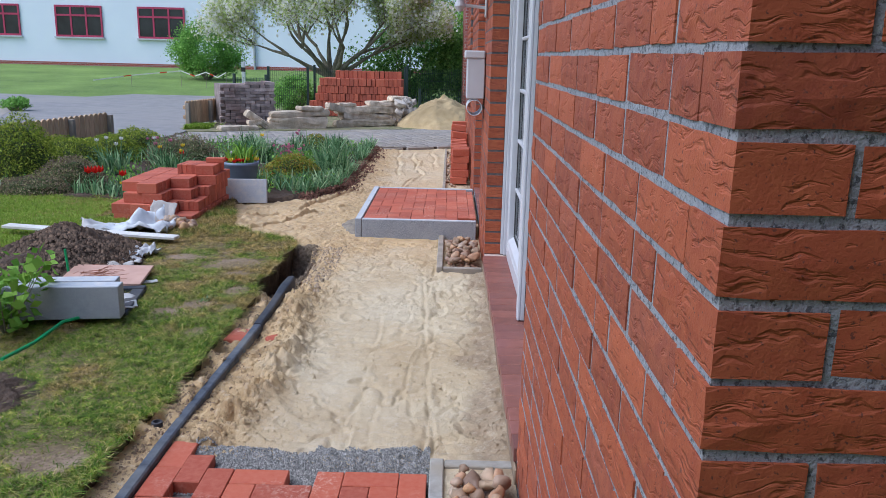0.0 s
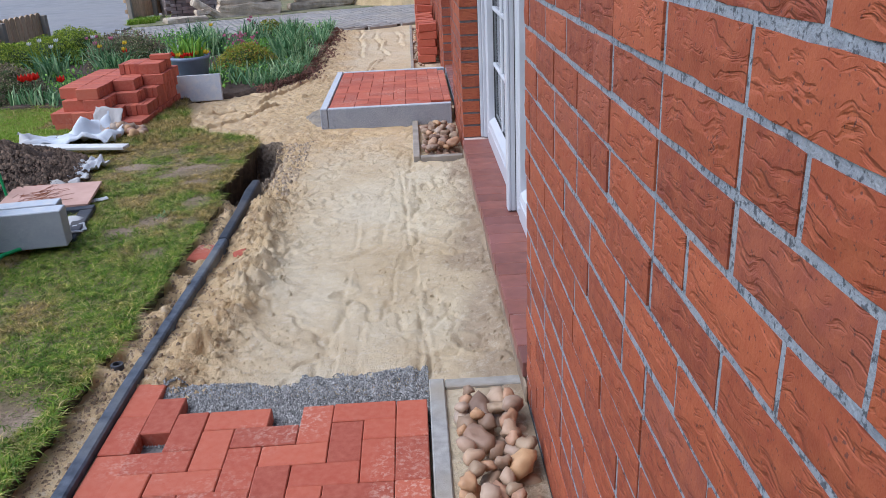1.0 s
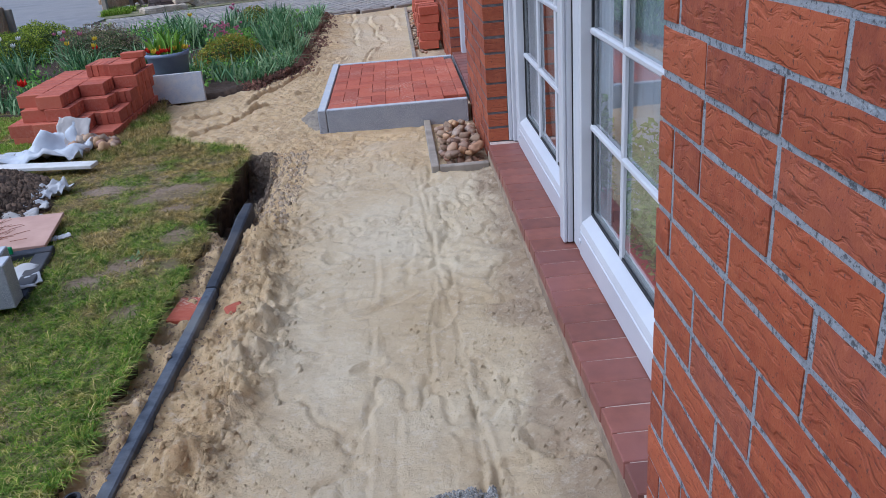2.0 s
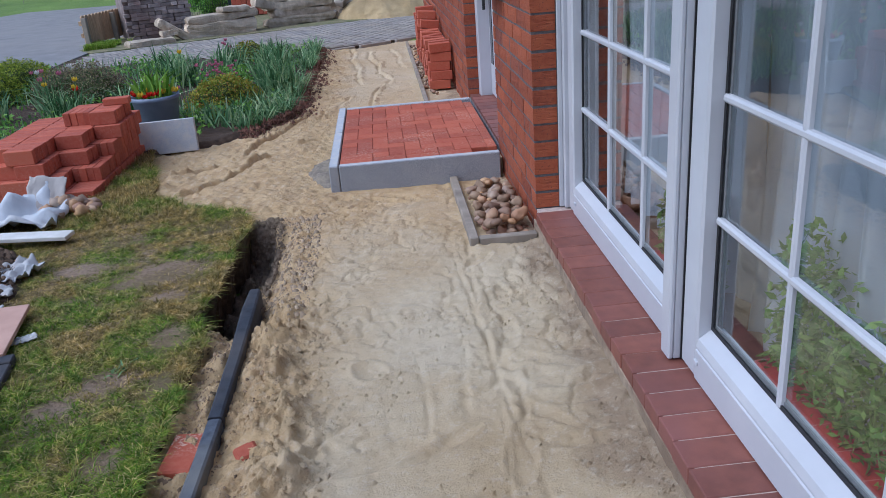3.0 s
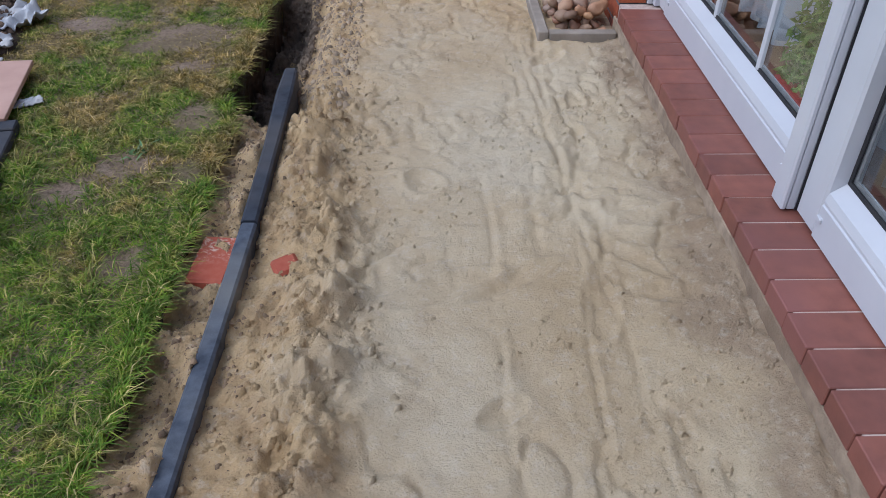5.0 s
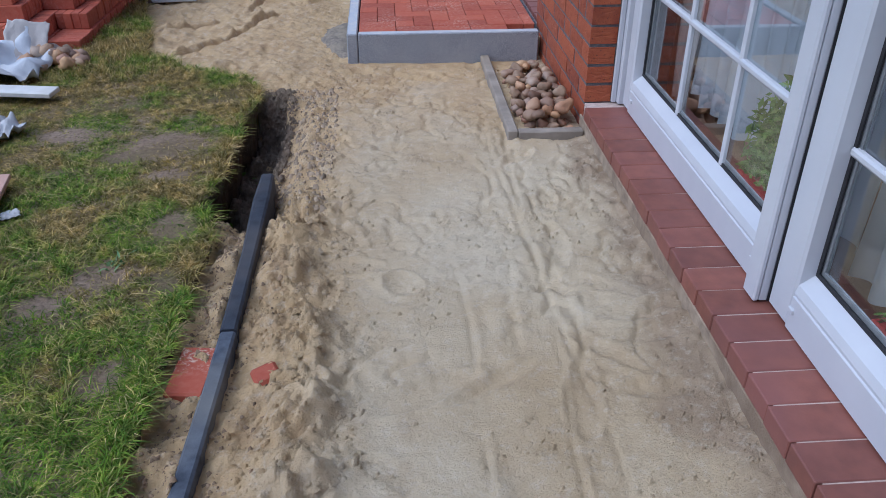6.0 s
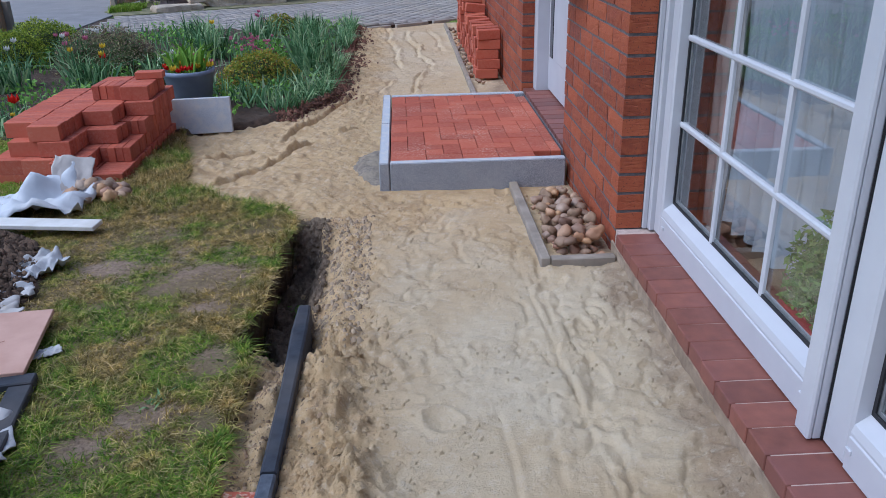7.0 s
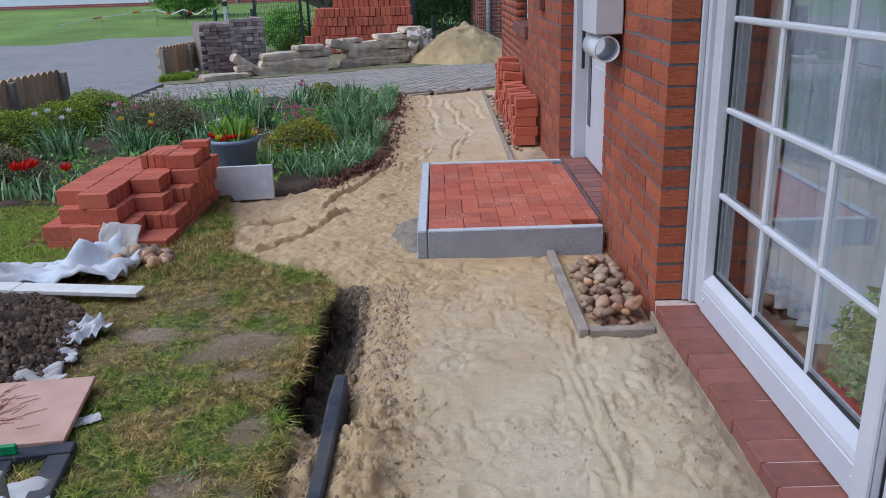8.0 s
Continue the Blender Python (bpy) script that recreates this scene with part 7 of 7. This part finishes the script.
part("post_body", box(-0.07, 0.07, -0.05, 0.05, 0, 0.55, 0.01), PVC, mp_)
part("post_band", box(-0.075, 0.075, -0.055, 0.055, 0.55, 0.72), GASKET, mp_, "black band")
part("post_head", box(-0.07, 0.07, -0.05, 0.05, 0.72, 0.95, 0.01), PVC, mp_)


# ---- grass ----
def grow_grass():
    n = 470000
    x = -1.1 - 2.6 * RNG.random(n) ** 1.35
    y = 1.6 + 6.15 * RNG.random(n)
    x2, y2 = -3.2 - 3.6 * RNG.random(50000), 4.0 + 3.7 * RNG.random(50000)
    x, y = np.concatenate([x, x2]), np.concatenate([y, y2])
    ok = x < lawn_edge(y) - 0.004
    cover = fbm(x, y, 2.2, 5) + 0.35 * (x < -2.4) + 0.06
    for bx, by, bw, bd in ((-1.5, 5.36, 0.16, 0.1), (-1.62, 5.22, 0.14, 0.06), (-1.9, 5.45, 0.12, 0.07), (-1.82, 5.08, 0.1, 0.06), (-1.43, 5.05, 0.08, 0.04), (-1.3, 4.62, 0.08, 0.1), (-1.46, 4.36, 0.1, 0.09),
                           (-1.26, 4.3, 0.06, 0.1), (-1.6, 4.2, 0.06, 0.05), (-1.42, 2.5, 0.16, 0.16), (-1.33, 3.85, 0.08, 0.1)):
        cover = cover - 0.6 * np.exp(-((x - bx) / bw) ** 2 - ((y - by) / bd) ** 2)
    cover = np.clip(cover * 4 + 1.3, 0.05, 1)
    dirt = (np.hypot((x + 2.75) / 0.5, (y - 5.35) / 0.65) < 1) | (np.hypot((x + 2.05) / 0.26, (y - 3.0) / 0.25) < 1)
    ok &= (RNG.random(len(x)) < cover) & ~(dirt & (RNG.random(len(x)) > 0.12))
    x, y = x[ok], y[ok]
    lush = np.clip(fbm(x + 11, y, 0.9, 3) * 3 + 0.45 + 0.5 * (x < -2.2), 0, 1)
    h = (0.009 + 0.014 * RNG.random(len(x)) + 0.03 * lush * RNG.random(len(x)) ** 2) * np.clip(1 + 2.8 * fbm(x, y, 16.0, 3), 0.65, 1.9)
    pos = np.stack([x, y, lawn_height(x, y) - 0.004], -1)
    g = blades("grass", pos, h, 0.0034, 0.9 + 1.9 * RNG.random(len(x)), GRASS)
    tagged(g, "short patchy yellow-green lawn grass", "grass", kind="stuff")
    n = 70000
    x, y = -2.2 - 2.9 * RNG.random(n), 5.6 + 2.1 * RNG.random(n)
    dirt = np.hypot((x + 2.75) / 0.52, (y - 5.35) / 0.65) < 1
    ok = ~dirt & ~((x > -3.1) & (y > 6.65)) & (x < -2.45 + 0.5 * fbm(x, y, 2.0, 3) - 0.2 * (y < 6.2))
    x, y = x[ok], y[ok]
    g = blades("fresh_lawn", np.stack([x, y, lawn_height(x, y)], -1), 0.018 + 0.03 * RNG.random(len(x)), 0.0055, 0.4 + 1.0 * RNG.random(len(x)), GRASS_FRESH)
    tagged(g, "fresh green mown lawn before the flower bed", "grass", kind="stuff")
    n = 9000
    x, y = -5.15 + 1.0 * RNG.random(n), 14.75 + 1.2 * RNG.random(n)
    ok = (fbm(x, y, 1.8, 3) > -0.05) & (y > 15.35 + 0.44 * (x + 4.9)) & (x < -4.3)
    x, y = x[ok], y[ok]
    g = blades("verge_grass", np.stack([x, y, 0 * x - 0.03], -1), 0.04 + 0.1 * RNG.random(len(x)), 0.012, 0.3 + 0.9 * RNG.random(len(x)), GRASS_FRESH)
    tagged(g, "tufts of green grass at the foot of the fence", "grass", kind="stuff")
    # ragged fringe over the cut edge
    n = 9000
    y = 1.6 + 5.9 * RNG.random(n)
    x = lawn_edge(y) - 0.03 * RNG.random(n)
    keep = RNG.random(n) < np.clip(fbm(y, x, 3.0, 3) * 4 + 0.7, 0.1, 1)
    x, y = x[keep], y[keep]
    pos = np.stack([x, y, lawn_height(x, y) - 0.008], -1)
    g = blades("grass_fringe", pos, 0.02 + 0.035 * RNG.random(len(x)), 0.004, 0.8 + 1.5 * RNG.random(len(x)), GRASS)
    tagged(g, "ragged grass hanging over the cut turf edge", "grass", kind="stuff")
    # tall tufts round the pile and the weed
    n = 9000
    a = RNG.random(n)
    x = np.where(a < 0.5, -2.2 + 0.16 * RNG.normal(size=n), -2.25 + 0.25 * RNG.normal(size=n))
    y = np.where(a < 0.5, 7.2 + 0.5 * RNG.normal(size=n), 6.3 + 0.18 * RNG.normal(size=n))
    ok = (x < lawn_edge(np.clip(y, 0, 7.7))) & (y < 7.7) & (y > 6.12) & ~((x < -2.27) & (y > 6.7))
    x, y = x[ok], y[ok]
    g = blades("tall_grass", np.stack([x, y, lawn_height(x, y)], -1), 0.02 + 0.05 * RNG.random(len(x)), 0.004, 0.3 + 1.5 * RNG.random(len(x)), GRASS)
    tagged(g, "longer fresh grass beside the paver pile", "grass", kind="stuff")
    clump("lawn_weed", -1.43, 4.42, -0.02, 26, 0.05, 0.014, 1.6, LEAF_BLADE, "small grey-green weed in the lawn", "weed", 0.03)
    # crumbs of soil and sand along the edges
    n = 4200
    y = 1.8 + 4.3 * RNG.random(n)
    x = lawn_edge(y) + 0.02 + np.abs(RNG.normal(size=n)) * 0.1
    big = RNG.random(n) ** 4
    z = sand_height(x, y)
    s = 0.002 + 0.009 * big
    tet = np.array([[1, 0, -0.4], [-0.5, 0.9, -0.4], [-0.6, -0.8, -0.5], [0.1, 0.1, 0.8], [0.5, 0.6, 0.4], [-0.5, -0.1, 0.5]])
    v = tet[None] * s[:, None, None] * (0.45 + 1.1 * RNG.random((n, 6, 3))) + np.stack([x, y, z + s * 0.2], -1)[:, None, :]
    b = np.arange(n)[:, None] * 6
    f = np.concatenate([b + np.array(t) for t in ((0, 4, 3), (0, 1, 4), (1, 5, 4), (1, 2, 5), (2, 3, 5), (2, 0, 3), (3, 4, 5))])
    tagged(obj("soil_crumbs", raw_mesh("soil_crumbs", v.reshape(-1, 3), f), CRUMB), "loose brown crumbs along the cut edge", "soil crumbs", kind="stuff")
    n = 3400
    a = RNG.random(n)
    x = np.where(a < 0.5, RNG.uniform(-1.2, -0.82, n), -0.87 + 0.09 * RNG.normal(size=n))
    y = np.where(a < 0.5, RNG.uniform(4.8, 6.1, n), RNG.uniform(2.7, 5.0, n))
    s = 0.003 + 0.013 * RNG.random(n) ** 4
    tet = np.array([[1, 0, -0.4], [-0.5, 0.9, -0.4], [-0.6, -0.8, -0.5], [0.1, 0.1, 0.8], [0.5, 0.6, 0.4], [-0.5, -0.1, 0.5]])
    v = tet[None] * s[:, None, None] * (0.45 + 1.1 * RNG.random((n, 6, 3))) + np.stack([x, y, sand_height(x, y) + s * 0.2], -1)[:, None, :]
    b = np.arange(n)[:, None] * 6
    f = np.concatenate([b + np.array(t) for t in ((0, 4, 3), (0, 1, 4), (1, 5, 4), (1, 2, 5), (2, 3, 5), (2, 0, 3), (3, 4, 5))])
    nh = n // 2
    wet = np.stack([RNG.uniform(-1.25, -1.02, nh), RNG.uniform(4.85, 6.0, nh)], -1)
    sw = 0.004 + 0.016 * RNG.random(nh) ** 3
    vw = tet[None] * sw[:, None, None] * (0.45 + 1.1 * RNG.random((nh, 6, 3))) + np.stack([wet[:, 0], wet[:, 1], sand_height(wet[:, 0], wet[:, 1]) + 0.03], -1)[:, None, :]
    tagged(obj("trench_crumbs", raw_mesh("trench_crumbs", vw.reshape(-1, 3), np.concatenate([np.arange(nh)[:, None] * 6 + np.array(t) for t in ((0, 4, 3), (0, 1, 4), (1, 5, 4), (1, 2, 5), (2, 3, 5), (2, 0, 3), (3, 4, 5))])), TRENCHSOIL), "dark soil crumbs in the trench", "soil crumbs", kind="stuff")
    wet_side = a < 0.5
    for nm, pick, mt, lab in (("earth_clods", wet_side, CLOD, "grey-brown clods of earth in the open trench"), ("sand_clods", ~wet_side, SAND, "yellowish lumps of sand along the edging")):
        vp = v[pick].reshape(-1, 3)
        fp = np.concatenate([np.arange(int(pick.sum()))[:, None] * 6 + np.array(t) for t in ((0, 4, 3), (0, 1, 4), (1, 5, 4), (1, 2, 5), (2, 3, 5), (2, 0, 3), (3, 4, 5))])
        tagged(obj(nm, raw_mesh(nm, vp, fp), mt), lab, "clods", kind="stuff")
    n = 42000
    x = RNG.uniform(-1.15, 0.24, n)
    y = RNG.uniform(2.75, 9.0, n)
    keep = (RNG.random(n) < np.clip(fbm(x, y, 3.0, 3) * 5 + 0.4 + 0.5 * (x < -0.7) + 0.6 * (x > 0.1), 0, 1)) & ((y < 6.4) | (x < -0.85))
    x, y = x[keep], y[keep]
    n = len(x)
    s = 0.0013 + 0.0085 * RNG.random(n) ** 7
    v = tet[None] * s[:, None, None] * (0.45 + 1.1 * RNG.random((n, 6, 3))) + np.stack([x, y, sand_height(x, y) + s * 0.2], -1)[:, None, :]
    b = np.arange(n)[:, None] * 6
    f = np.concatenate([b + np.array(t) for t in ((0, 4, 3), (0, 1, 4), (1, 5, 4), (1, 2, 5), (2, 3, 5), (2, 0, 3), (3, 4, 5))])
    tagged(obj("sand_crumbs", raw_mesh("sand_crumbs", v.reshape(-1, 3), f), SAND), "small clods scattered over the sand", "sand crumbs", kind="stuff")


grow_grass()

# ---- bricks of the house walls ----
Z0 = 0.042 - 3 * COURSE
brick_face(wall_corner, lambda s, z: (WALL_X, CORNER + s, z), WIN0 - CORNER, 0.016 - COURSE, TOP, (False, True), rz=-90, corner=True)
# return face: the first bricks of every second course show as stretchers on the gable
brick_face(wall_front, lambda s, z: (WALL_X + s, CORNER, z), 1.5, 0.016 - COURSE, TOP, (True, False), rz=0, corner=True)
brick_face(wall_pier, lambda s, z: (WALL_X, WIN1 + s, z), DOOR0 - WIN1, Z0, TOP, (False, True), rz=-90)
brick_face(wall_drive, lambda s, z: (CX, DOOR1 + s, z), END - DOOR1, Z0, TOP, (False, True), skip=lambda s, z: WC0 < DOOR1 + s < WC1 and WCS - 0.05 < z < 2.3, keep=lambda s, z: s < 3.0 and z < 1.75, rz=-90)
